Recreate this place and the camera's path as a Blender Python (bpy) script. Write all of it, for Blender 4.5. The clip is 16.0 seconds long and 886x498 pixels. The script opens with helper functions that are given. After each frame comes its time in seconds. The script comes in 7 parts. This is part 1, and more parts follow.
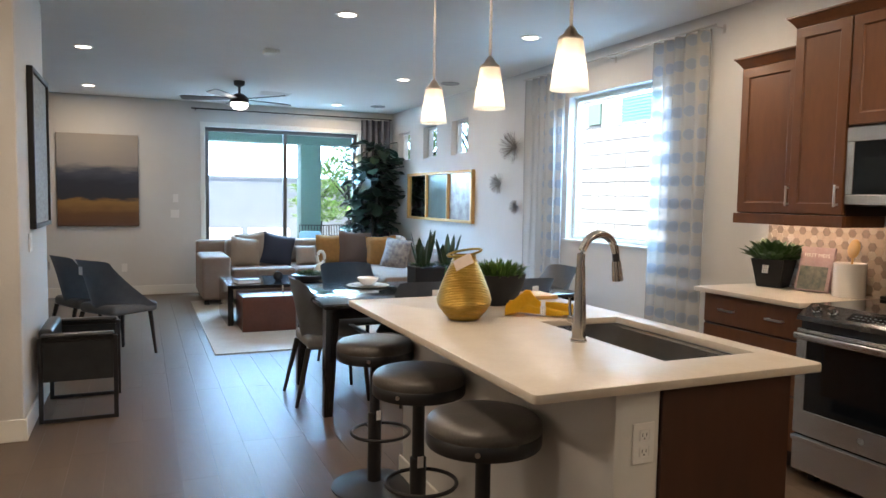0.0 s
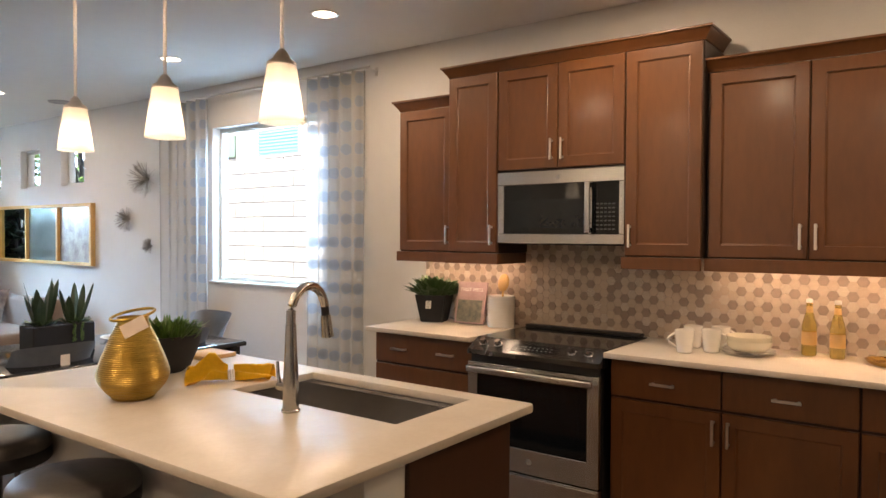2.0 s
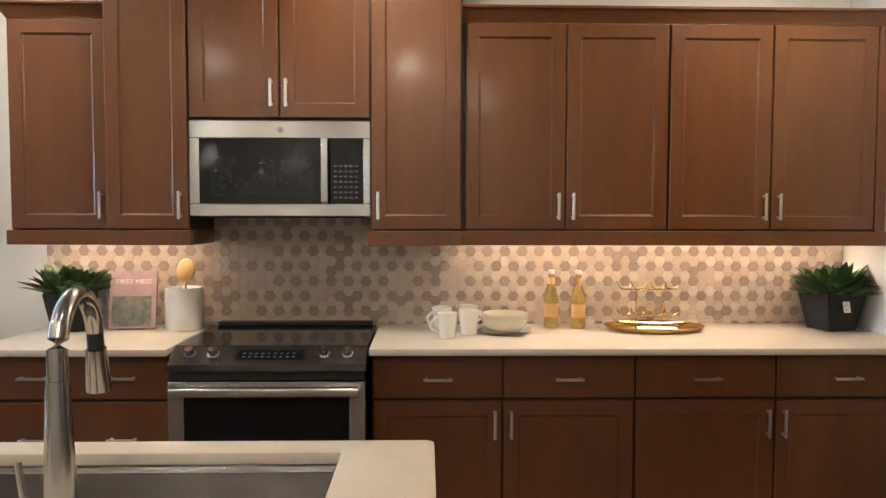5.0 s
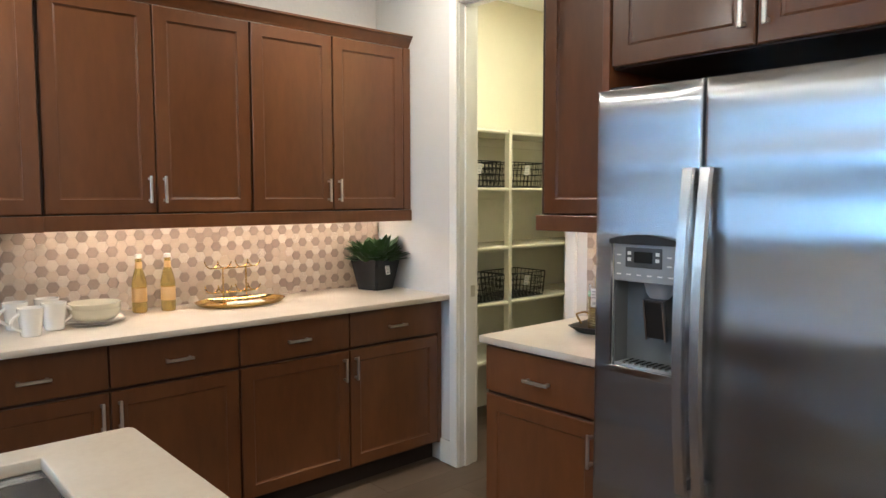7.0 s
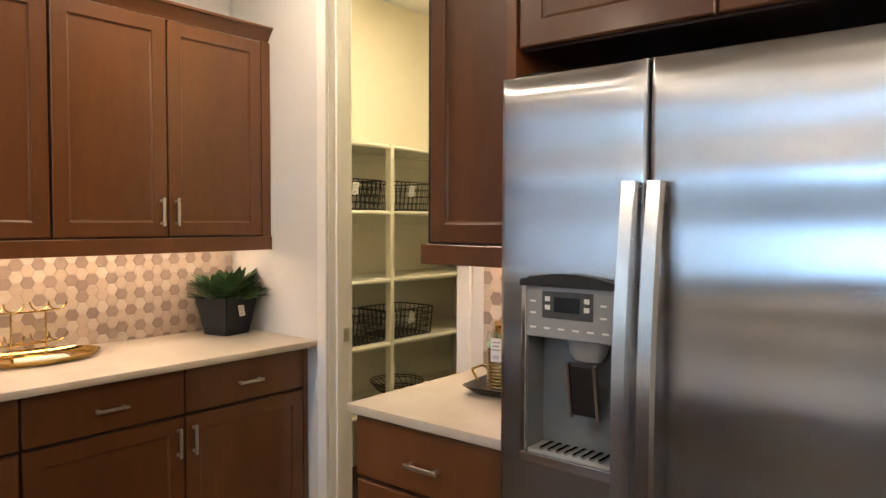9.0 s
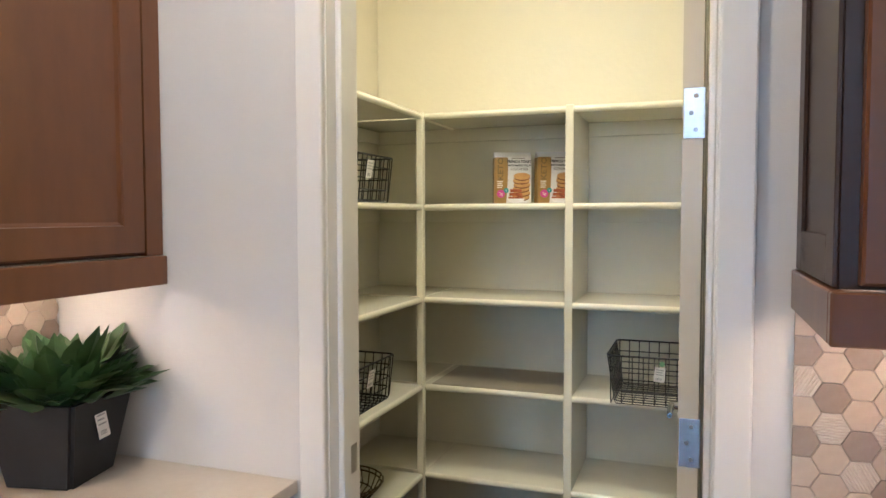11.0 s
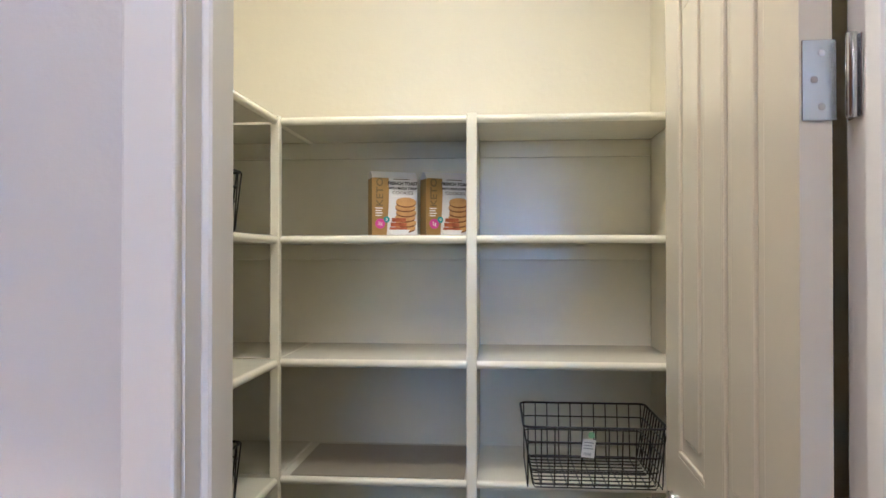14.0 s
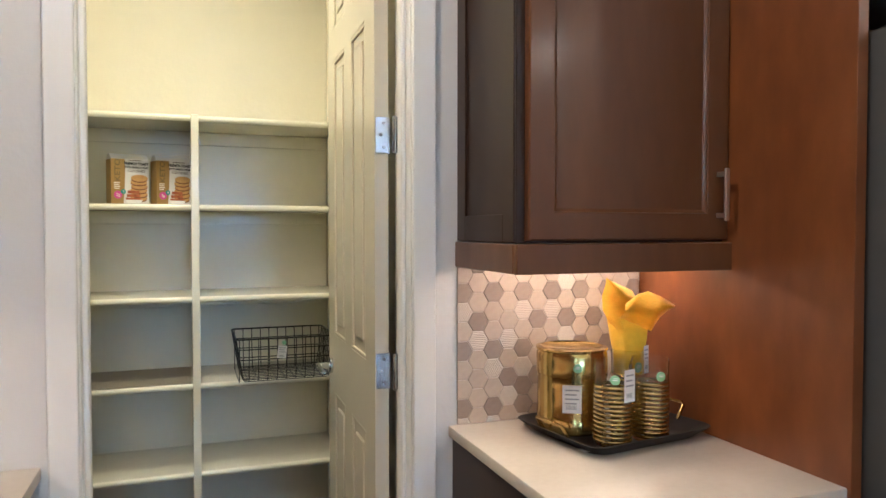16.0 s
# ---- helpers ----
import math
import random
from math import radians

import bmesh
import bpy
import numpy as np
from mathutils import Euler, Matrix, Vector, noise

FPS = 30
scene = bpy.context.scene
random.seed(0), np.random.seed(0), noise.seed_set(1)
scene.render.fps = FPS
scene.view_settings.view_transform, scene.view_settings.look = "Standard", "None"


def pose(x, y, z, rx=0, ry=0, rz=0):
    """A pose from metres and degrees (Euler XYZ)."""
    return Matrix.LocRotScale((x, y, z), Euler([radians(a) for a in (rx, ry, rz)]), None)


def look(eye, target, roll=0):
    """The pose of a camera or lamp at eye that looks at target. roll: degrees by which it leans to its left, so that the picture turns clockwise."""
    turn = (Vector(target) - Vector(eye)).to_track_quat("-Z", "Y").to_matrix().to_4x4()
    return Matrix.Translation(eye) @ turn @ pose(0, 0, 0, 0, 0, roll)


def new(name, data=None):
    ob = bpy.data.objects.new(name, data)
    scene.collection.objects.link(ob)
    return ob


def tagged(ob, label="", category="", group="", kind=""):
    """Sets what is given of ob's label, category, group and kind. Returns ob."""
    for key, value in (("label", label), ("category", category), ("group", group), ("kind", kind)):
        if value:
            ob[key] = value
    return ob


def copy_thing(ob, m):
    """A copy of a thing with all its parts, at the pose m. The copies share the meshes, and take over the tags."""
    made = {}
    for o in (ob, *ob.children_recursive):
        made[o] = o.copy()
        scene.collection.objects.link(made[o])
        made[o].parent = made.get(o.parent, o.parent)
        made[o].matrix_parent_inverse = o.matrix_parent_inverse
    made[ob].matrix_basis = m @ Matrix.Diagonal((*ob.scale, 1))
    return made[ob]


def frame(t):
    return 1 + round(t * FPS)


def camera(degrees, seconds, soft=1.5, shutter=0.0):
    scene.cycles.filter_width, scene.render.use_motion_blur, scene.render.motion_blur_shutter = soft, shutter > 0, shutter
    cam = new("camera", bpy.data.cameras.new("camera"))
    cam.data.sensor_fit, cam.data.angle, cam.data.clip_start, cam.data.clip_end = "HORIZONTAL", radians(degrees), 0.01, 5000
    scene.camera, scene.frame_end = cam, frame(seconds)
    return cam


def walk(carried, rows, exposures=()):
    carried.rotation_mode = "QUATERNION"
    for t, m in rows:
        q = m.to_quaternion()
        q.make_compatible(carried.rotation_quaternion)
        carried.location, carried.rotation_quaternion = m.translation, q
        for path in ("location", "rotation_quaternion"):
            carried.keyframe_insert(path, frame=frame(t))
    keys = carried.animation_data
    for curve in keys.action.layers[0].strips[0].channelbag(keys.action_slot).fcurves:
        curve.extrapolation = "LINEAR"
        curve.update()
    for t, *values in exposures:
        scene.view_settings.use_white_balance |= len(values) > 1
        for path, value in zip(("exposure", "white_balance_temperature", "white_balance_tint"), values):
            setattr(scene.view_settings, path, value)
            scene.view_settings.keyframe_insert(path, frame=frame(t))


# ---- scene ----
cam = camera(64.5, 16.0)
PATH = [
    (0, (0.069, 0.332, 1.43), (0.859, 2.164, 1.286), 0.9),
    (0.5, (0.054, 0.572, 1.444), (1.116, 2.261, 1.312), 0.9),
    (1, (0.054, 0.714, 1.458), (1.331, 2.25, 1.363), 0.9),
    (1.5, (0.047, 0.762, 1.469), (1.495, 2.141, 1.406), 0.6),
    (2, (0.037, 0.764, 1.478), (1.648, 1.947, 1.436), 0.3),
    (2.5, (0.043, 0.79, 1.473), (1.777, 1.787, 1.439), 0.2),
    (3, (0.061, 0.907, 1.452), (1.881, 1.736, 1.418), 0.3),
    (5.3, (0.545, 2.023, 1.436), (2.525, 1.758, 1.328), 0.0),
    (5.5, (0.575, 2.094, 1.438), (2.526, 1.668, 1.322), -0.1),
    (6, (0.597, 2.218, 1.436), (2.418, 1.403, 1.297), -0.1),
    (6.5, (0.527, 2.288, 1.434), (2.186, 1.181, 1.284), -0.1),
    (7, (0.421, 2.386, 1.446), (1.912, 1.062, 1.295), -0.1),
    (7.5, (0.399, 2.421, 1.445), (1.763, 0.964, 1.309), 0.2),
    (8, (0.416, 2.382, 1.446), (1.7, 0.853, 1.329), 0.1),
    (8.5, (0.518, 2.24, 1.434), (1.771, 0.684, 1.339), 0.2),
    (9, (0.819, 1.915, 1.443), (2.083, 0.367, 1.363), 0.2),
    (9.2, (0.957, 1.777, 1.448), (2.231, 0.237, 1.371), 0.3),
    (11.3, (2.562, 0.995, 1.455), (3.095, -0.93, 1.365), -0.1),
    (11.5, (2.628, 0.901, 1.446), (3.071, -1.047, 1.364), -0.1),
    (12, (2.737, 0.631, 1.452), (2.987, -1.352, 1.382), -0.1),
    (12.5, (2.724, 0.343, 1.471), (2.888, -1.65, 1.415), -0.1),
    (13, (2.724, 0.302, 1.458), (2.881, -1.693, 1.449), -0.1),
    (13.5, (2.724, 0.359, 1.456), (2.899, -1.633, 1.455), -0.1),
    (14, (2.779, 0.587, 1.441), (2.933, -1.408, 1.457), 0.0),
    (14.5, (2.819, 0.843, 1.423), (2.874, -1.156, 1.436), 0.0),
    (15, (2.863, 1.093, 1.409), (2.717, -0.902, 1.404), 0.0),
    (15.5, (2.923, 1.303, 1.395), (2.522, -0.656, 1.361), 0.0),
    (16, (2.888, 1.492, 1.397), (2.201, -0.386, 1.343), 0.0),
]
walk(cam, [(t, look(eye, target, roll)) for t, eye, target, roll in PATH], [(0, 2.0, 6250, 13), (1.0, 2.0, 6700, 15), (2.5, 2.07, 7250, 21), (5.5, 2.27, 5500, 8), (6.5, 2.25, 5250, 7), (7.0, 2.28, 5250, 6), (8.0, 2.25, 5450, 8), (9.0, 2.2, 6350, 13), (11.5, 2.27, 5150, 11), (12.1, 2.05, 5250, 9), (12.6, 2.1, 5500, 16), (13.2, 2.15, 5150, 20), (14.0, 2.14, 4800, 20), (14.5, 2.1, 5000, 18), (15.0, 2.14, 5000, 12), (16, 2.2, 5250, 10)])

# ---- light ----
world = bpy.data.worlds.new("sky")
scene.world = world
world.use_nodes = True
wn = world.node_tree
sky = wn.nodes.new("ShaderNodeTexSky")
sky.sky_type = "NISHITA"
sky.sun_disc = False
sky.sun_elevation = radians(46)
sky.sun_rotation = radians(250)
wn.nodes["Background"].inputs[1].default_value = 0.15
wn.links.new(sky.outputs[0], wn.nodes["Background"].inputs[0])
sun = new("sun", bpy.data.lights.new("sun", "SUN"))
sun.data.energy, sun.data.angle, sun.data.color = 5.0, radians(0.5), (1.0, 0.95, 0.88)
sun.matrix_basis = look((-12, 3, 13), (0, 6, 0))


def area(name, eye, target, sx, sy, watts, colour, disk=False):
    ob = new(name, bpy.data.lights.new(name, "AREA"))
    ob.data.shape = "DISK" if disk else "RECTANGLE"
    ob.data.size, ob.data.size_y = sx, sy
    ob.data.energy, ob.data.color = watts, colour
    ob.matrix_basis = look(eye, target)
    return ob


WARM, DAY = (1.0, 0.68, 0.43), (0.36, 0.68, 1.0)
# two added strips, out of sight above the openings, stand in for skylight
area("slider_daylight_fill", (2.1, 11.75, 2.62), (2.0, 1.0, 2.5), 2.3, 0.4, 145, DAY)
area("window_daylight", (4.35, 5.3, 2.72), (2.2, 5.0, 0.8), 1.3, 0.4, 48, DAY)
area("pantry_light", (2.95, -0.75, 2.74), (2.95, -0.75, 0), 0.28, 0.28, 4.7, (1.0, 0.83, 0.52), True)
area("under_cabinet_light_right", (3.66, 0.85, 1.355), (3.68, 0.85, 0), 1.75, 0.03, 1.8, WARM).rotation_euler[2] = radians(90)
area("under_cabinet_light_left", (3.66, 3.3, 1.355), (3.68, 3.3, 0), 0.7, 0.03, 0.75, WARM).rotation_euler[2] = radians(90)
area("under_cabinet_light_small", (2.0, 0.03, 1.355), (2.0, 0.03, 0), 0.45, 0.03, 0.55, WARM)

# ---- materials ----
def material(name, colour, rough=0.5, metal=0.0, vary=0.08, scale=6.0, bump=0.0, bscale=60.0, stretch=(1, 1, 1), second=None, coat=0.0, emit=0.0, trans=0.0, objrand=0.0, alpha=1.0, rvar=0.0, sheen=0.0):
    """A principled surface with two scales of noise in its colour and a fine relief."""
    m = bpy.data.materials.new(name)
    m.use_nodes = True
    n, l = m.node_tree.nodes, m.node_tree.links
    b = n["Principled BSDF"]
    b.inputs["Roughness"].default_value, b.inputs["Metallic"].default_value = rough, metal
    b.inputs["Coat Weight"].default_value, b.inputs["Coat Roughness"].default_value = coat, 0.15
    b.inputs["Transmission Weight"].default_value, b.inputs["Alpha"].default_value = trans, alpha
    b.inputs["Sheen Weight"].default_value = sheen
    co, mp = n.new("ShaderNodeTexCoord"), n.new("ShaderNodeMapping")
    mp.inputs["Scale"].default_value = stretch
    l.new(co.outputs["Object"], mp.inputs["Vector"])
    a, c = n.new("ShaderNodeTexNoise"), n.new("ShaderNodeTexNoise")
    a.inputs["Scale"].default_value, c.inputs["Scale"].default_value = scale, scale * 7
    a.inputs["Detail"].default_value = c.inputs["Detail"].default_value = 5
    for t in (a, c):
        l.new(mp.outputs[0], t.inputs["Vector"])
    add = n.new("ShaderNodeMath")
    add.operation = "MULTIPLY_ADD"
    l.new(c.outputs[0], add.inputs[0])
    add.inputs[1].default_value = 0.6
    l.new(a.outputs[0], add.inputs[2])
    src = add.outputs[0]
    if objrand:
        oi, ad2 = n.new("ShaderNodeObjectInfo"), n.new("ShaderNodeMath")
        ad2.operation = "MULTIPLY_ADD"
        l.new(oi.outputs["Random"], ad2.inputs[0])
        ad2.inputs[1].default_value = objrand
        l.new(src, ad2.inputs[2])
        src = ad2.outputs[0]
        ge, ad3 = n.new("ShaderNodeNewGeometry"), n.new("ShaderNodeMath")
        ad3.operation = "MULTIPLY_ADD"
        l.new(ge.outputs["Random Per Island"], ad3.inputs[0])
        ad3.inputs[1].default_value = objrand * 0.8
        l.new(src, ad3.inputs[2])
        src = ad3.outputs[0]
    r = n.new("ShaderNodeMapRange")
    r.inputs["From Min"].default_value, r.inputs["From Max"].default_value = 0.45, 1.15 + 1.6 * objrand
    l.new(src, r.inputs["Value"])
    mix = n.new("ShaderNodeMix")
    mix.data_type = "RGBA"
    hi = second or tuple(min(1, v * (1 + vary)) for v in colour)
    lo = colour if second else tuple(v * (1 - vary) for v in colour)
    mix.inputs[6].default_value, mix.inputs[7].default_value = (*lo, 1), (*hi, 1)
    l.new(r.outputs[0], mix.inputs[0])
    l.new(mix.outputs[2], b.inputs["Base Color"])
    if rvar:
        rr = n.new("ShaderNodeMapRange")
        rr.inputs["To Min"].default_value, rr.inputs["To Max"].default_value = rough - rvar, rough + rvar
        l.new(r.outputs[0], rr.inputs["Value"])
        l.new(rr.outputs[0], b.inputs["Roughness"])
    if bump:
        d, bp = n.new("ShaderNodeTexNoise"), n.new("ShaderNodeBump")
        d.inputs["Scale"].default_value, d.inputs["Detail"].default_value = bscale, 4
        l.new(mp.outputs[0], d.inputs["Vector"])
        l.new(d.outputs[0], bp.inputs["Height"])
        bp.inputs["Strength"].default_value, bp.inputs["Distance"].default_value = bump, 0.004
        l.new(bp.outputs[0], b.inputs["Normal"])
    if emit:
        b.inputs["Emission Color"].default_value = (*colour, 1)
        b.inputs["Emission Strength"].default_value = emit
    return m


M_WALL = material("wall_paint", (0.62, 0.61, 0.59), 0.75, vary=0.03, scale=1.5, bump=0.25, bscale=45)
M_PANTRY = material("pantry_paint", (0.74, 0.69, 0.55), 0.6, vary=0.03, scale=1.5, bump=0.2, bscale=45)
M_CEIL = material("ceiling_paint", (0.82, 0.82, 0.8), 0.85, vary=0.03, scale=1.2, bump=0.25, bscale=50)
M_TRIM = material("trim_paint", (0.76, 0.75, 0.71), 0.35, vary=0.02, scale=3, bump=0.03)
M_SHELF = material("shelf_paint", (0.75, 0.72, 0.58), 0.2, vary=0.04, scale=2.5, bump=0.12, bscale=25)
M_DOOR = material("door_paint", (0.58, 0.53, 0.41), 0.25, vary=0.03, scale=2, bump=0.05, bscale=30)
M_WOOD = material("cabinet_wood", (0.08, 0.0282, 0.0092), 0.33, vary=0.3, scale=3.2, bump=0.05, bscale=30, stretch=(1.4, 1.4, 0.4), coat=0.3, second=(0.165, 0.0635, 0.02), objrand=0.12)
# carcass and side wood, darkened to put shade into the door gaps
M_WOODIN = material("cabinet_side_shaded", (0.03, 0.013, 0.007), 0.4, vary=0.2, scale=4, stretch=(1, 1, 0.2))
M_PANELW = material("fridge_panel_wood", (0.13, 0.038, 0.011), 0.34, scale=2.6, stretch=(1.2, 1.2, 0.5), second=(0.27, 0.092, 0.027), coat=0.15)
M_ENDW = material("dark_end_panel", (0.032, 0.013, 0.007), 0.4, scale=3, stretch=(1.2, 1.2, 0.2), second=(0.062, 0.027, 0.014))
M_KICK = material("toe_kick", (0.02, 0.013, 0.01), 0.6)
M_QUARTZ = material("quartz", (0.5, 0.44, 0.365), 0.34, vary=0.05, scale=9, second=(0.58, 0.525, 0.45), bump=0.02, bscale=90)
M_STEEL = material("stainless_steel", (0.6, 0.6, 0.59), 0.26, 1.0, vary=0.05, scale=2, rvar=0.02)
M_FRIDGE = material("fridge_steel", (0.54, 0.56, 0.585), 0.25, 1.0, vary=0.03, scale=1.2, rvar=0.015, stretch=(0.12, 0.12, 4), bump=1.0, bscale=1.6)
M_FRIDGE.node_tree.nodes["Bump"].inputs["Distance"].default_value = 0.016
M_FRIDGE.node_tree.nodes["Noise Texture.002"].inputs["Detail"].default_value = 0.3
M_SINK = material("sink_steel", (0.62, 0.61, 0.6), 0.24, 1.0, vary=0.06, scale=3, rvar=0.04)
# brushed grain: the highlight is drawn out up and down, on the refrigerator from side to side
for steel, turn in ((M_STEEL, 0.25), (M_FRIDGE, 0.0)):
    nt = steel.node_tree
    ge0, cr0 = nt.nodes.new("ShaderNodeNewGeometry"), nt.nodes.new("ShaderNodeVectorMath")
    cr0.operation = "CROSS_PRODUCT"
    cr0.inputs[1].default_value = (0, 0, 1)
    nt.links.new(ge0.outputs["True Normal"], cr0.inputs[0])
    sb0 = nt.nodes["Principled BSDF"]
    sb0.inputs["Anisotropic"].default_value, sb0.inputs["Anisotropic Rotation"].default_value = 0.85, turn
    nt.links.new(cr0.outputs[0], sb0.inputs["Tangent"])
M_PANEL = material("dark_panel", (0.03, 0.026, 0.024), 0.1, 0.2, vary=0.1, coat=0.5)
M_NICKEL = material("brushed_nickel", (0.55, 0.52, 0.48), 0.28, 1.0, vary=0.04)
M_CHROME = material("chrome", (0.6, 0.62, 0.64), 0.1, 1.0, vary=0.02)
M_PULL = material("pull_nickel", (0.74, 0.7, 0.65), 0.33, 1.0, vary=0.04)
M_HANDLE = material("handle_steel", (0.62, 0.62, 0.62), 0.2, 1.0, vary=0.04)
M_RECESS = material("recess_plastic", (0.15, 0.165, 0.175), 0.22, vary=0.05)
M_HINGE = material("satin_hinge", (0.62, 0.66, 0.7), 0.27, 1.0, vary=0.03)
M_FAUCET = material("faucet_nickel", (0.46, 0.45, 0.43), 0.17, 1.0, vary=0.04)
M_BLACKGLASS = material("black_glass", (0.005, 0.007, 0.009), 0.06, vary=0.1)
M_BLACKGLASS.node_tree.nodes["Principled BSDF"].inputs["Specular IOR Level"].default_value = 0.5
M_BLACK = material("black_plastic", (0.012, 0.012, 0.013), 0.4)
M_DARKGREY = material("dark_grey_plastic", (0.06, 0.065, 0.07), 0.4)
M_GREYP = material("grey_plastic", (0.3, 0.31, 0.32), 0.35)
M_LEGBLACK = material("black_metal", (0.014, 0.014, 0.016), 0.38, vary=0.2, bump=0.05)
M_GOLD = material("gold_metal", (0.62, 0.44, 0.15), 0.14, 1.0, vary=0.06)
M_GOLDRIB = material("gold_rib", (0.5, 0.39, 0.17), 0.25, 1.0, vary=0.08)
M_GOLDV = material("gold_wire", (0.46, 0.31, 0.075), 0.32, 1.0, vary=0.3, scale=14, bump=0.3, bscale=60, stretch=(1, 1, 6))
M_WHITE = material("white_ceramic", (0.78, 0.76, 0.72), 0.18, vary=0.02, coat=0.3)
M_CREAM = material("cream_ceramic", (0.66, 0.62, 0.5), 0.25, vary=0.03, coat=0.2)
M_PAPER = material("white_card", (0.78, 0.77, 0.75), 0.6, vary=0.02)
M_POT = material("black_pot", (0.008, 0.01, 0.014), 0.7, vary=0.25, bump=0.1, bscale=50)
M_LEAF = material("succulent_leaf", (0.02, 0.055, 0.018), 0.36, scale=8, second=(0.07, 0.135, 0.045), objrand=0.2)
M_LEAFY = material("fresh_leaf", (0.03, 0.085, 0.015), 0.45, scale=10, second=(0.1, 0.2, 0.035))
M_FIG = material("fig_leaf", (0.006, 0.022, 0.016), 0.35, scale=5, second=(0.018, 0.05, 0.028))
M_SNAKE = material("snake_plant_leaf", (0.012, 0.035, 0.02), 0.4, scale=9, second=(0.05, 0.085, 0.045))
M_YELLOW = material("yellow_cloth", (0.8, 0.5, 0.012), 0.85, vary=0.15, scale=9, bump=0.5, bscale=160, sheen=0.3)
M_WIRE = material("black_wire", (0.008, 0.009, 0.011), 0.4)
M_GLASS = material("clear_glass", (0.95, 0.97, 0.97), 0.02, trans=1.0, vary=0.0)
M_PANE = material("window_glass", (0.93, 0.97, 0.97), 0.0, trans=1.0, vary=0.0)
M_PANE.node_tree.nodes["Principled BSDF"].inputs["IOR"].default_value = 1.02
M_PENDANT = material("pendant_glass", (0.86, 0.83, 0.76), 0.3, vary=0.02)
pg = M_PENDANT.node_tree
ptl, pmx = pg.nodes.new("ShaderNodeBsdfTranslucent"), pg.nodes.new("ShaderNodeMixShader")
ptl.inputs[0].default_value, pmx.inputs[0].default_value = (0.97, 0.92, 0.84, 1), 0.72
pg.links.new(pg.nodes["Principled BSDF"].outputs[0], pmx.inputs[1])
pg.links.new(ptl.outputs[0], pmx.inputs[2])
pg.links.new(pmx.outputs[0], pg.nodes["Material Output"].inputs[0])
M_PBULB = material("pendant_bulb", (1.0, 0.92, 0.8), 0.4, emit=4.6)
M_BULB = material("lamp_lens", (1.0, 0.88, 0.72), 0.4, emit=3.4)
M_FANLENS = material("fan_lens", (1.0, 0.93, 0.84), 0.4, emit=3.0)
M_DISPLAY = material("dark_display", (0.01, 0.014, 0.018), 0.12)
M_GROUT = material("grout", (0.34, 0.3, 0.26), 0.8, bump=0.1)
M_TILEA = material("hex_tile_light", (0.36, 0.29, 0.23), 0.3, scale=16, second=(0.51, 0.425, 0.345), objrand=0.5, coat=0.1)
M_TILEB = material("hex_tile_dark", (0.205, 0.155, 0.125), 0.28, scale=16, second=(0.31, 0.255, 0.215), objrand=0.4, coat=0.1)
M_TILEC = material("hex_tile_ribbed", (0.44, 0.38, 0.32), 0.3, scale=16, second=(0.56, 0.5, 0.43), objrand=0.4)
M_PLANK = material("floor_plank", (0.072, 0.051, 0.037), 0.36, scale=2.4, stretch=(5, 0.6, 1), bump=0.12, bscale=14, second=(0.138, 0.1, 0.073), objrand=0.55, rvar=0.06)
M_PLANK.node_tree.nodes["Principled BSDF"].inputs["Specular IOR Level"].default_value = 0.1
M_JOINT = material("plank_joint", (0.06, 0.042, 0.03), 0.7)

# ---- mesh helpers ----
def box(bm, x0, x1, y0, y1, z0, z1, bev=0.0, seg=1):
    vs = [bm.verts.new((x, y, z)) for x in (x0, x1) for y in (y0, y1) for z in (z0, z1)]
    fs = [bm.faces.new([vs[i] for i in f]) for f in ((0, 1, 3, 2), (4, 6, 7, 5), (0, 4, 5, 1), (2, 3, 7, 6), (0, 2, 6, 4), (1, 5, 7, 3))]
    if bev:
        es = list({e for f in fs for e in f.edges})
        bmesh.ops.bevel(bm, geom=es, offset=bev, segments=seg, affect="EDGES", profile=0.5)


def lathe(bm, profile, cx=0, cy=0, cz=0, seg=32, cap=True, sx=1.0, sy=1.0):
    rings = []
    for r, z in profile:
        rings.append([bm.verts.new((cx + sx * r * math.cos(2 * math.pi * i / seg), cy + sy * r * math.sin(2 * math.pi * i / seg), cz + z)) for i in range(seg)])
    for a, b in zip(rings, rings[1:]):
        for i in range(seg):
            bm.faces.new((a[i], a[(i + 1) % seg], b[(i + 1) % seg], b[i]))
    if cap:
        bm.faces.new(rings[0][::-1])
        bm.faces.new(rings[-1])


def tube(bm, pts, r, seg=8, closed=False, taper=None):
    pts = [Vector(p) for p in pts]
    n, rings, ref = len(pts), [], Vector((0, 0, 1))
    for i, p in enumerate(pts):
        a = pts[(i - 1) % n] if closed or i else p
        b = pts[(i + 1) % n] if closed or i < n - 1 else p
        d = (b - a).normalized()
        u = d.cross(ref if abs(d.dot(ref)) < 0.95 else Vector((1, 0, 0))).normalized()
        v = d.cross(u)
        rr = r if taper is None else r * (1 + (taper - 1) * i / (n - 1))
        rings.append([bm.verts.new(p + rr * (math.cos(2 * math.pi * k / seg) * u + math.sin(2 * math.pi * k / seg) * v)) for k in range(seg)])
    for i in range(n if closed else n - 1):
        a, b = rings[i], rings[(i + 1) % n]
        for k in range(seg):
            bm.faces.new((a[k], a[(k + 1) % seg], b[(k + 1) % seg], b[k]))
    if not closed:
        bm.faces.new(rings[0][::-1])
        bm.faces.new(rings[-1])


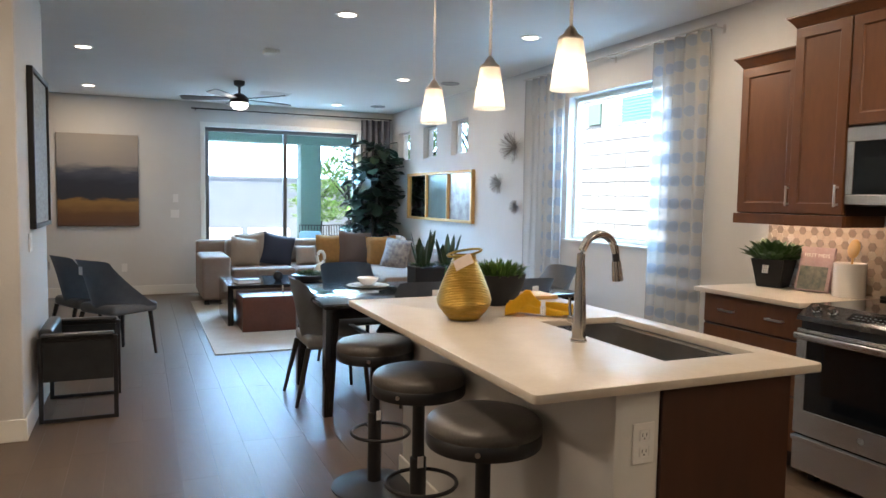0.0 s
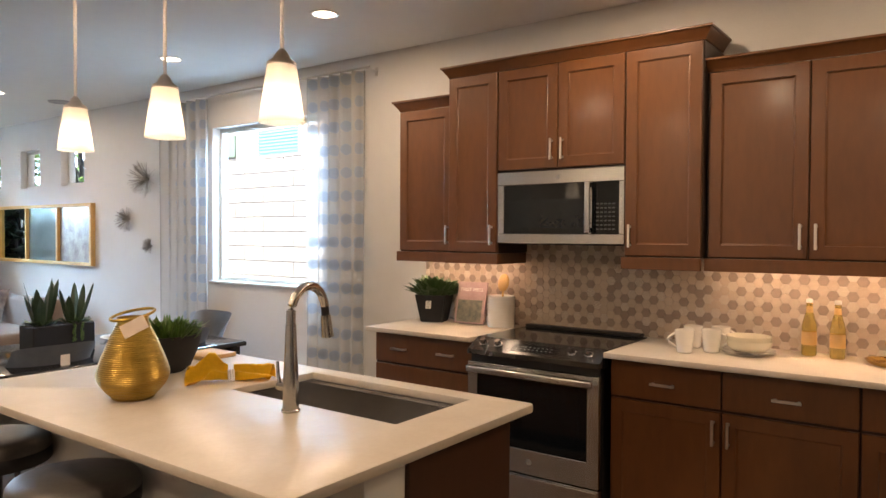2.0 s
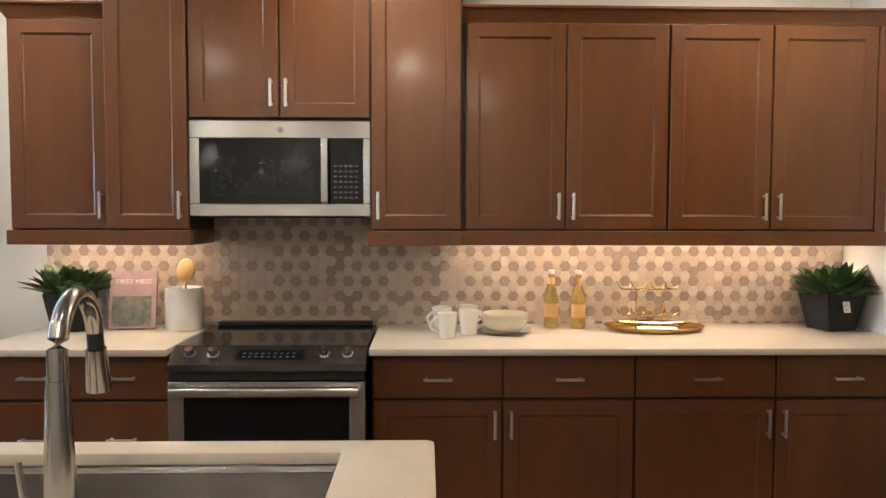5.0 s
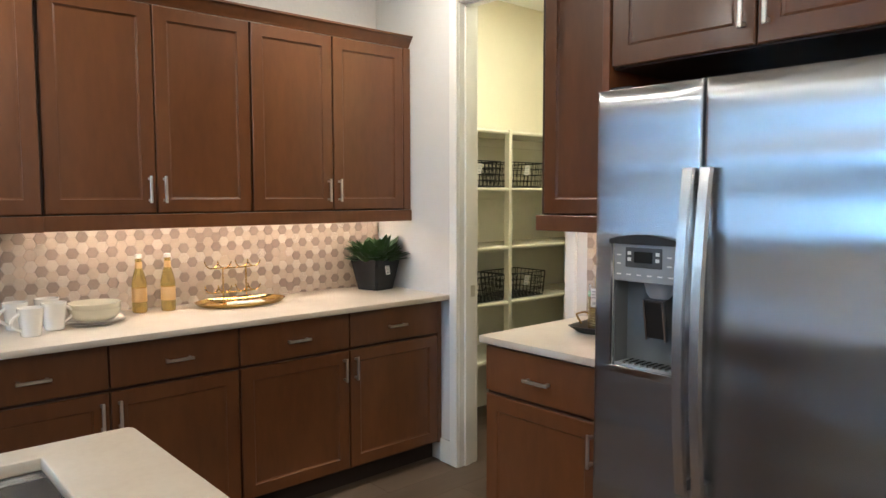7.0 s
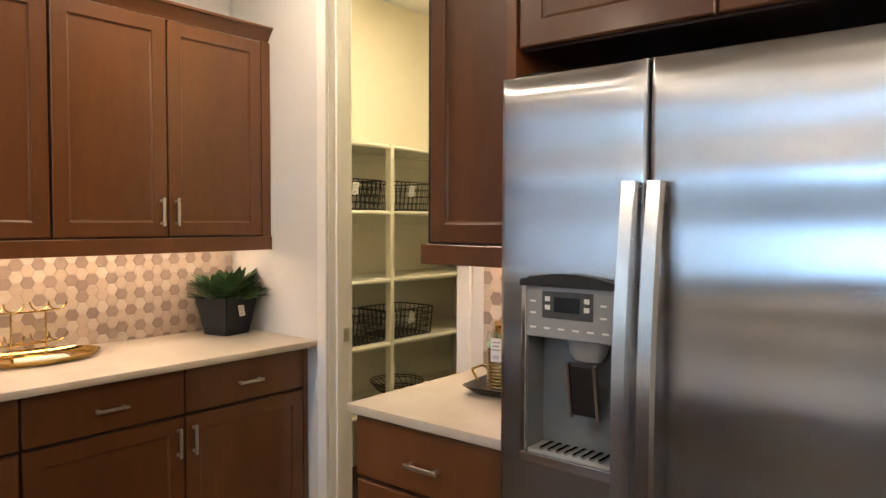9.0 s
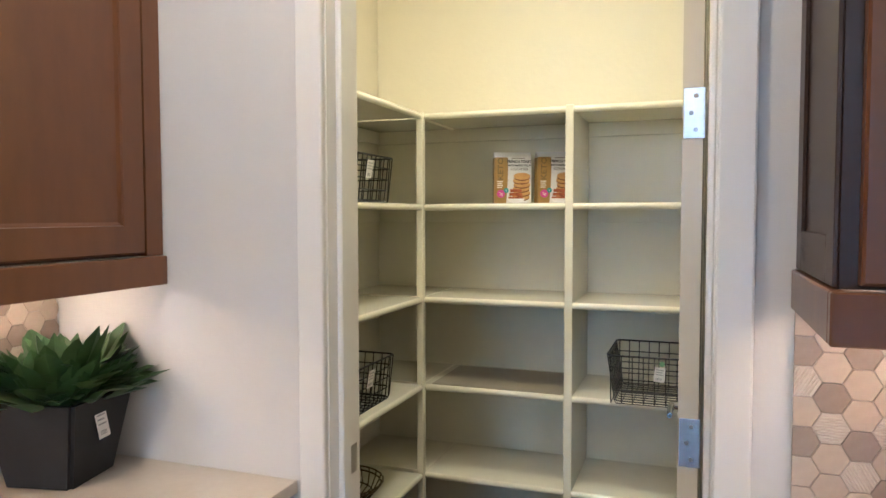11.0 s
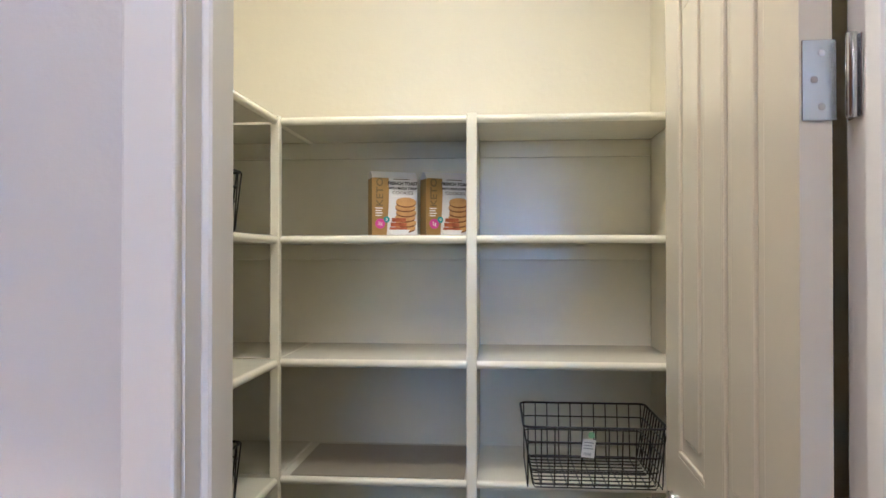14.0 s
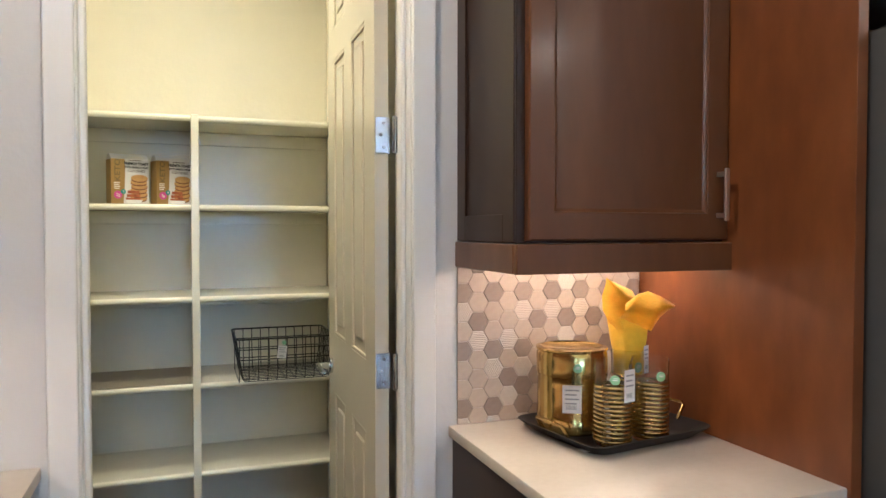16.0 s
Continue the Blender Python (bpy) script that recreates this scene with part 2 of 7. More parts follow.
def prism(bm, outline, axis, lo, hi):
    """Extrudes a closed outline of two coordinates along an axis."""
    def at(p, w):
        return {"x": (w, p[0], p[1]), "y": (p[0], w, p[1]), "z": (p[0], p[1], w)}[axis]
    a, b = [bm.verts.new(at(p, lo)) for p in outline], [bm.verts.new(at(p, hi)) for p in outline]
    k = len(outline)
    for i in range(k):
        bm.faces.new((a[i], a[(i + 1) % k], b[(i + 1) % k], b[i]))
    bm.faces.new(a[::-1])
    bm.faces.new(b)


def mesh(bm, name, mat, smooth=None):
    bmesh.ops.recalc_face_normals(bm, faces=bm.faces)
    me = bpy.data.meshes.new(name)
    bm.to_mesh(me)
    bm.free()
    me.materials.append(mat)
    if smooth:
        me.shade_smooth()
        me.set_sharp_from_angle(angle=radians(smooth))
    return me


def thing(name, x, y, z, rz=0.0, label="", category="", group="", kind=""):
    ob = new(name)
    ob.empty_display_size = 0.1
    ob.matrix_basis = pose(x, y, z, 0, 0, rz)
    return tagged(ob, label, category, group, kind)


def part(name, bm, mat, parent, label="", smooth=None):
    ob = new(name, mesh(bm, name, mat, smooth))
    ob.parent = parent
    if label:
        ob["label"] = label
    return ob


def solid(name, bm, mat, label="", category="", kind="", group="", smooth=None):
    return tagged(new(name, mesh(bm, name, mat, smooth)), label, category, group, kind)


def boxes(*rows, bev=0.0, seg=1):
    bm = bmesh.new()
    for r in rows:
        box(bm, *r, bev=bev, seg=seg)
    return bm


def letters(name, text, size, m, mat, parent, label="", depth=0.0004, bold=0.0, wide=None):
    """Flat raised lettering, its middle at the pose m, in the built-in font."""
    cu = bpy.data.curves.new(name, "FONT")
    cu.body, cu.size, cu.extrude, cu.align_x, cu.align_y, cu.offset = text, size, depth, "CENTER", "CENTER", bold
    cu.resolution_u = 2
    tmp = bpy.data.objects.new(name, cu)
    scene.collection.objects.link(tmp)
    bpy.context.view_layer.update()
    me = bpy.data.meshes.new_from_object(tmp.evaluated_get(bpy.context.evaluated_depsgraph_get()))
    bpy.data.objects.remove(tmp)
    me.materials.clear()
    me.materials.append(mat)
    if wide:
        xs = [v.co.x for v in me.vertices]
        k = wide / (max(xs) - min(xs))
        for v in me.vertices:
            v.co.x *= k
    ob = new(name, me)
    ob.parent, ob.matrix_basis = parent, m
    if label:
        ob["label"] = label
    return ob

# ---- structure ----
H = 2.76
EW, SW, NW = 3.80, -0.10, 11.10   # faces of the east, south and north walls


def wall_with_holes(name, axis, at, thick, a0, a1, z0, z1, holes, mat):
    """A wall across x or y with rectangular openings (a0, a1, z0, z1) through it."""
    bm = bmesh.new()
    cuts = sorted({a0, a1, *[h[0] for h in holes], *[h[1] for h in holes]})
    for p, q in zip(cuts, cuts[1:]):
        mids = [(h[2], h[3]) for h in holes if h[0] <= p and h[1] >= q]
        spans, lo = [], z0
        for b, t in sorted(mids):
            spans.append((lo, b))
            lo = t
        spans.append((lo, z1))
        for b, t in spans:
            if t - b > 0.001:
                box(bm, *((at, at + thick, p, q) if axis == "x" else (p, q, at, at + thick)), b, t)
    bmesh.ops.remove_doubles(bm, verts=bm.verts, dist=0.0002)
    return solid(name, bm, mat, kind="structure")


SMALL = [(8.26, 8.77), (9.26, 9.76), (10.3, 10.8)]
WIN = (4.66, 6.03, 1.065, 2.39)
SLIDE = (0.94, 3.22, 0.02, 2.41)
DOORX = (2.40, 3.125)
wall_with_holes("wall_east", "x", EW, 0.16, -2.1, 11.3, 0, H, [WIN, *[(a, b, 1.99, 2.43) for a, b in SMALL]], M_WALL)
wall_with_holes("wall_north", "y", NW, 0.18, -3.4, EW, 0, H, [SLIDE], M_WALL)
wall_with_holes("wall_south", "y", SW - 0.115, 0.115, 0.79, EW, 0, H, [(2.371, 3.110, -0.01, 2.442)], M_WALL)
solid("wall_fridge_end", boxes((0.65, 0.789, SW - 0.115, 0.555, 0, H), bev=0.012, seg=3), M_WALL, kind="structure", smooth=40)
solid("wall_hall_east", boxes((0.65, 0.789, -3.0, SW - 0.116, 0, H)), M_WALL, kind="structure")
solid("wall_west", boxes((-0.70, -0.56, 4.91, 6.15, 0, H), (-3.4, -0.70, 4.91, 5.03, 0, H), bev=0.012, seg=3), M_WALL, kind="structure", smooth=40)
solid("wall_living_west", boxes((-3.56, -3.4, 4.9, 11.28, 0, H)), M_WALL, kind="structure")
solid("wall_hall_west", boxes((-2.3, -2.15, -3.0, 4.905, 0, H)), M_WALL, kind="structure")
solid("wall_hall_south", boxes((-2.3, 0.83, -3.15, -3.0, 0, H)), M_WALL, kind="structure")
solid("wall_pantry_west", boxes((2.14, 2.26, -1.835, SW - 0.116, 0, H)), M_PANTRY, kind="structure")
solid("wall_pantry_south", boxes((2.14, EW, -1.95, -1.837, 0, H)), M_PANTRY, kind="structure")
solid("wall_pantry_north", boxes((2.26, 2.328, -0.219, -0.2155, 0, H), (3.153, 3.795, -0.219, -0.2155, 0, H), (2.328, 3.153, -0.219, -0.2155, 2.5, H)), M_PANTRY, kind="structure")
solid("wall_pantry_east", boxes((EW - 0.004, EW - 0.0005, -1.836, -0.2195, 0, H)), M_PANTRY, kind="structure")
solid("ceiling", boxes((-3.6, EW + 0.2, -3.2, 11.3, H, H + 0.25)), M_CEIL, kind="structure")

# floor: long planks running north
floor = solid("floor", boxes((-3.6, EW, -3.2, NW + 0.1, -0.1, -0.004)), M_JOINT, "grey brown wood plank floor", kind="structure")
PW, PL = 0.178, 1.22
rng = random.Random(4)
plank_bm = boxes((0.0004, PW - 0.0004, 0.0004, PL - 0.0004, -0.0035, 0.0), bev=0.0004)
plank_me = mesh(plank_bm, "plank", M_PLANK)
far = bmesh.new()
count = 0
for i in range(int((EW + 3.5) / PW) + 1):
    x = EW - (i + 1) * PW
    y = -3.1 - rng.random() * PL
    while y < NW - 0.02:
        y1 = min(y + PL, NW + 0.05)
        near = -0.6 < x < 1.3 and 0.6 < y and y1 < 10.0 or 2.0 < x < 3.4 and -1.5 < y and y1 < 2.5
        if near and count < 290 and y1 - y > PL - 0.001:
            ob = new("plank", plank_me)
            ob.location = (x, y, 0)
            ob.parent = floor
            count += 1
        else:
            box(far, x + 0.0004, x + PW - 0.0004, y + 0.0004, y1 - 0.0004, -0.0035, 0.0)
        y += PL
tagged(part("planks_beyond", far, M_PLANK, floor), kind="stuff")


def baseboard(name, rows):
    solid(name, boxes(*rows, bev=0.004, seg=2), M_TRIM, kind="structure")


baseboard("baseboard_north", [(-3.4, 0.87, NW - 0.015, NW - 0.0005, 0, 0.13)])
baseboard("baseboard_west", [(-0.5595, -0.545, 4.90, 6.15, 0, 0.13), (-2.1, -0.545, 4.895, 4.9095, 0, 0.13)])
baseboard("baseboard_south", [(3.154, 3.235, SW + 0.0005, SW + 0.014, 0, 0.13)])
baseboard("baseboard_east", [(EW - 0.014, EW - 0.0005, 3.67, NW - 0.02, 0, 0.13)])
baseboard("baseboard_pantry", [(2.262, 3.79, -1.835, -1.822, 0, 0.12)])


# ---- pantry door frame, door, shelves ----
def casing(name, y0, y1):
    solid(name, boxes((2.329, 2.386, y0, y1, 0, 2.442), (3.095, 3.152, y0, y1, 0, 2.442), (2.329, 3.152, y0, y1, 2.443, 2.5), bev=0.004, seg=2), M_TRIM, kind="structure")


casing("trim_pantry_casing", SW + 0.0005, SW + 0.018)
casing("trim_pantry_casing_inner", -0.2375, -0.2195)
solid("trim_pantry_jamb", boxes((2.372, 2.388, -0.219, SW, 0, 2.424), (3.093, 3.109, -0.219, SW, 0, 2.424), (2.372, 3.109, -0.219, SW, 2.425, 2.441)), M_TRIM, kind="structure")
solid("trim_pantry_stop", boxes((2.388, 2.4, -0.17, -0.135, 0, 2.412), (3.081, 3.093, -0.17, -0.135, 0, 2.412), (2.388, 3.093, -0.17, -0.135, 2.413, 2.4245), bev=0.003), M_TRIM, kind="structure")
strike = solid("strike_plate", boxes((3.0915, 3.0932, -0.216, -0.182, 0.91, 0.97), bev=0.0005), M_NICKEL, "brushed nickel strike plate in the pantry jamb", "strike plate")

pd = thing("pantry_door", 2.388, -0.222, 0, -1.4, "open white six-panel pantry door with a lever handle", "door", kind="structure")
# leaf stands open at a right angle: thickness along x, width along -y
DW, DT, DX = 0.695, 0.035, 0.02
leaf = bmesh.new()
box(leaf, DX + 0.006, DX + DT - 0.006, -DW + 0.003, -0.003, 0.014, 2.418)
rows_z = [(0.012, 0.24), (0.86, 1.05), (1.95, 2.05), (2.30, 2.42)]
for z0, z1 in rows_z:
    box(leaf, DX, DX + DT, -DW, 0, z0, z1)
for y0, y1 in ((-0.11, 0.0), (-DW, -DW + 0.11), (-DW / 2 - 0.05, -DW / 2 + 0.05)):
    for (za, zb), (zc, zd) in zip(rows_z, rows_z[1:]):
        box(leaf, DX, DX + DT, y0, y1, zb, zc)
bmesh.ops.remove_doubles(leaf, verts=leaf.verts, dist=0.0001)
part("door_leaf", leaf, M_DOOR, pd)
for y0, y1 in ((-DW / 2 + 0.05, -0.11), (-DW + 0.11, -DW / 2 - 0.05)):
    for z0, z1 in ((0.24, 0.86), (1.05, 1.95), (2.05, 2.30)):
        for xs in ((DX + DT - 0.007, DX + DT - 0.001), (DX + 0.001, DX + 0.007)):
            bm = bmesh.new()
            for k in range(4):
                w = 0.012
                a = [(y0, y1, z0, z0 + w), (y0, y1, z1 - w, z1), (y0, y0 + w, z0 + w, z1 - w), (y1 - w, y1, z0 + w, z1 - w)][k]
                box(bm, xs[0], xs[1] + 0.0012 * (1 if xs[0] > DX + 0.02 else 0), *a, bev=0.003, seg=2)
            box(bm, xs[0], xs[1], y0 + 0.042, y1 - 0.042, z0 + 0.042, z1 - 0.042, bev=0.005)
            part("door_panel", bm, M_DOOR, pd)
for z in (0.28, 1.04, 1.635, 2.2):
    bm = boxes((DX - 0.004, DX + DT - 0.002, 0.0002, 0.0022, z - 0.045, z + 0.045), bev=0.0008)
    box(bm, -0.0002, 0.002, -0.004, 0.028, z - 0.045, z + 0.045, bev=0.0008)
    h = part("hinge", bm, M_HINGE, pd, "bright satin butt hinge")
    bm = bmesh.new()
    lathe(bm, [(0.0055, -0.046), (0.0065, -0.043), (0.0065, 0.043), (0.0055, 0.046)], 0.008, 0.02, z, 12)
    part("hinge_knuckle", bm, M_CHROME, h, smooth=40)
    bm = bmesh.new()
    for dx, dz in ((0.012, -0.03), (0.012, 0.03), (0.02, 0.0)):
        lathe(bm, [(0.0042, 0), (0.003, 0.0012)], 0, 0, 0, 10)
        bmesh.ops.rotate(bm, verts=bm.verts[-20:], cent=(0, 0, 0), matrix=Matrix.Rotation(radians(-90), 3, "X"))
        bmesh.ops.translate(bm, verts=bm.verts[-20:], vec=(DX + dx, 0.0022, z + dz))
    part("screw", bm, M_NICKEL, h)
for side in (1, -1):
    x0 = DX + DT if side > 0 else DX
    bm = bmesh.new()
    tube(bm, [(x0, -DW + 0.06, 0.94), (x0 + side * 0.008, -DW + 0.06, 0.94)], 0.026, 20)
    tube(bm, [(x0 + side * 0.008, -DW + 0.06, 0.94), (x0 + side * 0.045, -DW + 0.06, 0.94)], 0.011, 14)
    pts = [(x0 + side * 0.045, -DW + 0.06 + 0.1 * k / 6, 0.94 + 0.004 * math.sin(k)) for k in range(7)]
    tube(bm, [(x0 + side * 0.045, -DW + 0.05, 0.94)] + pts, 0.0095, 12, taper=0.7)
    part("lever_handle", bm, M_CHROME, pd, "polished chrome lever handle", smooth=50)
part("latch", boxes((DX + 0.006, DX + 0.029, -DW - 0.0018, -DW, 0.912, 0.968)), M_NICKEL, pd)

SH_TOP, SH_Z = 1.848, [1.497, 1.133, 0.787, 0.432]
shelves = thing("pantry_shelving", 2.85, -1.6, 0, 0, "cream painted built-in pantry shelving along two walls", "shelving", kind="structure")


def local(bm, ob):
    bmesh.ops.transform(bm, matrix=ob.matrix_basis.inverted(), verts=bm.verts)
    return bm


def shelf_board(x0, x1, y0, y1, z, front):
    """One board with a rounded nosing on its front edge."""
    bm = boxes((x0, x1, y0, y1, z - 0.018, z))
    if front == "y":
        tube(bm, [(x0, y1, z - 0.012), (x1, y1, z - 0.012)], 0.0125, 10)
    else:
        tube(bm, [(x0, y0, z - 0.012), (x0, y1, z - 0.012)], 0.0125, 10)
    part("shelf_board", local(bm, shelves), M_SHELF, shelves, smooth=40)


part("back_panel", local(boxes((2.262, 3.79, -1.8365, -1.8335, 0.12, SH_TOP - 0.02)), shelves), M_SHELF, shelves, "glossy cream painted back")
part("back_panel", local(boxes((3.7935, 3.7955, -1.83, -0.24, 0.0, SH_TOP - 0.02)), shelves), M_SHELF, shelves, "glossy cream painted back")
for z in (SH_TOP, *SH_Z):
    shelf_board(2.262, 2.838, -1.833, -1.457, z, "y")
    shelf_board(2.868, 3.42, -1.833, -1.457, z, "y")
    shelf_board(3.432, 3.793, -1.833, -1.46, z, "x")
    shelf_board(3.432, 3.793, -1.428, -0.24, z, "x")
    for rows in ([(2.262, 2.838, -1.833, -1.82, z - 0.075, z - 0.0185)], [(2.868, 3.793, -1.833, -1.82, z - 0.075, z - 0.0185)], [(3.781, 3.793, -1.819, -0.24, z - 0.075, z - 0.0185)]):
        part("shelf_cleat", local(boxes(*rows, bev=0.002), shelves), M_SHELF, shelves)
for rows in ([(2.838, 2.868, -1.833, -1.443, 0, SH_TOP + 0.004)], [(3.418, 3.446, -1.459, -1.43, 0, SH_TOP + 0.004)], [(3.416, 3.458, -0.853, -0.823, 0, SH_TOP + 0.004)]):
    part("upright", local(boxes(*rows, bev=0.003), shelves), M_SHELF, shelves)

# ---- kitchen cabinets ----
# local frame of a unit: x along its width, front at y = 0, depth towards +y
def pull(parent, x, y, z, length, upright):
    bm = bmesh.new()
    d = length / 2 - 0.012
    if upright:
        box(bm, x - 0.006, x + 0.006, y - 0.03, y - 0.022, z - length / 2, z + length / 2, bev=0.002)
        for s in (-1, 1):
            box(bm, x - 0.005, x + 0.005, y - 0.024, y, z + s * d - 0.005, z + s * d + 0.005)
    else:
        box(bm, x - length / 2, x + length / 2, y - 0.03, y - 0.022, z - 0.006, z + 0.006, bev=0.002)
        for s in (-1, 1):
            box(bm, x + s * d - 0.005, x + s * d + 0.005, y - 0.024, y, z - 0.005, z + 0.005)
    part("handle", bm, M_PULL, parent, "brushed nickel bar pull")


def shaker(parent, name, x0, x1, z0, z1, flat=False, y=0.0, rail=0.058):
    """A door or drawer front, 20 mm thick, in front of y."""
    bm = bmesh.new()
    g = 0.0016
    x0, x1, z0, z1 = x0 + g, x1 - g, z0 + g, z1 - g
    if flat:
        box(bm, x0, x1, y - 0.02, y, z0, z1, bev=0.0025, seg=2)
    else:
        # one shell: back, edge, frame, sloped bead, recessed panel
        e, w = 0.0035, 0.008
        def loop(dx, yy):
            return [bm.verts.new((px, yy, pz)) for px, pz in ((x0 + dx, z0 + dx), (x1 - dx, z0 + dx), (x1 - dx, z1 - dx), (x0 + dx, z1 - dx))]
        rings = [loop(0, y), loop(0, y - 0.02 + e), loop(e, y - 0.02), loop(rail - 0.001, y - 0.02), loop(rail, y - 0.019), loop(rail + 0.001, y - 0.015), loop(rail + w, y - 0.0115)]
        for a, b in zip(rings, rings[1:]):
            for i in range(4):
                bm.faces.new((a[i], a[(i + 1) % 4], b[(i + 1) % 4], b[i]))
        bm.faces.new(rings[0][::-1])
        bm.faces.new(rings[-1])
    return part(name, bm, M_WOOD, parent)


def base_unit(x, y, rz, w, depth, cells, label, kick=True, rows=None):
    """cells: (x0, x1, pull side) of each drawer over door, from the unit's left."""
    u = thing("base_cabinet", x, y, 0, rz, label, "cabinet")
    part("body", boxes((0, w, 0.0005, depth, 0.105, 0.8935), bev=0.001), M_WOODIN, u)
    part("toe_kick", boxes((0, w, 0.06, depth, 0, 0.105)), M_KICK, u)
    for x0, x1, side in cells:
        d = shaker(u, "drawer", x0, x1, 0.712, 0.885, flat=True)
        pull(d, (x0 + x1) / 2, -0.02, 0.79, 0.115, False)
        d = shaker(u, "door", x0, x1, 0.112, 0.701)
        pull(d, x1 - 0.03 if side > 0 else x0 + 0.03, -0.02, 0.61, 0.115, True)
    return u


FX = 3.25
base_unit(FX, 2.11, -90, 1.046, 0.545, [(0.007, 0.517, 1), (0.521, 1.044, -1)], "dark brown shaker base cabinet with two drawers beside the range")
u = base_unit(FX, 1.063, -90, 1.161, 0.545, [(0.003, 0.564, 1), (0.568, 1.133, -1)], "dark brown shaker base cabinet with two drawers by the pantry wall")
part("filler", boxes((1.136, 1.16, -0.018, 0.0004, 0.105, 0.89), bev=0.001), M_WOOD, u)
u = thing("drawer_cabinet", FX, 3.62, 0, -90, "dark brown three-drawer base cabinet under the counter end", "cabinet")
part("body", boxes((0, 0.728, 0.0005, 0.545, 0.105, 0.8935)), M_WOODIN, u)
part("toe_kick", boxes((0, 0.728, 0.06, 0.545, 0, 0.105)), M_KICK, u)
for z0, z1 in ((0.712, 0.885), (0.41, 0.701), (0.112, 0.4)):
    d = shaker(u, "drawer", 0.008, 0.722, z0, z1, flat=True)
    for px in (0.2, 0.54):
        pull(d, px, -0.02, (z0 + z1) / 2, 0.115, False)
u = base_unit(2.282, 0.502, 180, 0.536, 0.6, [(0.006, 0.53, 1)], "dark brown shaker base cabinet beside the refrigerator")


def crown(parent, x0, x1, depth, z, h=0.062, out=0.045, left=True, right=True):
    """A sprung moulding along the front and the free ends."""
    bm = bmesh.new()
    prof = [(0, 0), (0.006, 0), (0.012, 0.012), (out - 0.008, h - 0.014), (out, h - 0.01), (out, h)]
    rings = []
    path = ([(x0, depth, -1, 0)] if left else []) + [(x0, 0, -1 if left else 0, -1), (x1, 0, 1 if right else 0, -1)] + ([(x1, depth, 1, 0)] if right else [])
    for px, py, ox, oy in path:
        rings.append([bm.verts.new((px + ox * o, py + oy * o, z + zz)) for o, zz in prof] + [bm.verts.new((px, py, z + h))])
    for a, b in zip(rings, rings[1:]):
        for i in range(len(a) - 1):
            bm.faces.new((a[i], a[i + 1], b[i + 1], b[i]))
    bm.faces.new(rings[0])
    bm.faces.new(rings[-1])
    vs = [r[-1] for r in rings]
    if len(vs) > 2:
        bm.faces.new(vs)
    part("crown_moulding", bm, M_WOOD, parent)


def rail(parent, x0, x1, depth, z0=1.308, z1=1.369, left=True, right=True):
    bm = boxes((x0 - 0.012 * left, x1 + 0.012 * right, -0.03, -0.012, z0, z1), bev=0.002)
    part("light_rail", bm, M_WOOD, parent)
    for on, xr in ((left, x0 - 0.012), (right, x1 - 0.006)):
        if on:
            part("rail_return", boxes((xr, xr + 0.018, -0.0119, depth, z0, z1), bev=0.002), M_WOOD, parent)


def wall_unit(x, y, rz, w, depth, z0, z1, doors, label):
    """doors: (x0, x1, side of the pull)."""
    u = thing("wall_cabinet", x, y, 0, rz, label, "cabinet")
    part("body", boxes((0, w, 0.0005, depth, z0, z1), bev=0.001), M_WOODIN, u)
    for x0, x1, side in doors:
        d = shaker(u, "door", x0, x1, z0 + 0.004, z1 - 0.004)
        pull(d, x1 - 0.03 if side > 0 else x0 + 0.03, -0.02, z0 + 0.105, 0.115, True)
    return u


LX, CX = 3.508, 3.46     # carcass fronts of the side and centre wall cabinets
u = wall_unit(LX, 3.648, -90, 0.418, 0.29, 1.37, 2.255, [(0.003, 0.415, 1)], "dark brown shaker wall cabinet at the window end")
crown(u, 0, 0.409, 0.28, 2.2555, right=False)
rail(u, 0, 0.409, 0.28, right=False)
u = wall_unit(CX, 3.229, -90, 0.344, 0.338, 1.37, 2.405, [(0.003, 0.341, 1)], "tall dark brown shaker wall cabinet beside the microwave")
rail(u, 0, 0.344, 0.3)
crown(u, 0, 1.483, 0.3, 2.4055)
u = wall_unit(CX, 2.884, -90, 0.754, 0.338, 1.834, 2.405, [(0.003, 0.376, 1), (0.379, 0.752, -1)], "short dark brown cabinet above the microwave")
u = wall_unit(CX, 2.129, -90, 0.383, 0.338, 1.37, 2.405, [(0.003, 0.38, -1)], "tall dark brown shaker wall cabinet next to the microwave")
rail(u, 0, 0.383, 0.3, right=False)
u = wall_unit(LX, 1.744, -90, 0.888, 0.29, 1.37, 2.255, [(0.012, 0.444, 1), (0.447, 0.885, -1)], "dark brown two-door shaker wall cabinet over the counter")
crown(u, 0, 1.84, 0.28, 2.2555, left=False, right=False)
rail(u, 0, 1.84, 0.28, left=False, right=False)
u = wall_unit(LX, 0.855, -90, 0.952, 0.29, 1.37, 2.255, [(0.003, 0.445, 1), (0.448, 0.902, -1)], "dark brown two-door shaker wall cabinet by the pantry wall")
part("filler", boxes((0.905, 0.952, -0.018, 0.0004, 1.37, 2.252), bev=0.001), M_WOOD, u)

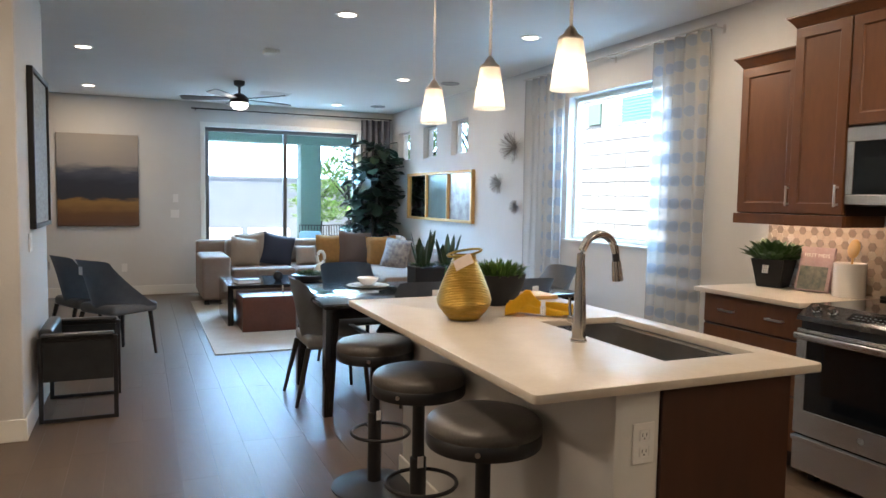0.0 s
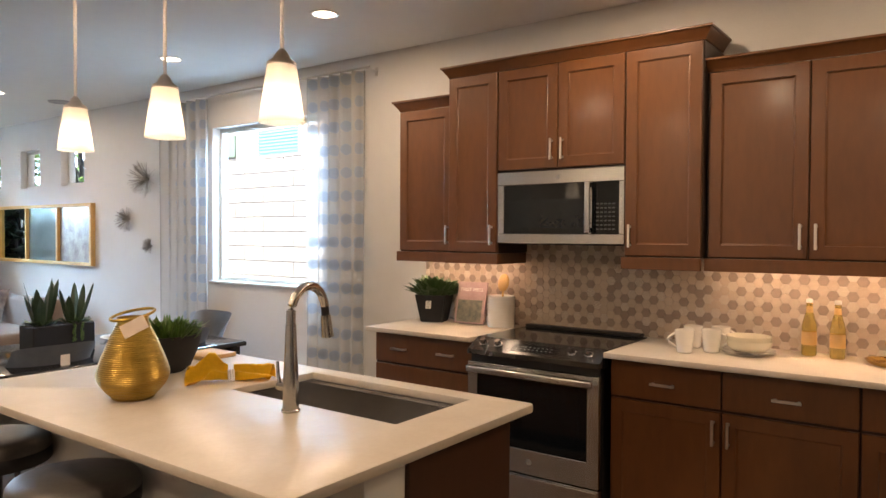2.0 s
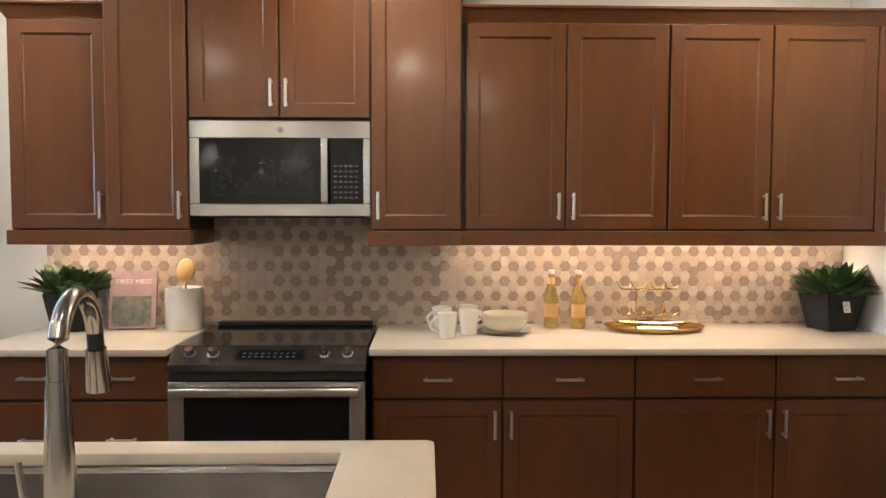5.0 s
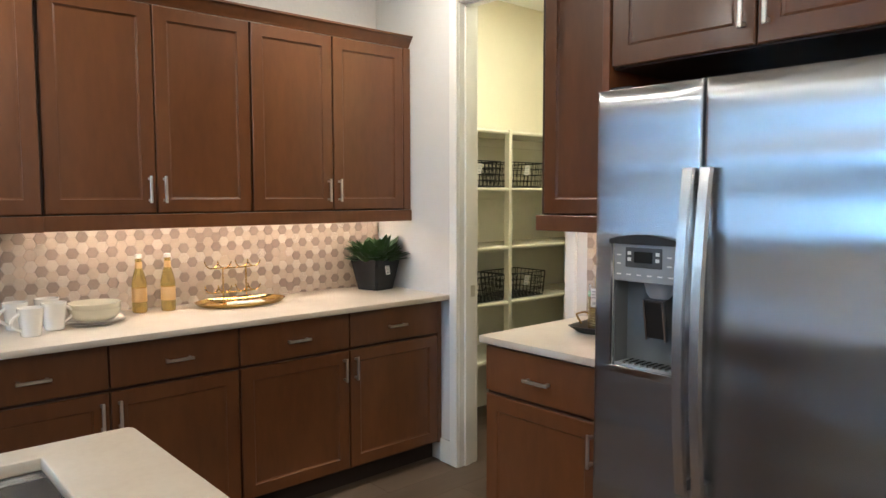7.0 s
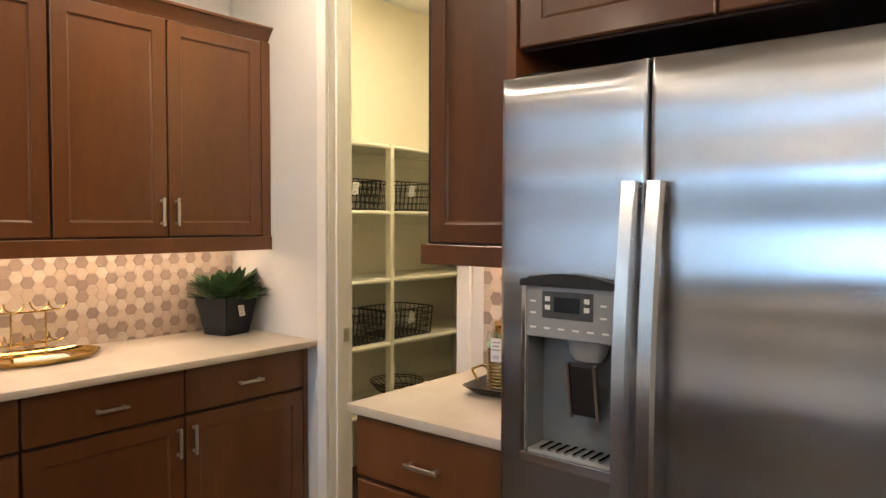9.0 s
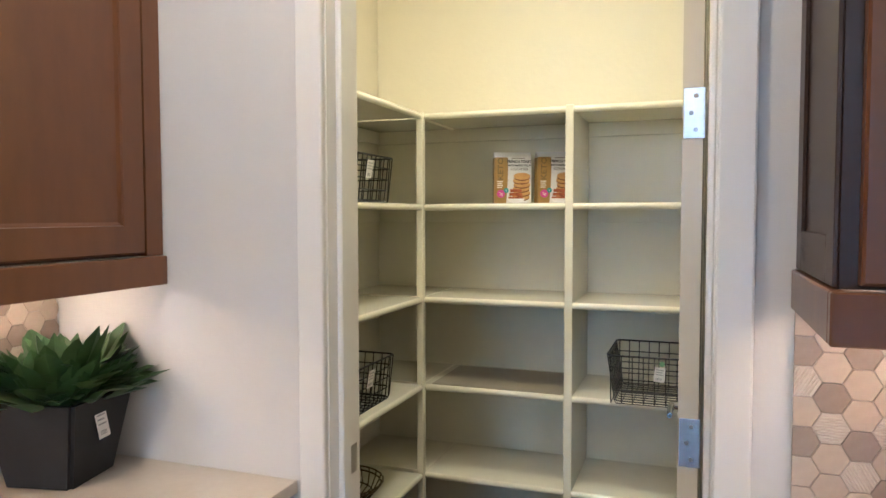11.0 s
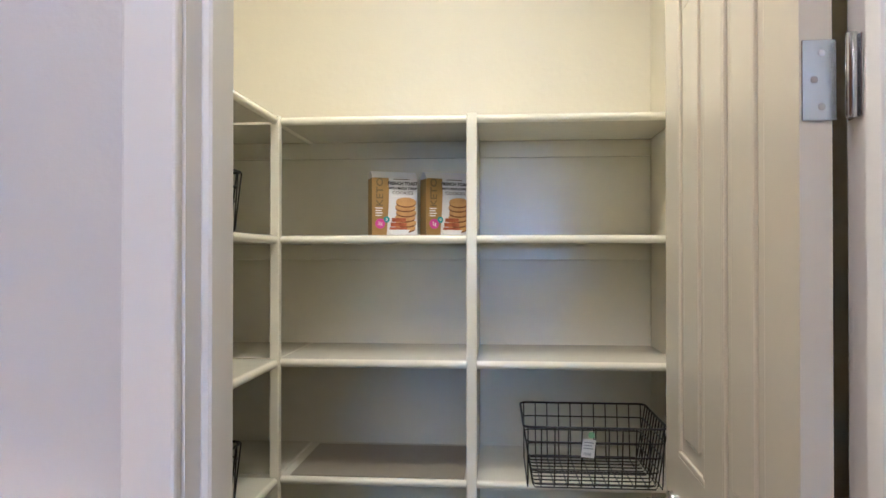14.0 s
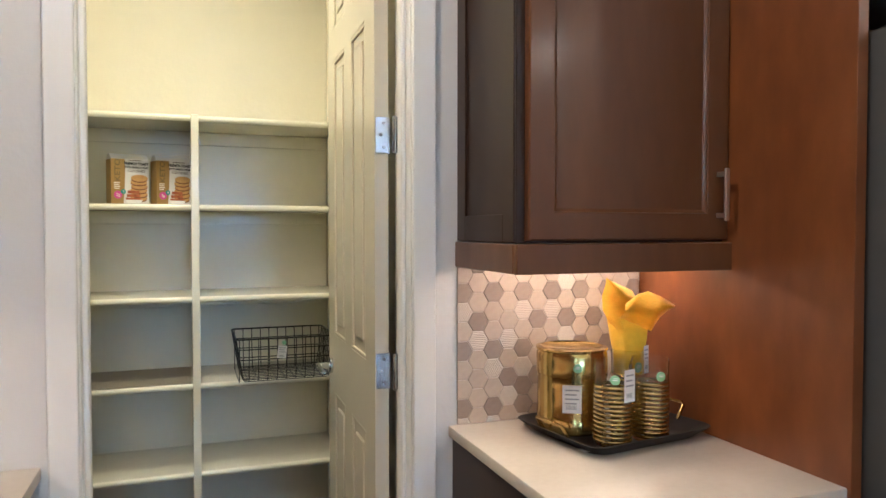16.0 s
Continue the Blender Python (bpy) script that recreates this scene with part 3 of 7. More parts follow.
# beside the refrigerator
u = wall_unit(2.264, 0.213, 180, 0.522, 0.312, 1.37, 2.255, [(0.018, 0.519, 1)], "dark brown shaker wall cabinet beside the refrigerator")
crown(u, 0, 0.522, 0.3, 2.2555, right=False)
rail(u, 0, 0.522, 0.31, right=False)
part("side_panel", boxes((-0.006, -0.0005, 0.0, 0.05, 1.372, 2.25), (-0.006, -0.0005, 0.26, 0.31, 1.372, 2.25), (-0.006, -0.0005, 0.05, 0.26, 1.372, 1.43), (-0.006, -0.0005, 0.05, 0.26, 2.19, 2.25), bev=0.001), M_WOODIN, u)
u = thing("fridge_panel", 1.732, 0.2, 0, 0, "tall brown wood panel beside the refrigerator", "cabinet panel")
part("panel", boxes((-0.013, 0.013, -0.298, 0.35, 0.0, 2.33), bev=0.001), M_PANELW, u)
u = thing("fridge_panel", 0.806, 0.2, 0, 0, "tall dark brown wood panel at the wall end", "cabinet panel")
part("panel", boxes((-0.013, 0.013, -0.298, 0.35, 0.0, 2.33), bev=0.001), M_WOOD, u)
u = wall_unit(1.717, 0.528, 180, 0.895, 0.62, 1.832, 2.33, [(0.003, 0.446, 1), (0.449, 0.892, -1)], "dark brown two-door cabinet above the refrigerator")


# ---- counters and island ----
def counter(name, x0, x1, y0, y1, label, z0=0.894, z1=0.921):
    return solid(name, boxes((x0, x1, y0, y1, z0, z1), bev=0.003, seg=2), M_QUARTZ, label, "countertop", smooth=40)


counter("countertop", 3.166, EW - 0.001, SW + 0.001, 2.115, "long white quartz countertop on the base cabinets")
counter("countertop", 3.166, EW - 0.001, 2.889, 3.64, "short white quartz countertop beside the range")
counter("countertop", 1.746, 2.292, SW + 0.001, 0.544, "small white quartz countertop beside the refrigerator")

IX0, IX1, IY0, IY1 = 1.0, 2.066, 1.876, 3.662
KX0, KX1, KY0, KY1 = 1.597, 1.985, 2.078, 2.838
bm = bmesh.new()
xs, ys = [IX0, KX0, KX1, IX1], [IY0, KY0, KY1, IY1]
gv = {(i, j, k): bm.verts.new((xs[i], ys[j], (0.897, 0.924)[k])) for i in range(4) for j in range(4) for k in range(2)}
for i in range(3):
    for j in range(3):
        if (i, j) != (1, 1):
            for k in range(2):
                bm.faces.new([gv[i + a, j + b, k] for a, b in ((0, 0), (1, 0), (1, 1), (0, 1))])
for i in range(3):
    for j in (0, 3):
        bm.faces.new([gv[i, j, 0], gv[i + 1, j, 0], gv[i + 1, j, 1], gv[i, j, 1]])
        bm.faces.new([gv[j, i, 0], gv[j, i + 1, 0], gv[j, i + 1, 1], gv[j, i, 1]])
for a, b in (((1, 1), (2, 1)), ((2, 1), (2, 2)), ((2, 2), (1, 2)), ((1, 2), (1, 1))):
    bm.faces.new([gv[(*a, 0)], gv[(*b, 0)], gv[(*b, 1)], gv[(*a, 1)]])
bmesh.ops.recalc_face_normals(bm, faces=bm.faces)
corner = [e for e in bm.edges if abs(e.verts[0].co.z - e.verts[1].co.z) > 0.01 and all(min(abs(v.co.x - IX0), abs(v.co.x - IX1)) < 1e-4 and min(abs(v.co.y - IY0), abs(v.co.y - IY1)) < 1e-4 for v in e.verts)]
bmesh.ops.bevel(bm, geom=corner, offset=0.02, segments=4, affect="EDGES", profile=0.5)
rim = [e for e in bm.edges if len(e.link_faces) == 2 and e.calc_face_angle(0) > 1.2]
bmesh.ops.bevel(bm, geom=rim, offset=0.003, segments=2, affect="EDGES", profile=0.5)
solid("island_countertop", bm, M_QUARTZ, "white quartz island countertop with a sink cut-out", "countertop", smooth=40)

isl = thing("kitchen_island", 1.5, 2.78, 0, 0, "kitchen island with a painted knee wall and dark wood end panel", "island")
part("knee_wall", local(boxes((1.288, 1.447, 1.915, 3.645, 0, 0.8965), bev=0.008, seg=2), isl), M_WALL, isl, "painted plaster knee wall", smooth=40)
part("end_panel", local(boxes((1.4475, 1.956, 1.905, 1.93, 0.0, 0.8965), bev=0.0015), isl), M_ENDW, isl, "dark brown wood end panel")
part("body", local(boxes((1.4475, 1.92, 1.9305, 3.64, 0.105, 0.60), (1.4475, 1.58, 1.9305, 3.64, 0.60, 0.8965), (1.58, 1.92, 2.86, 3.64, 0.60, 0.8965)), isl), M_WOODIN, isl)
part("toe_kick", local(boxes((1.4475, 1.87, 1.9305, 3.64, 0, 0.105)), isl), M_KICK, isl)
for y0 in (1.935, 2.37, 2.805, 3.24):
    bm = boxes((1.9205, 1.94, y0 + 0.002, y0 + 0.431, 0.112, 0.888 if y0 > 2.84 else 0.595), bev=0.002)
    part("door", local(bm, isl), M_WOOD, isl)
part("baseboard", local(boxes((1.274, 1.2875, 1.902, 3.66, 0, 0.11), (1.2875, 1.447, 1.9015, 1.9145, 0, 0.11), bev=0.003), isl), M_TRIM, isl, "white baseboard")
# outlet on the end of the knee wall
ol = thing("outlet", 1.386, 1.915, 0.738, 0, "white double outlet on the island end", "outlet")
part("plate", boxes((-0.038, 0.038, -0.006, -0.0003, -0.06, 0.06), bev=0.002), M_PAPER, ol)
for dz in (-0.024, 0.024):
    s = part("socket", boxes((-0.017, 0.017, -0.0085, -0.006, dz - 0.016, dz + 0.016), bev=0.003), M_PAPER, ol)
    part("slot", boxes((-0.008, -0.006, -0.0088, -0.0084, dz - 0.003, dz + 0.007), (0.006, 0.008, -0.0088, -0.0084, dz - 0.003, dz + 0.007), (-0.002, 0.002, -0.0088, -0.0084, dz - 0.011, dz - 0.007)), M_BLACK, s)

# sink
sk = thing("sink", 1.795, 2.458, 0.891, 0, "stainless steel undermount workstation sink", "sink")
bm = bmesh.new()
x0, x1, y0, y1 = KX0 - 1.795 - 0.004, KX1 - 1.795 + 0.004, KY0 - 2.458 - 0.004, KY1 - 2.458 + 0.004
for r in ((x0, x0 + 0.003, y0, y1, -0.23, 0.005), (x1 - 0.003, x1, y0, y1, -0.23, 0.005), (x0, x1, y0, y0 + 0.003, -0.23, 0.005), (x0, x1, y1 - 0.003, y1, -0.23, 0.005), (x0, x1, y0, y1, -0.233, -0.23)):
    box(bm, *r)
part("basin", bm, M_SINK, sk)
part("ledge", boxes((x0 + 0.004, x0 + 0.018, y0 + 0.004, y1 - 0.004, -0.012, -0.004), (x1 - 0.018, x1 - 0.004, y0 + 0.004, y1 - 0.004, -0.012, -0.004), bev=0.001), M_SINK, sk)
bm = bmesh.new()
lathe(bm, [(0.056, 0), (0.056, 0.003), (0.045, 0.004), (0.02, 0.001)], 0.0, 0.0, -0.23, 24)
part("drain", bm, M_CHROME, sk, smooth=40)

fa = thing("faucet", 1.512, 2.432, 0.9242, 8, "brushed nickel pull-down kitchen faucet", "faucet")
bm = bmesh.new()
lathe(bm, [(0.03, 0), (0.03, 0.006), (0.0255, 0.01), (0.024, 0.1), (0.0185, 0.2), (0.0165, 0.27)], seg=24)
part("column", bm, M_FAUCET, fa, smooth=40)
bm = bmesh.new()
R = 0.085
tube(bm, [(0, 0, 0.262)] + [(R - R * math.cos(radians(a)), 0, 0.30 + R * math.sin(radians(a))) for a in range(0, 171, 10)], 0.0145, 16)
part("spout", bm, M_FAUCET, fa, smooth=50)
bm = bmesh.new()
e0 = Vector((R - R * math.cos(radians(170)), 0, 0.30 + R * math.sin(radians(170))))
d0 = Vector((0.16, 0, -1)).normalized()
tube(bm, [e0, e0 + d0 * 0.03], 0.0135, 16)
part("collar", bm, M_BLACK, fa, smooth=50)
bm = bmesh.new()
tube(bm, [e0 + d0 * 0.031, e0 + d0 * 0.06, e0 + d0 * 0.105], 0.0165, 16, taper=1.25)
part("spray_head", bm, M_FAUCET, fa, smooth=50)
bm = bmesh.new()
tube(bm, [(0.0, 0.02, 0.075), (0.0, 0.05, 0.075)], 0.014, 14)
tube(bm, [(0.0, 0.045, 0.075), (0.002, 0.053, 0.11), (0.004, 0.058, 0.15)], 0.0065, 10, taper=0.75)
part("lever", bm, M_FAUCET, fa, smooth=50)


# ---- hexagonal tile ----
def hex_mesh(name, r, mat, ribbed=0):
    bm = bmesh.new()
    pts = [(r * math.cos(math.pi / 3 * i), r * math.sin(math.pi / 3 * i)) for i in range(6)]
    q = [(p[0] * 0.955, p[1] * 0.955) for p in pts]
    a = [bm.verts.new((p[0], 0, p[1])) for p in pts]
    b = [bm.verts.new((p[0], -0.0042, p[1])) for p in pts]
    c = [bm.verts.new((p[0], -0.005, p[1])) for p in q]
    for i in range(6):
        j = (i + 1) % 6
        bm.faces.new((a[i], a[j], b[j], b[i]))
        bm.faces.new((b[i], b[j], c[j], c[i]))
    bm.faces.new(c)
    if ribbed:
        n = 9
        for k in range(n):
            t = -0.78 + 1.56 * k / (n - 1)
            h = r * 0.866 * t
            w = r * (1 - abs(t) * 0.5) * 0.92
            bmr = 0.0012
            ca, sa = math.cos(radians(60 * (ribbed - 1))), math.sin(radians(60 * (ribbed - 1)))
            vs = [bm.verts.new((x * ca - z * sa, y, x * sa + z * ca)) for x, y, z in ((-w, -0.005, h - bmr), (w, -0.005, h - bmr), (w, -0.0066, h), (-w, -0.0066, h), (w, -0.005, h + bmr), (-w, -0.005, h + bmr))]
            bm.faces.new((vs[0], vs[1], vs[2], vs[3]))
            bm.faces.new((vs[3], vs[2], vs[4], vs[5]))
    return mesh(bm, name, mat)


HR = 0.0273
TILES = {"a": [hex_mesh("tile", HR - 0.0007, M_TILEA)], "b": [hex_mesh("tile", HR - 0.0007, M_TILEB)], "c": [hex_mesh("tile", HR - 0.0007, M_TILEC, k) for k in (1, 1, 2, 3)]}


def tile_field(name, origin, rz, w, z0, z1, upper, label, nearest, dx, dz):
    """Whole tiles over a width w; upper says which places the field has, nearest which are single pieces."""
    t = thing(name, *origin, rz, label, kind="structure")
    part("grout", boxes((0, w, 0.0, 0.0035, z0, z1)), M_GROUT, t)
    rng2 = random.Random(9)
    rest = {"a": bmesh.new(), "b": bmesh.new(), "c": bmesh.new()}
    made = 0
    for i in range(int(w / (1.5 * HR)) + 2):
        for j in range(int((z1 - dz) / (HR * 1.732)) + 2):
            x, z = i * 1.5 * HR + dx, dz + (j + 0.5 * (i % 2)) * HR * 1.732
            if not -HR * 0.9 < x < w + HR * 0.9 or not z0 - HR * 0.8 < z < z1 + 0.012 or not upper(x, z):
                continue
            # every third tile of a column is dark, the next one ribbed more often than not
            c = (i - (j - (i // 2))) % 3
            k = rng2.random()
            kind = ("b" if k < 0.93 else "a") if c == 0 else (("c" if k < 0.62 else "a") if c == 1 else ("a" if k < 0.9 else "b"))
            me = rng2.choice(TILES["c"]) if kind == "c" else TILES[kind][0]
            cuts = [(at, no) for at, no, on in (((-x, 0, 0), (-1, 0, 0), x < HR), ((w - x, 0, 0), (1, 0, 0), x > w - HR), ((0, 0, z0 - z), (0, 0, -1), z < z0 + HR), ((0, 0, z1 - z), (0, 0, 1), z > z1 - HR)) if on]
            if cuts:
                cb2 = bmesh.new()
                cb2.from_mesh(me)
                for at, no in cuts:
                    bmesh.ops.bisect_plane(cb2, geom=cb2.verts[:] + cb2.edges[:] + cb2.faces[:], plane_co=at, plane_no=no, clear_outer=True)
                if not cb2.faces:
                    cb2.free()
                    continue
                cut_mesh = bpy.data.meshes.new("cut_tile")
                cb2.to_mesh(cut_mesh)
                cb2.free()
                cut_mesh.materials.append({"a": M_TILEA, "b": M_TILEB, "c": M_TILEC}[kind])
                me = cut_mesh
            if nearest(x) and made < 300:
                ob = new("tile", me)
                ob.parent, ob.location = t, (x, -0.0002, z)
                made += 1
            else:
                first = len(rest[kind].verts)
                rest[kind].from_mesh(me)
                rest[kind].verts.ensure_lookup_table()
                bmesh.ops.translate(rest[kind], verts=rest[kind].verts[first:], vec=(x, -0.0002, z))
    for kind, mt in (("a", M_TILEA), ("b", M_TILEB), ("c", M_TILEC)):
        if rest[kind].verts:
            tagged(part("tiles_beyond", rest[kind], mt, t), kind="stuff")
        else:
            rest[kind].free()
    return t

# ---- appliances ----
rg = thing("range", 3.145, 2.8795, 0, -90, "stainless slide-in electric range with a black glass cooktop", "range")
RW = 0.754
part("body", boxes((0.004, RW - 0.004, 0.06, 0.645, 0.06, 0.895)), M_BLACK, rg)
for fx in (0.05, RW - 0.05):
    for fy in (0.12, 0.57):
        part("foot", boxes((fx - 0.02, fx + 0.02, fy - 0.02, fy + 0.02, 0, 0.06)), M_BLACK, rg)
part("cooktop", boxes((0, RW, 0.105, 0.64, 0.9, 0.921), bev=0.003, seg=2), M_BLACKGLASS, rg, "black glass cooktop")
part("vent_trim", boxes((0.02, RW - 0.02, 0.59, 0.645, 0.9215, 0.94), bev=0.005, seg=2), M_BLACK, rg)
bm = bmesh.new()
prism(bm, [(-0.004, 0.842), (0.0, 0.866), (0.104, 0.9215), (0.104, 0.84)], "x", 0, RW)
cp = part("control_panel", bm, M_PANEL, rg, "dark glossy control panel")
tilt = math.atan2(0.055, 0.104)
def on_panel(u, v, w):
    """A point of the sloped control panel: along it, up it, out of it."""
    return (u, v * math.cos(tilt) - w * math.sin(tilt), 0.8665 + v * math.sin(tilt) + w * math.cos(tilt))
bm = bmesh.new()
vs = [bm.verts.new(on_panel(a, b, 0.0012)) for a, b in ((0.25, 0.028), (0.515, 0.028), (0.515, 0.088), (0.25, 0.088))]
bm.faces.new(vs)
bmesh.ops.solidify(bm, geom=bm.faces[:], thickness=0.001)
part("touch_display", bm, M_DISPLAY, cp)
bm = bmesh.new()
for i in range(9):
    for j in range(2):
        u0 = 0.275 + i * 0.024
        q = [bm.verts.new(on_panel(a, b, 0.0028)) for a, b in ((u0, 0.042 + j * 0.02), (u0 + 0.011, 0.042 + j * 0.02), (u0 + 0.011, 0.047 + j * 0.02), (u0, 0.047 + j * 0.02))]
        bm.faces.new(q)
part("touch_keys", bm, M_DARKGREY, cp)
for u0 in (0.075, 0.165, 0.59, 0.68):
    bm = bmesh.new()
    a, b, c = (Vector(on_panel(u0, 0.055, w)) for w in (0.0, 0.008, 0.034))
    tube(bm, [a, b], 0.024, 20)
    tube(bm, [b, c], 0.0175, 20, taper=0.9)
    part("knob", bm, M_CHROME, cp, "polished metal knob", smooth=40)
part("gap_strip", boxes((0.006, RW - 0.006, 0.03, 0.06, 0.8, 0.8415)), M_BLACK, rg)
od = part("oven_door", boxes((0.004, RW - 0.004, 0.0305, 0.05, 0.263, 0.799)), M_BLACK, rg, "stainless oven door with a dark window")
for piece, rows in (("stile", (0.003, 0.062, 0.0, 0.03, 0.262, 0.8)), ("stile", (RW - 0.062, RW - 0.003, 0.0, 0.03, 0.262, 0.8)), ("bottom_rail", (0.0622, RW - 0.0622, 0.0, 0.03, 0.262, 0.385)), ("top_rail", (0.0622, RW - 0.0622, 0.0, 0.03, 0.742, 0.8))):
    part(piece, boxes(rows, bev=0.002), M_STEEL, od)
part("oven_window", boxes((0.0622, RW - 0.0622, 0.004, 0.03, 0.3855, 0.7415)), M_BLACKGLASS, od, "black oven glass")
bm = boxes((0.02, RW - 0.02, -0.05, -0.02, 0.752, 0.786), bev=0.007, seg=3)
box(bm, 0.03, 0.06, -0.022, 0.001, 0.758, 0.78)
box(bm, RW - 0.06, RW - 0.03, -0.022, 0.001, 0.758, 0.78)
part("oven_handle", bm, M_STEEL, od, "stainless bar handle", smooth=40)
bm = bmesh.new()
tube(bm, [(RW / 2, 0.0, 0.325), (RW / 2, -0.002, 0.325)], 0.015, 20)
part("badge", bm, M_GREYP, od)
part("drawer", boxes((0.003, RW - 0.003, 0.004, 0.05, 0.07, 0.252), bev=0.002), M_STEEL, rg)
part("drawer_lip", boxes((0.003, RW - 0.003, -0.012, 0.0039, 0.225, 0.25), bev=0.004, seg=2), M_STEEL, rg)

mw = thing("microwave", 3.445, 2.8835, 1.43, -90, "stainless over-the-range microwave with a black glass window", "microwave")
MW, MH = 0.754, 0.398
part("body", boxes((0, MW, 0.03, 0.348, 0.0, MH)), M_DARKGREY, mw)
part("vent_bottom", boxes((0.03, MW - 0.03, 0.06, 0.3, -0.008, -0.0005)), M_BLACK, mw)
for piece, rows in (("top_band", (0, MW, 0, 0.0295, 0.3252, MH)), ("bottom_band", (0, MW, 0, 0.0295, 0, 0.0518)), ("side_band", (0, 0.042, 0, 0.0295, 0.052, 0.325)), ("side_band", (MW - 0.03, MW, 0, 0.0295, 0.052, 0.325)), ("mullion", (0.5552, 0.5748, 0, 0.0295, 0.052, 0.325))):
    part(piece, boxes(rows, bev=0.0025), M_STEEL, mw, "brushed stainless front")
part("window", boxes((0.042, 0.555, 0.004, 0.029, 0.052, 0.325)), M_BLACKGLASS, mw, "black glass window")
part("window_mesh", boxes((0.085, 0.52, 0.0032, 0.0038, 0.085, 0.24)), M_DISPLAY, mw)
kp = part("control_panel", boxes((0.575, MW - 0.03, 0.004, 0.029, 0.052, 0.325)), M_BLACKGLASS, mw)
bm = bmesh.new()
for i in range(5):
    for j in range(7):
        box(bm, 0.6 + i * 0.022, 0.614 + i * 0.022, 0.0034, 0.0042, 0.075 + j * 0.022, 0.082 + j * 0.022)
part("keypad", bm, M_DARKGREY, kp)
bm = boxes((0.552, 0.582, -0.045, -0.03, 0.056, 0.325), bev=0.006, seg=3)
box(bm, 0.557, 0.577, -0.032, 0.0, 0.06, 0.085)
box(bm, 0.557, 0.577, -0.032, 0.0, 0.295, 0.32)
part("handle", bm, M_STEEL, mw, "vertical stainless handle", smooth=40)
bm = bmesh.new()
tube(bm, [(0.38, 0.0, 0.36), (0.38, -0.0015, 0.36)], 0.012, 18)
part("badge", bm, M_GREYP, mw)

# side-by-side refrigerator; local x runs from the freezer side to the fridge side
fr = thing("refrigerator", 1.716, 0.612, 0, 180, "stainless side-by-side refrigerator with an ice and water dispenser", "refrigerator")
FW, FS, FT = 0.856, 0.343, 1.757
part("case", boxes((0.012, FW - 0.012, 0.075, 0.69, 0.02, FT - 0.02)), M_DARKGREY, fr)
part("grille", boxes((0.02, FW - 0.02, 0.05, 0.074, 0.0, 0.09)), M_BLACK, fr)
for hx in (0.02, FW - 0.1):
    part("hinge_cover", boxes((hx, hx + 0.08, 0.03, 0.11, FT - 0.0195, FT + 0.012), bev=0.004), M_BLACK, fr)
DX0, DX1, DZ0, DZ1 = 0.075, 0.285, 0.935, 1.325


def fridge_door(name, x0, x1, hole, label):
    """A leaf whose front bulges a little, with rounded edges; hole cuts the dispenser's recess."""
    bm = bmesh.new()
    us = [0, 0.002, 0.006, 0.012, 0.06] + ([DX0 - x0, DX1 - x0] if hole else [0.18, 0.3]) + [x1 - x0 - 0.06, x1 - x0 - 0.012, x1 - x0 - 0.006, x1 - x0 - 0.002, x1 - x0]
    us = sorted({round(v, 4) for v in us if 0 <= v <= x1 - x0})
    zs = [0.1, 0.108] + ([DZ0, DZ1] if hole else [0.9]) + [FT - 0.008, FT]
    zs = zs[:2] + [0.2 + 0.1 * k for k in range(7)] + zs[2:-2] + [1.0 + 0.1 * k for k in range(8) if not hole or 1.0 + 0.1 * k > DZ1 + 0.02] + zs[-2:]
    cut = zs.index(DZ0) if hole else -1
    def front(u, z):
        e = min(u, x1 - x0 - u)
        y = -0.0012 * math.sin(math.pi * u / (x1 - x0)) + 0.0006 * math.sin(z * 9 + x0 * 7)
        for lim, dep in ((0.0005, 0.009), (0.003, 0.003), (0.007, 0.0007)):
            if e < lim:
                return y + dep
        return y + (0.006 if z in (0.1, FT) else 0)
    g = [[bm.verts.new((x0 + u, front(u, z), z)) for z in zs] for u in us]
    hole_cols = [i for i in range(len(us) - 1) if hole and us[i] >= DX0 - x0 - 1e-4 and us[i + 1] <= DX1 - x0 + 1e-4]
    for i in range(len(us) - 1):
        for j in range(len(zs) - 1):
            if i in hole_cols and j == cut:
                continue
            bm.faces.new((g[i][j], g[i + 1][j], g[i + 1][j + 1], g[i][j + 1]))
    back = [bm.verts.new((x, 0.072, z)) for x, z in ((x0, 0.1), (x1, 0.1), (x1, FT), (x0, FT))]
    bm.faces.new([v[0] for v in g] + [back[1], back[0]])
    bm.faces.new([v[-1] for v in g[::-1]] + [back[3], back[2]])
    bm.faces.new(g[0] + [back[3], back[0]])
    bm.faces.new(g[-1][::-1] + [back[1], back[2]])
    bm.faces.new(back)
    door = part(name, bm, M_FRIDGE, fr, label, smooth=50)
    door.data.materials.append(M_DARKGREY)
    for f in door.data.polygons:
        f.material_index = 1 if abs(f.normal.x) > 0.95 or f.normal.y > 0.9 else 0
    return door


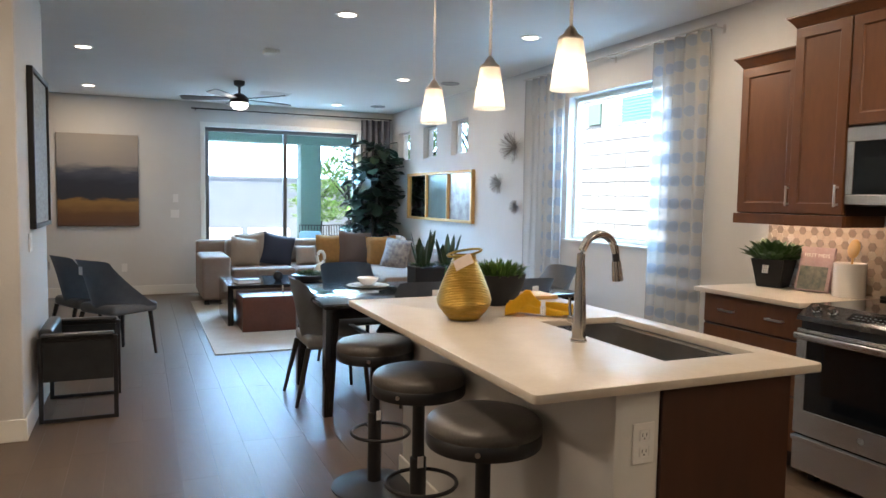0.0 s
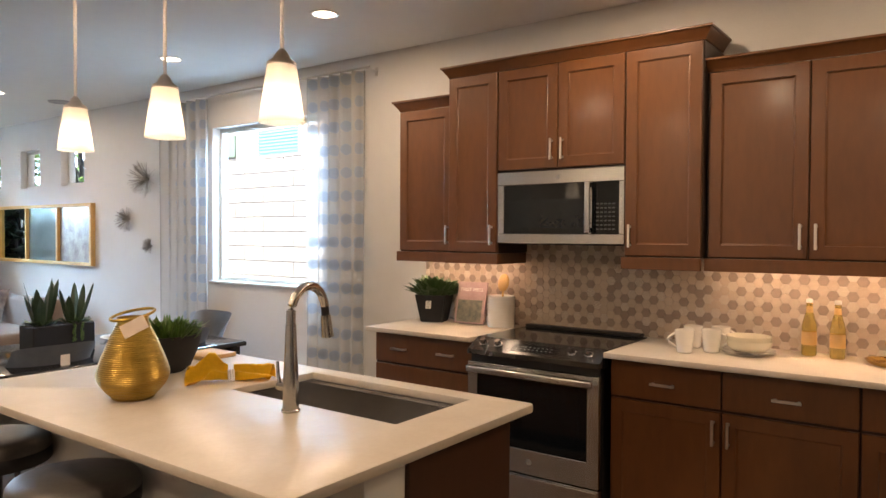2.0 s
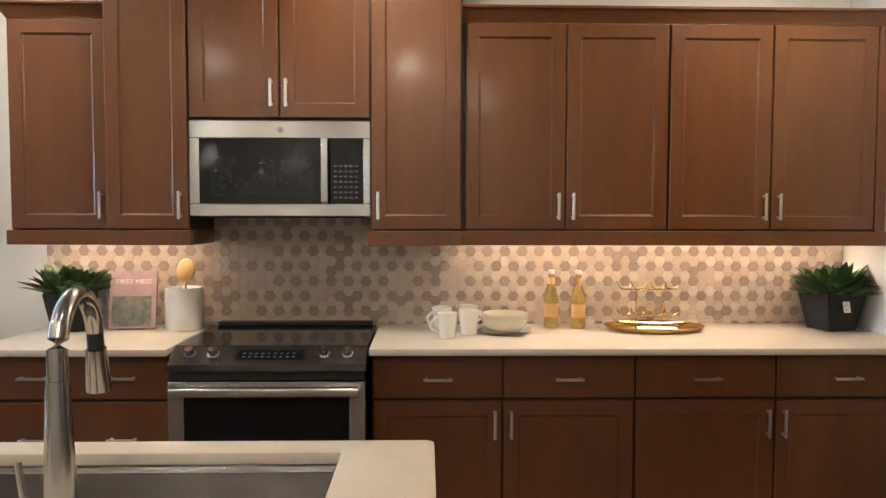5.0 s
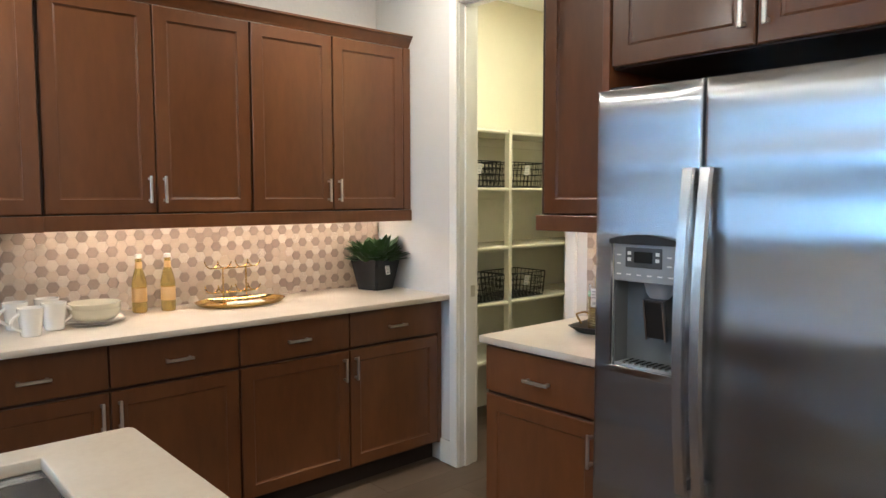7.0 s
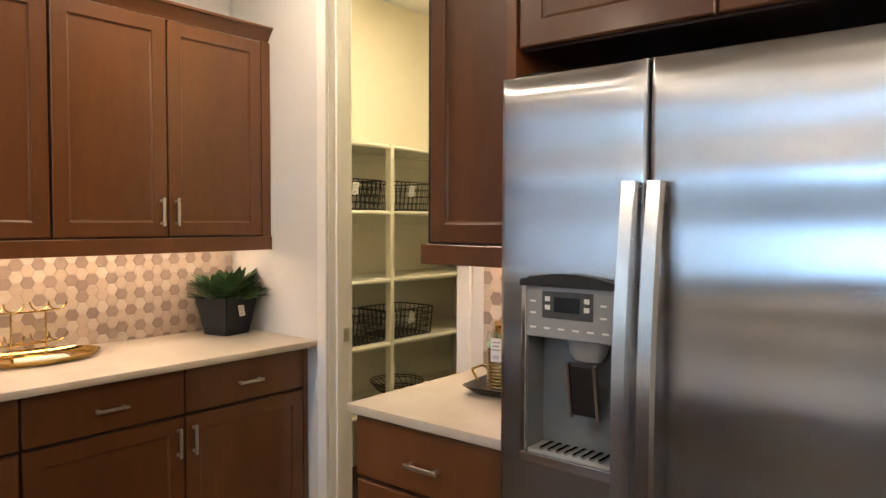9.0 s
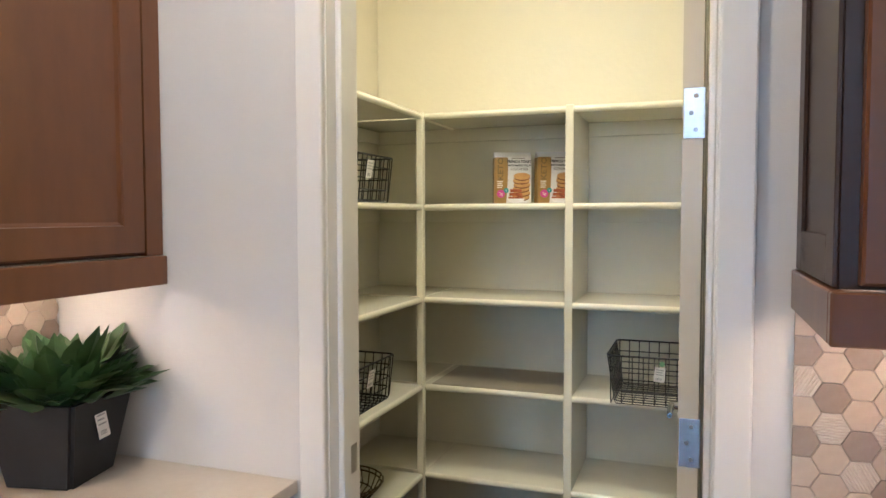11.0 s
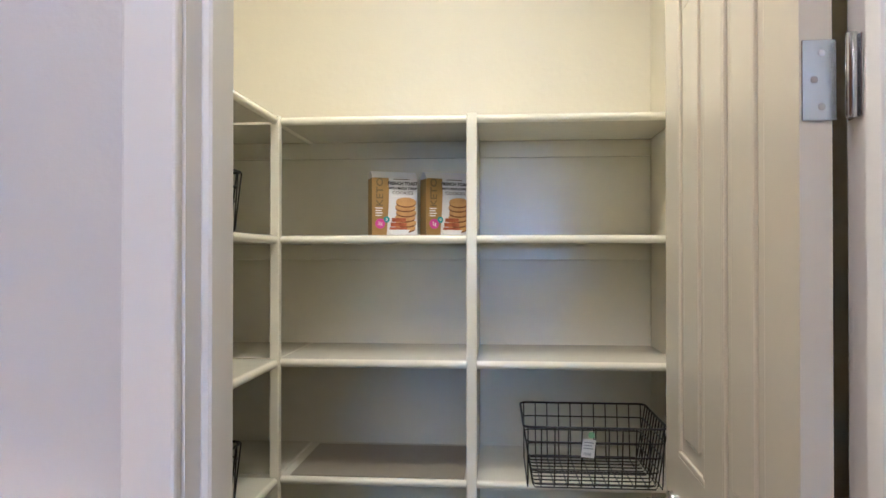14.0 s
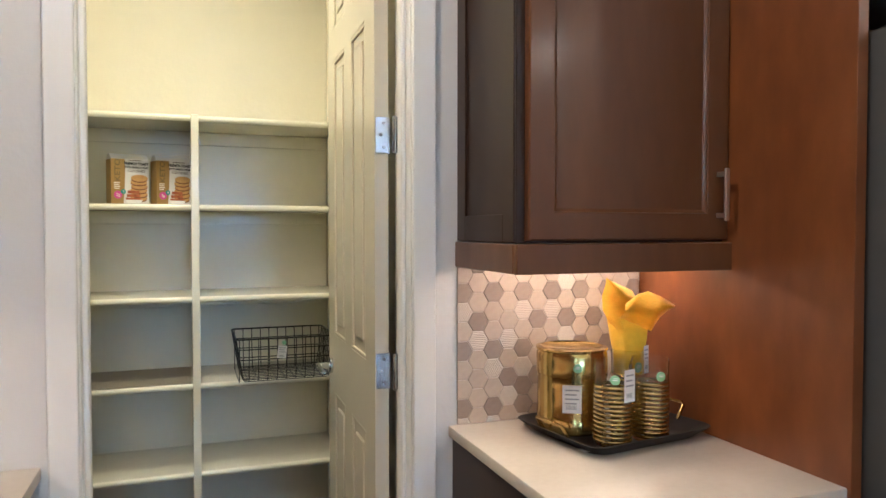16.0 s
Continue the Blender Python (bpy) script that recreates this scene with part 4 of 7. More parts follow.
fd = fridge_door("freezer_door", 0, FS - 0.003, True, "stainless freezer door with a dispenser")
rd = fridge_door("fridge_door", FS + 0.003, FW, False, "stainless fridge door")
for x, par, s in ((FS - 0.025, fd, -1), (FS + 0.026, rd, 1)):
    bm = bmesh.new()
    zs = [0.62 + 0.9 * k / 18 for k in range(19)]
    prev = None
    for z in zs:
        k = (z - 1.07) / 0.45
        out = 0.028 + 0.036 * (1 - k * k)
        ring = [bm.verts.new((x + dx, -out + dy, z)) for dx, dy in ((-0.019, 0.004), (-0.013, -0.006), (0.013, -0.006), (0.019, 0.004), (0.013, 0.013), (-0.013, 0.013))]
        if prev:
            for i in range(6):
                bm.faces.new((prev[i], prev[(i + 1) % 6], ring[(i + 1) % 6], ring[i]))
        else:
            bm.faces.new(ring)
        prev = ring
    bm.faces.new(prev[::-1])
    h = part("handle", bm, M_HANDLE, par, "long bowed stainless handle", smooth=35)
    for pz in (0.63, 1.48):
        part("handle_post", boxes((x - 0.013, x + 0.013, -0.022, 0.004, pz, pz + 0.03)), M_DARKGREY, h)
# dispenser
dp = part("dispenser", boxes((DX0, DX0 + 0.004, -0.006, 0.068, DZ0, 1.2), (DX1 - 0.004, DX1, -0.006, 0.068, DZ0, 1.2), (DX0 + 0.004, DX1 - 0.004, 0.06, 0.068, DZ0, 1.2)), M_RECESS, fd, "grey dispenser recess")
part("bezel", boxes((DX0 - 0.012, DX0 + 0.002, -0.012, -0.0015, DZ0 - 0.005, 1.315), (DX1 - 0.002, DX1 + 0.008, -0.012, -0.0015, DZ0 - 0.005, 1.315), (DX0 - 0.012, DX1 + 0.008, -0.016, -0.0015, DZ0 - 0.018, DZ0 + 0.006), bev=0.003, seg=2), M_CHROME, dp)
bm = bmesh.new()
prism(bm, [(DX0 - 0.01, 1.305)] + [(DX0 - 0.01 + (DX1 - DX0 + 0.018) * k / 10, 1.318 + 0.016 * math.sin(math.pi * k / 10)) for k in range(11)] + [(DX1 + 0.008, 1.305)], "y", -0.02, -0.001)
part("hood", bm, M_BLACK, dp)
part("control_face", boxes((DX0 + 0.002, DX1 - 0.002, -0.011, 0.002, 1.195, 1.306), bev=0.002), M_GREYP, dp, "grey control face")
part("display_frame", boxes((DX0 + 0.042, DX1 - 0.048, -0.0135, -0.0112, 1.238, 1.296), bev=0.001), M_DARKGREY, dp)
part("display", boxes((DX0 + 0.072, DX1 - 0.078, -0.0146, -0.0136, 1.252, 1.284)), M_DISPLAY, dp)
for bb in (*[(DX0 + 0.012 + i * 0.034, DX0 + 0.027 + i * 0.034, -0.0122, -0.0112, 1.214, 1.218) for i in range(6)], *[(DX0 + 0.012 + k * 0.165, DX0 + 0.026 + k * 0.165, -0.0122, -0.0112, 1.245 + j * 0.025, 1.249 + j * 0.025) for k in range(2) for j in range(2)], *[(DX0 + 0.05 + k * 0.092, DX0 + 0.062 + k * 0.092, -0.0146, -0.0137, 1.256 + j * 0.018, 1.266 + j * 0.018) for k in range(2) for j in range(2)]):
    part("button", boxes(bb), M_PAPER, dp)
bm = bmesh.new()
lathe(bm, [(0.05, 0.0), (0.042, -0.03), (0.03, -0.045)], DX0 + 0.13, 0.03, 1.194, 16, sy=0.5)
part("spout", bm, M_GREYP, dp, smooth=40)
bm = boxes((DX0 + 0.1, DX0 + 0.155, 0.0, 0.012, 1.03, 1.145), bev=0.004, seg=2)
bmesh.ops.rotate(bm, verts=bm.verts, cent=(0, 0.006, 1.145), matrix=Matrix.Rotation(radians(10), 3, "X"))
part("paddle", bm, M_BLACK, dp, "black dispenser paddle")
bm = boxes((DX0 + 0.094, DX0 + 0.1, -0.002, 0.012, 1.025, 1.145), (DX0 + 0.155, DX0 + 0.161, -0.002, 0.012, 1.025, 1.145))
bmesh.ops.rotate(bm, verts=bm.verts, cent=(0, 0.006, 1.145), matrix=Matrix.Rotation(radians(10), 3, "X"))
part("paddle_trim", bm, M_CHROME, dp)
part("drip_tray", boxes((DX0 + 0.004, DX1 - 0.004, -0.004, 0.06, DZ0, DZ0 + 0.012)), M_GREYP, dp)
part("drip_grate", boxes(*[(DX0 + 0.03 + i * 0.02, DX0 + 0.038 + i * 0.02, 0.0, 0.052, DZ0 + 0.0122, DZ0 + 0.018) for i in range(8)]), M_STEEL, dp)
bm = bmesh.new()
tube(bm, [(FW - 0.062, 0.002, FT - 0.085), (FW - 0.062, -0.006, FT - 0.085)], 0.021, 24)
bd = part("badge", bm, M_PAPER, rd, "pale round badge")
bm = bmesh.new()
tube(bm, [(FW - 0.062, -0.0062, FT - 0.085), (FW - 0.062, -0.0068, FT - 0.085)], 0.013, 20)
part("emblem", bm, M_GREYP, bd)

# ---- small things in the kitchen and pantry ----
def leaf_clump(bm, n, r, h, length, width, rng3, up=0.5, cx=0, cy=0, cz=0, curl=0.25):
    """Pointed, slightly folded leaves that spring from a small disc."""
    for k in range(n):
        a = rng3.uniform(0, 2 * math.pi)
        rr = r * math.sqrt(rng3.random())
        el = up + rng3.uniform(-0.35, 0.45) + 0.5 * (1 - rr / r)
        L, W = length * rng3.uniform(0.7, 1.15), width * rng3.uniform(0.8, 1.2)
        d = Vector((math.cos(a) * math.cos(el), math.sin(a) * math.cos(el), math.sin(el)))
        s = Vector((-math.sin(a), math.cos(a), 0))
        u = d.cross(s)
        p = Vector((cx + rr * math.cos(a), cy + rr * math.sin(a), cz + h * rng3.random()))
        prev = None
        for t, w in ((0, 0.35), (0.35, 1.0), (0.7, 0.75), (1.0, 0.02)):
            c = p + d * L * t + Vector((0, 0, -1)) * curl * L * t * t
            row = [bm.verts.new(c - s * W * w / 2), bm.verts.new(c + u * W * 0.16 * w * -1), bm.verts.new(c + s * W * w / 2)]
            if prev:
                bm.faces.new((prev[0], prev[1], row[1], row[0]))
                bm.faces.new((prev[1], prev[2], row[2], row[1]))
            prev = row


def square_pot(bm, top, bottom, h, wall=0.008):
    def ring(s, z):
        return [bm.verts.new((sx * s / 2, sy * s / 2, z)) for sx, sy in ((-1, -1), (1, -1), (1, 1), (-1, 1))]
    rings = [ring(bottom, 0), ring(top, h), ring(top - 2 * wall, h), ring(top - 2 * wall - 0.01, h - 0.03)]
    for a, b in zip(rings, rings[1:]):
        for i in range(4):
            bm.faces.new((a[i], a[(i + 1) % 4], b[(i + 1) % 4], b[i]))
    bm.faces.new(rings[0][::-1])
    bm.faces.new(rings[-1])
    vert = [e for e in bm.edges if abs(e.verts[0].co.z - e.verts[1].co.z) > h * 0.8]
    bmesh.ops.bevel(bm, geom=vert, offset=0.008, segments=2, affect="EDGES")


def tag_card(parent, m, w=0.03, h=0.042, rows=3):
    """A small price tag with bars for its unreadable print."""
    bm = boxes((-w / 2, w / 2, -0.0006, 0.0, -h / 2, h / 2))
    t = part("price_tag", bm, M_PAPER, parent, "white price tag")
    t.matrix_basis = m
    part("print", boxes(*[(-w * 0.36, w * (0.36 - 0.12 * (i % 2)), -0.0009, -0.0007, h * (0.3 - 0.16 * i), h * (0.35 - 0.16 * i)) for i in range(rows)], *[(-w * 0.3 + i * w * 0.07, -w * 0.3 + i * w * 0.07 + w * 0.035, -0.0009, -0.0007, -h * 0.38, -h * 0.22) for i in range(8)]), M_GREYP, t)
    return t


def counter_plant(x, y, rz, seed, label):
    p = thing("potted_plant", x, y, 0.9215, rz, label, "plant", "counter plants")
    bm = bmesh.new()
    square_pot(bm, 0.205, 0.145, 0.172)
    part("pot", bm, M_POT, p, "black tapered square pot")
    bm = bmesh.new()
    leaf_clump(bm, 210, 0.092, 0.06, 0.125, 0.05, random.Random(seed), 0.6, cz=0.15, curl=0.18)
    part("foliage", bm, M_LEAF, p, "dark green pointed leaves")
    tag_card(p, pose(-0.01, -0.1, 0.115, -11.5), 0.036, 0.055)


counter_plant(3.635, 0.045, -78, 3, "green succulent in a black square pot by the pantry wall")
counter_plant(3.64, 3.475, -70, 8, "green succulent in a black square pot beside a cookbook")

bk = thing("cookbook", 3.645, 3.215, 0.9215, -82, "cookbook with a floral cover on a clear stand", "book")
bm = boxes((-0.1, 0.1, 0, 0.018, 0.004, 0.265))
bmesh.ops.rotate(bm, verts=bm.verts, cent=(0, 0, 0), matrix=Matrix.Rotation(radians(-14), 3, "X"))
M_COVER = material("book_cover", (0.36, 0.24, 0.25), 0.4, scale=9, second=(0.52, 0.4, 0.4))
cover = part("cover", bm, M_COVER, bk)
M_TEAL = material("cover_dark", (0.05, 0.09, 0.09), 0.4, scale=30, second=(0.32, 0.3, 0.24), vary=0.4)
bm = boxes((-0.088, 0.08, -0.0008, 0.0, 0.012, 0.15))
bmesh.ops.rotate(bm, verts=bm.verts, cent=(0, 0, 0), matrix=Matrix.Rotation(radians(-14), 3, "X"))
part("cover_picture", bm, M_TEAL, cover)
R14 = pose(0, 0, 0, -14)
letters("title", "FIRST MESS", 0.03, R14 @ pose(0.0, -0.0005, 0.215, 90), M_PAPER, cover, wide=0.15)
bm = boxes((-0.06, 0.06, -0.004, 0.06, -0.0, 0.004), bev=0.001)
part("stand", bm, M_GLASS, bk, "clear acrylic stand")

cr = thing("utensil_crock", 3.66, 2.985, 0.9215, 0, "white ceramic crock holding a wooden spoon", "crock")
bm = bmesh.new()
lathe(bm, [(0.078, 0), (0.083, 0.006), (0.083, 0.182), (0.08, 0.188), (0.075, 0.182), (0.075, 0.012), (0.0, 0.01)], seg=36)
part("jar", bm, M_WHITE, cr, smooth=40)
M_SPOON = material("light_wood", (0.6, 0.36, 0.11), 0.5, scale=8, stretch=(1, 1, 0.3), second=(0.62, 0.4, 0.15))
bm = bmesh.new()
tube(bm, [(0, 0, 0.012), (0.012, -0.004, 0.23)], 0.006, 8)
bmesh.ops.create_uvsphere(bm, u_segments=18, v_segments=12, radius=1, matrix=pose(0.014, -0.006, 0.265, 10, 0, 70) @ Matrix.Diagonal((0.05, 0.014, 0.055, 1)))
part("wooden_spoon", bm, M_SPOON, cr, "pale wooden spoon", smooth=60)


def mug(x, y, rz):
    m = thing("mug", x, y, 0.9215, rz, "plain white ceramic mug on the counter", "mug", "white mugs")
    bm = bmesh.new()
    lathe(bm, [(0.031, 0), (0.035, 0.004), (0.038, 0.04), (0.046, 0.104), (0.0465, 0.108), (0.043, 0.107), (0.034, 0.03), (0.031, 0.01), (0.0, 0.008)], seg=28)
    part("cup", bm, M_WHITE, m, smooth=40)
    bm = bmesh.new()
    tube(bm, [(0.036 + 0.006 * (1 - k / 8) + 0.036 * math.sin(math.pi * k / 8), 0, 0.09 - 0.066 * k / 8) for k in range(9)], 0.0065, 8)
    part("handle", bm, M_WHITE, m, smooth=60)


for a in ((3.41, 1.81, 110), (3.6, 1.825, 118), (3.5, 1.71, -75), (3.645, 1.705, -60)):
    mug(*a)
for k in range(2):
    pl = thing("plate", 3.54, 1.55, 0.9215 + k * 0.012, 0, "white ceramic plate in a stack", "plate", "stacked plates")
    bm = bmesh.new()
    lathe(bm, [(0.06, 0), (0.066, 0.0015), (0.116, 0.0105), (0.117, 0.0115), (0.066, 0.004), (0.0, 0.0035)], seg=40)
    part("dish", bm, M_WHITE, pl, smooth=40)
for k in range(2):
    bw = thing("bowl", 3.54, 1.55, 0.9375 + k * 0.022, 0, "cream ceramic bowl on stacked plates", "bowl", "stacked bowls")
    bm = bmesh.new()
    lathe(bm, [(0.055, 0), (0.074, 0.003), (0.094, 0.022), (0.101, 0.05), (0.098, 0.05), (0.089, 0.024), (0.06, 0.008), (0.0, 0.006)], seg=40)
    part("dish", bm, M_CREAM, bw, smooth=40)

M_BOTTLE = material("bottle_glass", (0.92, 0.78, 0.26), 0.03, trans=0.9, vary=0.03)
M_LABEL = material("bottle_label", (0.66, 0.4, 0.12), 0.5, scale=20, second=(0.72, 0.5, 0.25))
for x, y in ((3.69, 1.32), (3.665, 1.2)):
    b = thing("bottle", x, y, 0.9215, 0, "glass bottle of golden drink with an orange label", "bottle", "drink bottles")
    bm = bmesh.new()
    lathe(bm, [(0.028, 0), (0.032, 0.005), (0.032, 0.135), (0.026, 0.165), (0.0145, 0.205), (0.013, 0.25)], seg=28)
    part("glass", bm, M_BOTTLE, b, smooth=50)
    bm = bmesh.new()
    lathe(bm, [(0.0325, 0.05), (0.0325, 0.112)], seg=28, cap=False)
    part("label", bm, M_LABEL, b, "orange paper label", smooth=50)
    bm = bmesh.new()
    lathe(bm, [(0.0158, 0.2), (0.0143, 0.23)], seg=20, cap=False)
    part("neck_label", bm, M_LABEL, b, smooth=50)
    bm = bmesh.new()
    lathe(bm, [(0.0145, 0.246), (0.0155, 0.25), (0.0145, 0.263), (0.012, 0.265)], seg=20)
    part("cap", bm, M_PAPER, b, "pale cap", smooth=40)

tr = thing("round_tray", 3.62, 0.865, 0.9215, 0, "round brass tray with a glass holder on the counter", "tray")
bm = bmesh.new()
lathe(bm, [(0.19, 0), (0.205, 0.004), (0.222, 0.022), (0.226, 0.022), (0.21, 0.006), (0.0, 0.004)], seg=48, sx=0.66)
part("plate", bm, M_GOLD, tr, smooth=40)
rk = thing("cup_rack", 3.675, 0.87, 0.9265, 90, "gold wire stand with curled hooks on a brass tray", "rack")
bm = bmesh.new()
for sx in (-1, 1):
    tube(bm, [(sx * 0.06, 0.0, 0.0), (sx * 0.06, 0, 0.17)], 0.0035, 8)
    tube(bm, [(sx * 0.06, -0.04, 0.003), (sx * 0.06, 0.04, 0.003)], 0.0035, 8)
tube(bm, [(-0.06, 0, 0.17), (0.06, 0, 0.17)], 0.0035, 8)
tube(bm, [(-0.06, 0, 0.05), (0.06, 0, 0.05)], 0.0035, 8)
part("frame", bm, M_GOLD, rk, smooth=50)
for z in (0.17, 0.05):
    for cx in (-0.11, -0.045, 0.045, 0.11):
        bm = bmesh.new()
        tube(bm, [(cx + 0.035 * math.cos(radians(a)), -0.012, z + 0.036 + 0.036 * math.sin(radians(a))) for a in range(190, 361, 17)], 0.003, 7)
        tube(bm, [(cx, -0.012, z + 0.001), (max(-0.06, min(0.06, cx)), 0, z)], 0.003, 7)
        part("hook", bm, M_GOLD, rk, smooth=50)
nb = thing("serving_book", 3.555, 0.87, 0.9275, 84, "small white booklet on a brass tray", "booklet")
part("pages", boxes((-0.085, 0.085, -0.03, 0.03, 0, 0.014), bev=0.002), M_PAPER, nb)

# on the small counter by the refrigerator
ty = thing("serving_tray", 1.951, 0.088, 0.9215, 9, "black rectangular tray with brass handles", "tray")
bm = bmesh.new()
def tray_ring(w, d, z):
    r = 0.035
    return [bm.verts.new((sx * (w / 2 - r) + r * math.cos(radians(a0 + a)), sy * (d / 2 - r) + r * math.sin(radians(a0 + a)), z)) for sx, sy, a0 in ((-1, -1, 180), (1, -1, 270), (1, 1, 0), (-1, 1, 90)) for a in (0, 22.5, 45, 67.5, 90)]
rings = [tray_ring(0.3, 0.245, 0), tray_ring(0.362, 0.3, 0.026), tray_ring(0.352, 0.29, 0.026), tray_ring(0.295, 0.24, 0.006)]
for a, b in zip(rings, rings[1:]):
    for i in range(20):
        bm.faces.new((a[i], a[(i + 1) % 20], b[(i + 1) % 20], b[i]))
bm.faces.new(rings[0][::-1])
bm.faces.new(rings[-1])
part("pan", bm, M_LEGBLACK, ty, smooth=40)
for s in (-1, 1):
    bm = bmesh.new()
    tube(bm, [(s * 0.166, -0.045, 0.02), (s * 0.186, -0.045, 0.05), (s * 0.195, -0.032, 0.055), (s * 0.195, 0.032, 0.055), (s * 0.186, 0.045, 0.05), (s * 0.166, 0.045, 0.02)], 0.0042, 8)
    part("handle", bm, M_GOLD, ty, "brass loop handle", smooth=60)
TOWARD = (0.45, 0.893)


def facing(r, z, side=0.0):
    """A pose on the round side of a vessel, turned to the kitchen."""
    a = math.atan2(TOWARD[1], TOWARD[0]) + side
    return pose(r * math.cos(a), r * math.sin(a), z, 0, 0, math.degrees(a) + 90)


def dot(parent, r, z, side=0.0):
    bm = bmesh.new()
    tube(bm, [(0, -0.0008, 0), (0, 0.002, 0)], 0.0105, 18)
    d = part("sticker", bm, M_SPOT, parent, "green price dot")
    d.matrix_basis = facing(r, z, side)
    part("print", boxes((-0.006, 0.005, -0.0012, -0.0009, -0.001, 0.001), (-0.004, 0.006, -0.0012, -0.0009, 0.003, 0.0045)), M_PAPER, d)


bu = thing("ice_bucket", 2.032, 0.04, 0.9275, 0, "polished gold ice bucket with a lid on a black tray", "ice bucket")
bm = bmesh.new()
lathe(bm, [(0.08, 0), (0.087, 0.006), (0.088, 0.045), (0.0865, 0.047), (0.0865, 0.14), (0.089, 0.142), (0.089, 0.19), (0.086, 0.198)], seg=48)
part("pail", bm, M_GOLD, bu, smooth=40)
bm = bmesh.new()
lathe(bm, [(0.086, 0.1985), (0.09, 0.2), (0.09, 0.205), (0.079, 0.207), (0.07, 0.2), (0.0, 0.2)], seg=48)
part("lid", bm, M_GOLD, bu, smooth=40)
M_SPOT = material("green_sticker", (0.25, 0.5, 0.28), 0.5)
tag_card(bu, facing(0.0905, 0.092, -0.05), 0.046, 0.066, 4)
dot(bu, 0.0895, 0.165, 0.1)
bu.scale = (0.93, 0.93, 0.95)


def gold_glass(x, y, label, side=0.0):
    g = thing("tumbler", x, y, 0.9275, 0, label, "glass", "ribbed tumblers")
    bm = bmesh.new()
    lathe(bm, [(0.037, 0), (0.04, 0.004), (0.0415, 0.182), (0.0398, 0.182), (0.0383, 0.01), (0.0, 0.008)], seg=36)
    part("glass", bm, M_GLASS, g, smooth=40)
    for k in range(13):
        bm = bmesh.new()
        z = 0.008 + 0.0098 * k
        lathe(bm, [(0.0403, z), (0.0425, z + 0.0012), (0.043, z + 0.0035), (0.0425, z + 0.0058), (0.0403, z + 0.007)], seg=36, cap=False)
        part("gold_rib", bm, M_GOLDRIB, g, "gold ring", smooth=60)
    dot(g, 0.0432, 0.148, side)
    return g


t = gold_glass(2.01, 0.178, "glass tumbler with ribbed gold rings and price tag", 0.0)
tag_card(t, facing(0.046, 0.135, 0.75), 0.034, 0.07)
gold_glass(1.91, 0.175, "glass tumbler with ribbed gold rings", 0.4)
ng = gold_glass(1.884, 0.055, "glass tumbler holding a folded yellow napkin", 0.35)
tag_card(ng, facing(0.046, 0.165, 0.95), 0.024, 0.06)
npk = thing("folded_napkin", 1.884, 0.055, 0.939, math.degrees(math.atan2(TOWARD[1], TOWARD[0])) + 90, "bright yellow napkin folded in a tumbler", "napkin")
U = 0.00086
bm = bmesh.new()
prev = None
for z, w, d in ((0.0, 0.026, 0.02), (0.17, 0.036, 0.022), (0.21, 0.042, 0.022), (0.262, 0.048, 0.018), (0.275, 0.03, 0.008)):
    ring = []
    for i in range(28):
        a = 2 * math.pi * i / 28
        fold = 1 + 0.07 * math.sin(5 * a + z * 20) + 0.05 * math.sin(9 * a)
        ring.append(bm.verts.new((w * fold * math.cos(a), d * fold * math.sin(a), z)))
    if prev:
        for i in range(28):
            bm.faces.new((prev[i], prev[(i + 1) % 28], ring[(i + 1) % 28], ring[i]))
    else:
        bm.faces.new(ring)
    prev = ring
bm.faces.new(prev)
def petal(bm, rows, bulge, y0):
    """A cloth wing: each row runs from one hem point to the other, bowed towards the room."""
    prev = None
    for k in range(len(rows) * 3 - 2):
        f = k / 3
        i = min(int(f), len(rows) - 2)
        r = [p + (q - p) * (f - i) for p, q in zip(rows[i], rows[i + 1])]
        row = []
        for j in range(9):
            v = j / 8
            y = y0 - bulge * math.sin(math.pi * v) - 0.006 * math.sin(f * 2.1 + v * 5)
            row.append(bm.verts.new(((r[0] + (r[2] - r[0]) * v) * U, y, 0.17 + (r[1] + (r[3] - r[1]) * v) * U)))
        if prev:
            for j in range(8):
                bm.faces.new((prev[j], prev[j + 1], row[j + 1], row[j]))
        prev = row
wing = bmesh.new()
petal(wing, [(-45, 70, 10, 80), (-72, 130, 10, 125), (-73, 170, 22, 165), (-64, 202, 10, 188), (-62, 226, -52, 218)], 0.022, 0.002)
petal(wing, [(-12, 150, -28, 105), (20, 180, 15, 92), (50, 188, 58, 70), (85, 173, 82, 110), (119, 150, 113, 143)], 0.026, -0.018)
bmesh.ops.solidify(wing, geom=wing.faces[:], thickness=0.002)
part("cloth", bm, M_YELLOW, npk, smooth=60)
part("wing", wing, M_YELLOW, npk, smooth=60)
npk.scale = (1, 1, 0.94)
solid("price_card", boxes((2.07, 2.105, 0.19, 0.215, 0.928, 0.9288)), M_PAPER, "small white card on a black tray", "card")

# on the island
va = thing("vase", 1.312, 2.985, 0.9245, 0, "gold ribbed vase with a ring handle and tag", "vase")
bm = bmesh.new()
prof = [(0.062, 0.0), (0.068, 0.004)]
for k in range(75):
    t = k / 74
    z = 0.006 + 0.235 * t
    base = 0.064 + 0.05 * math.sin(t / 0.34 * math.pi / 2) if t < 0.34 else 0.114 - 0.06 * ((t - 0.34) / 0.66) ** 1.25
    prof.append((base + 0.0024 * (k % 2), z))
prof += [(0.056, 0.246), (0.05, 0.254), (0.048, 0.268), (0.052, 0.272), (0.047, 0.272), (0.044, 0.246), (0.0, 0.236)]
lathe(bm, prof, seg=56)
part("body", bm, M_GOLDV, va, smooth=30)
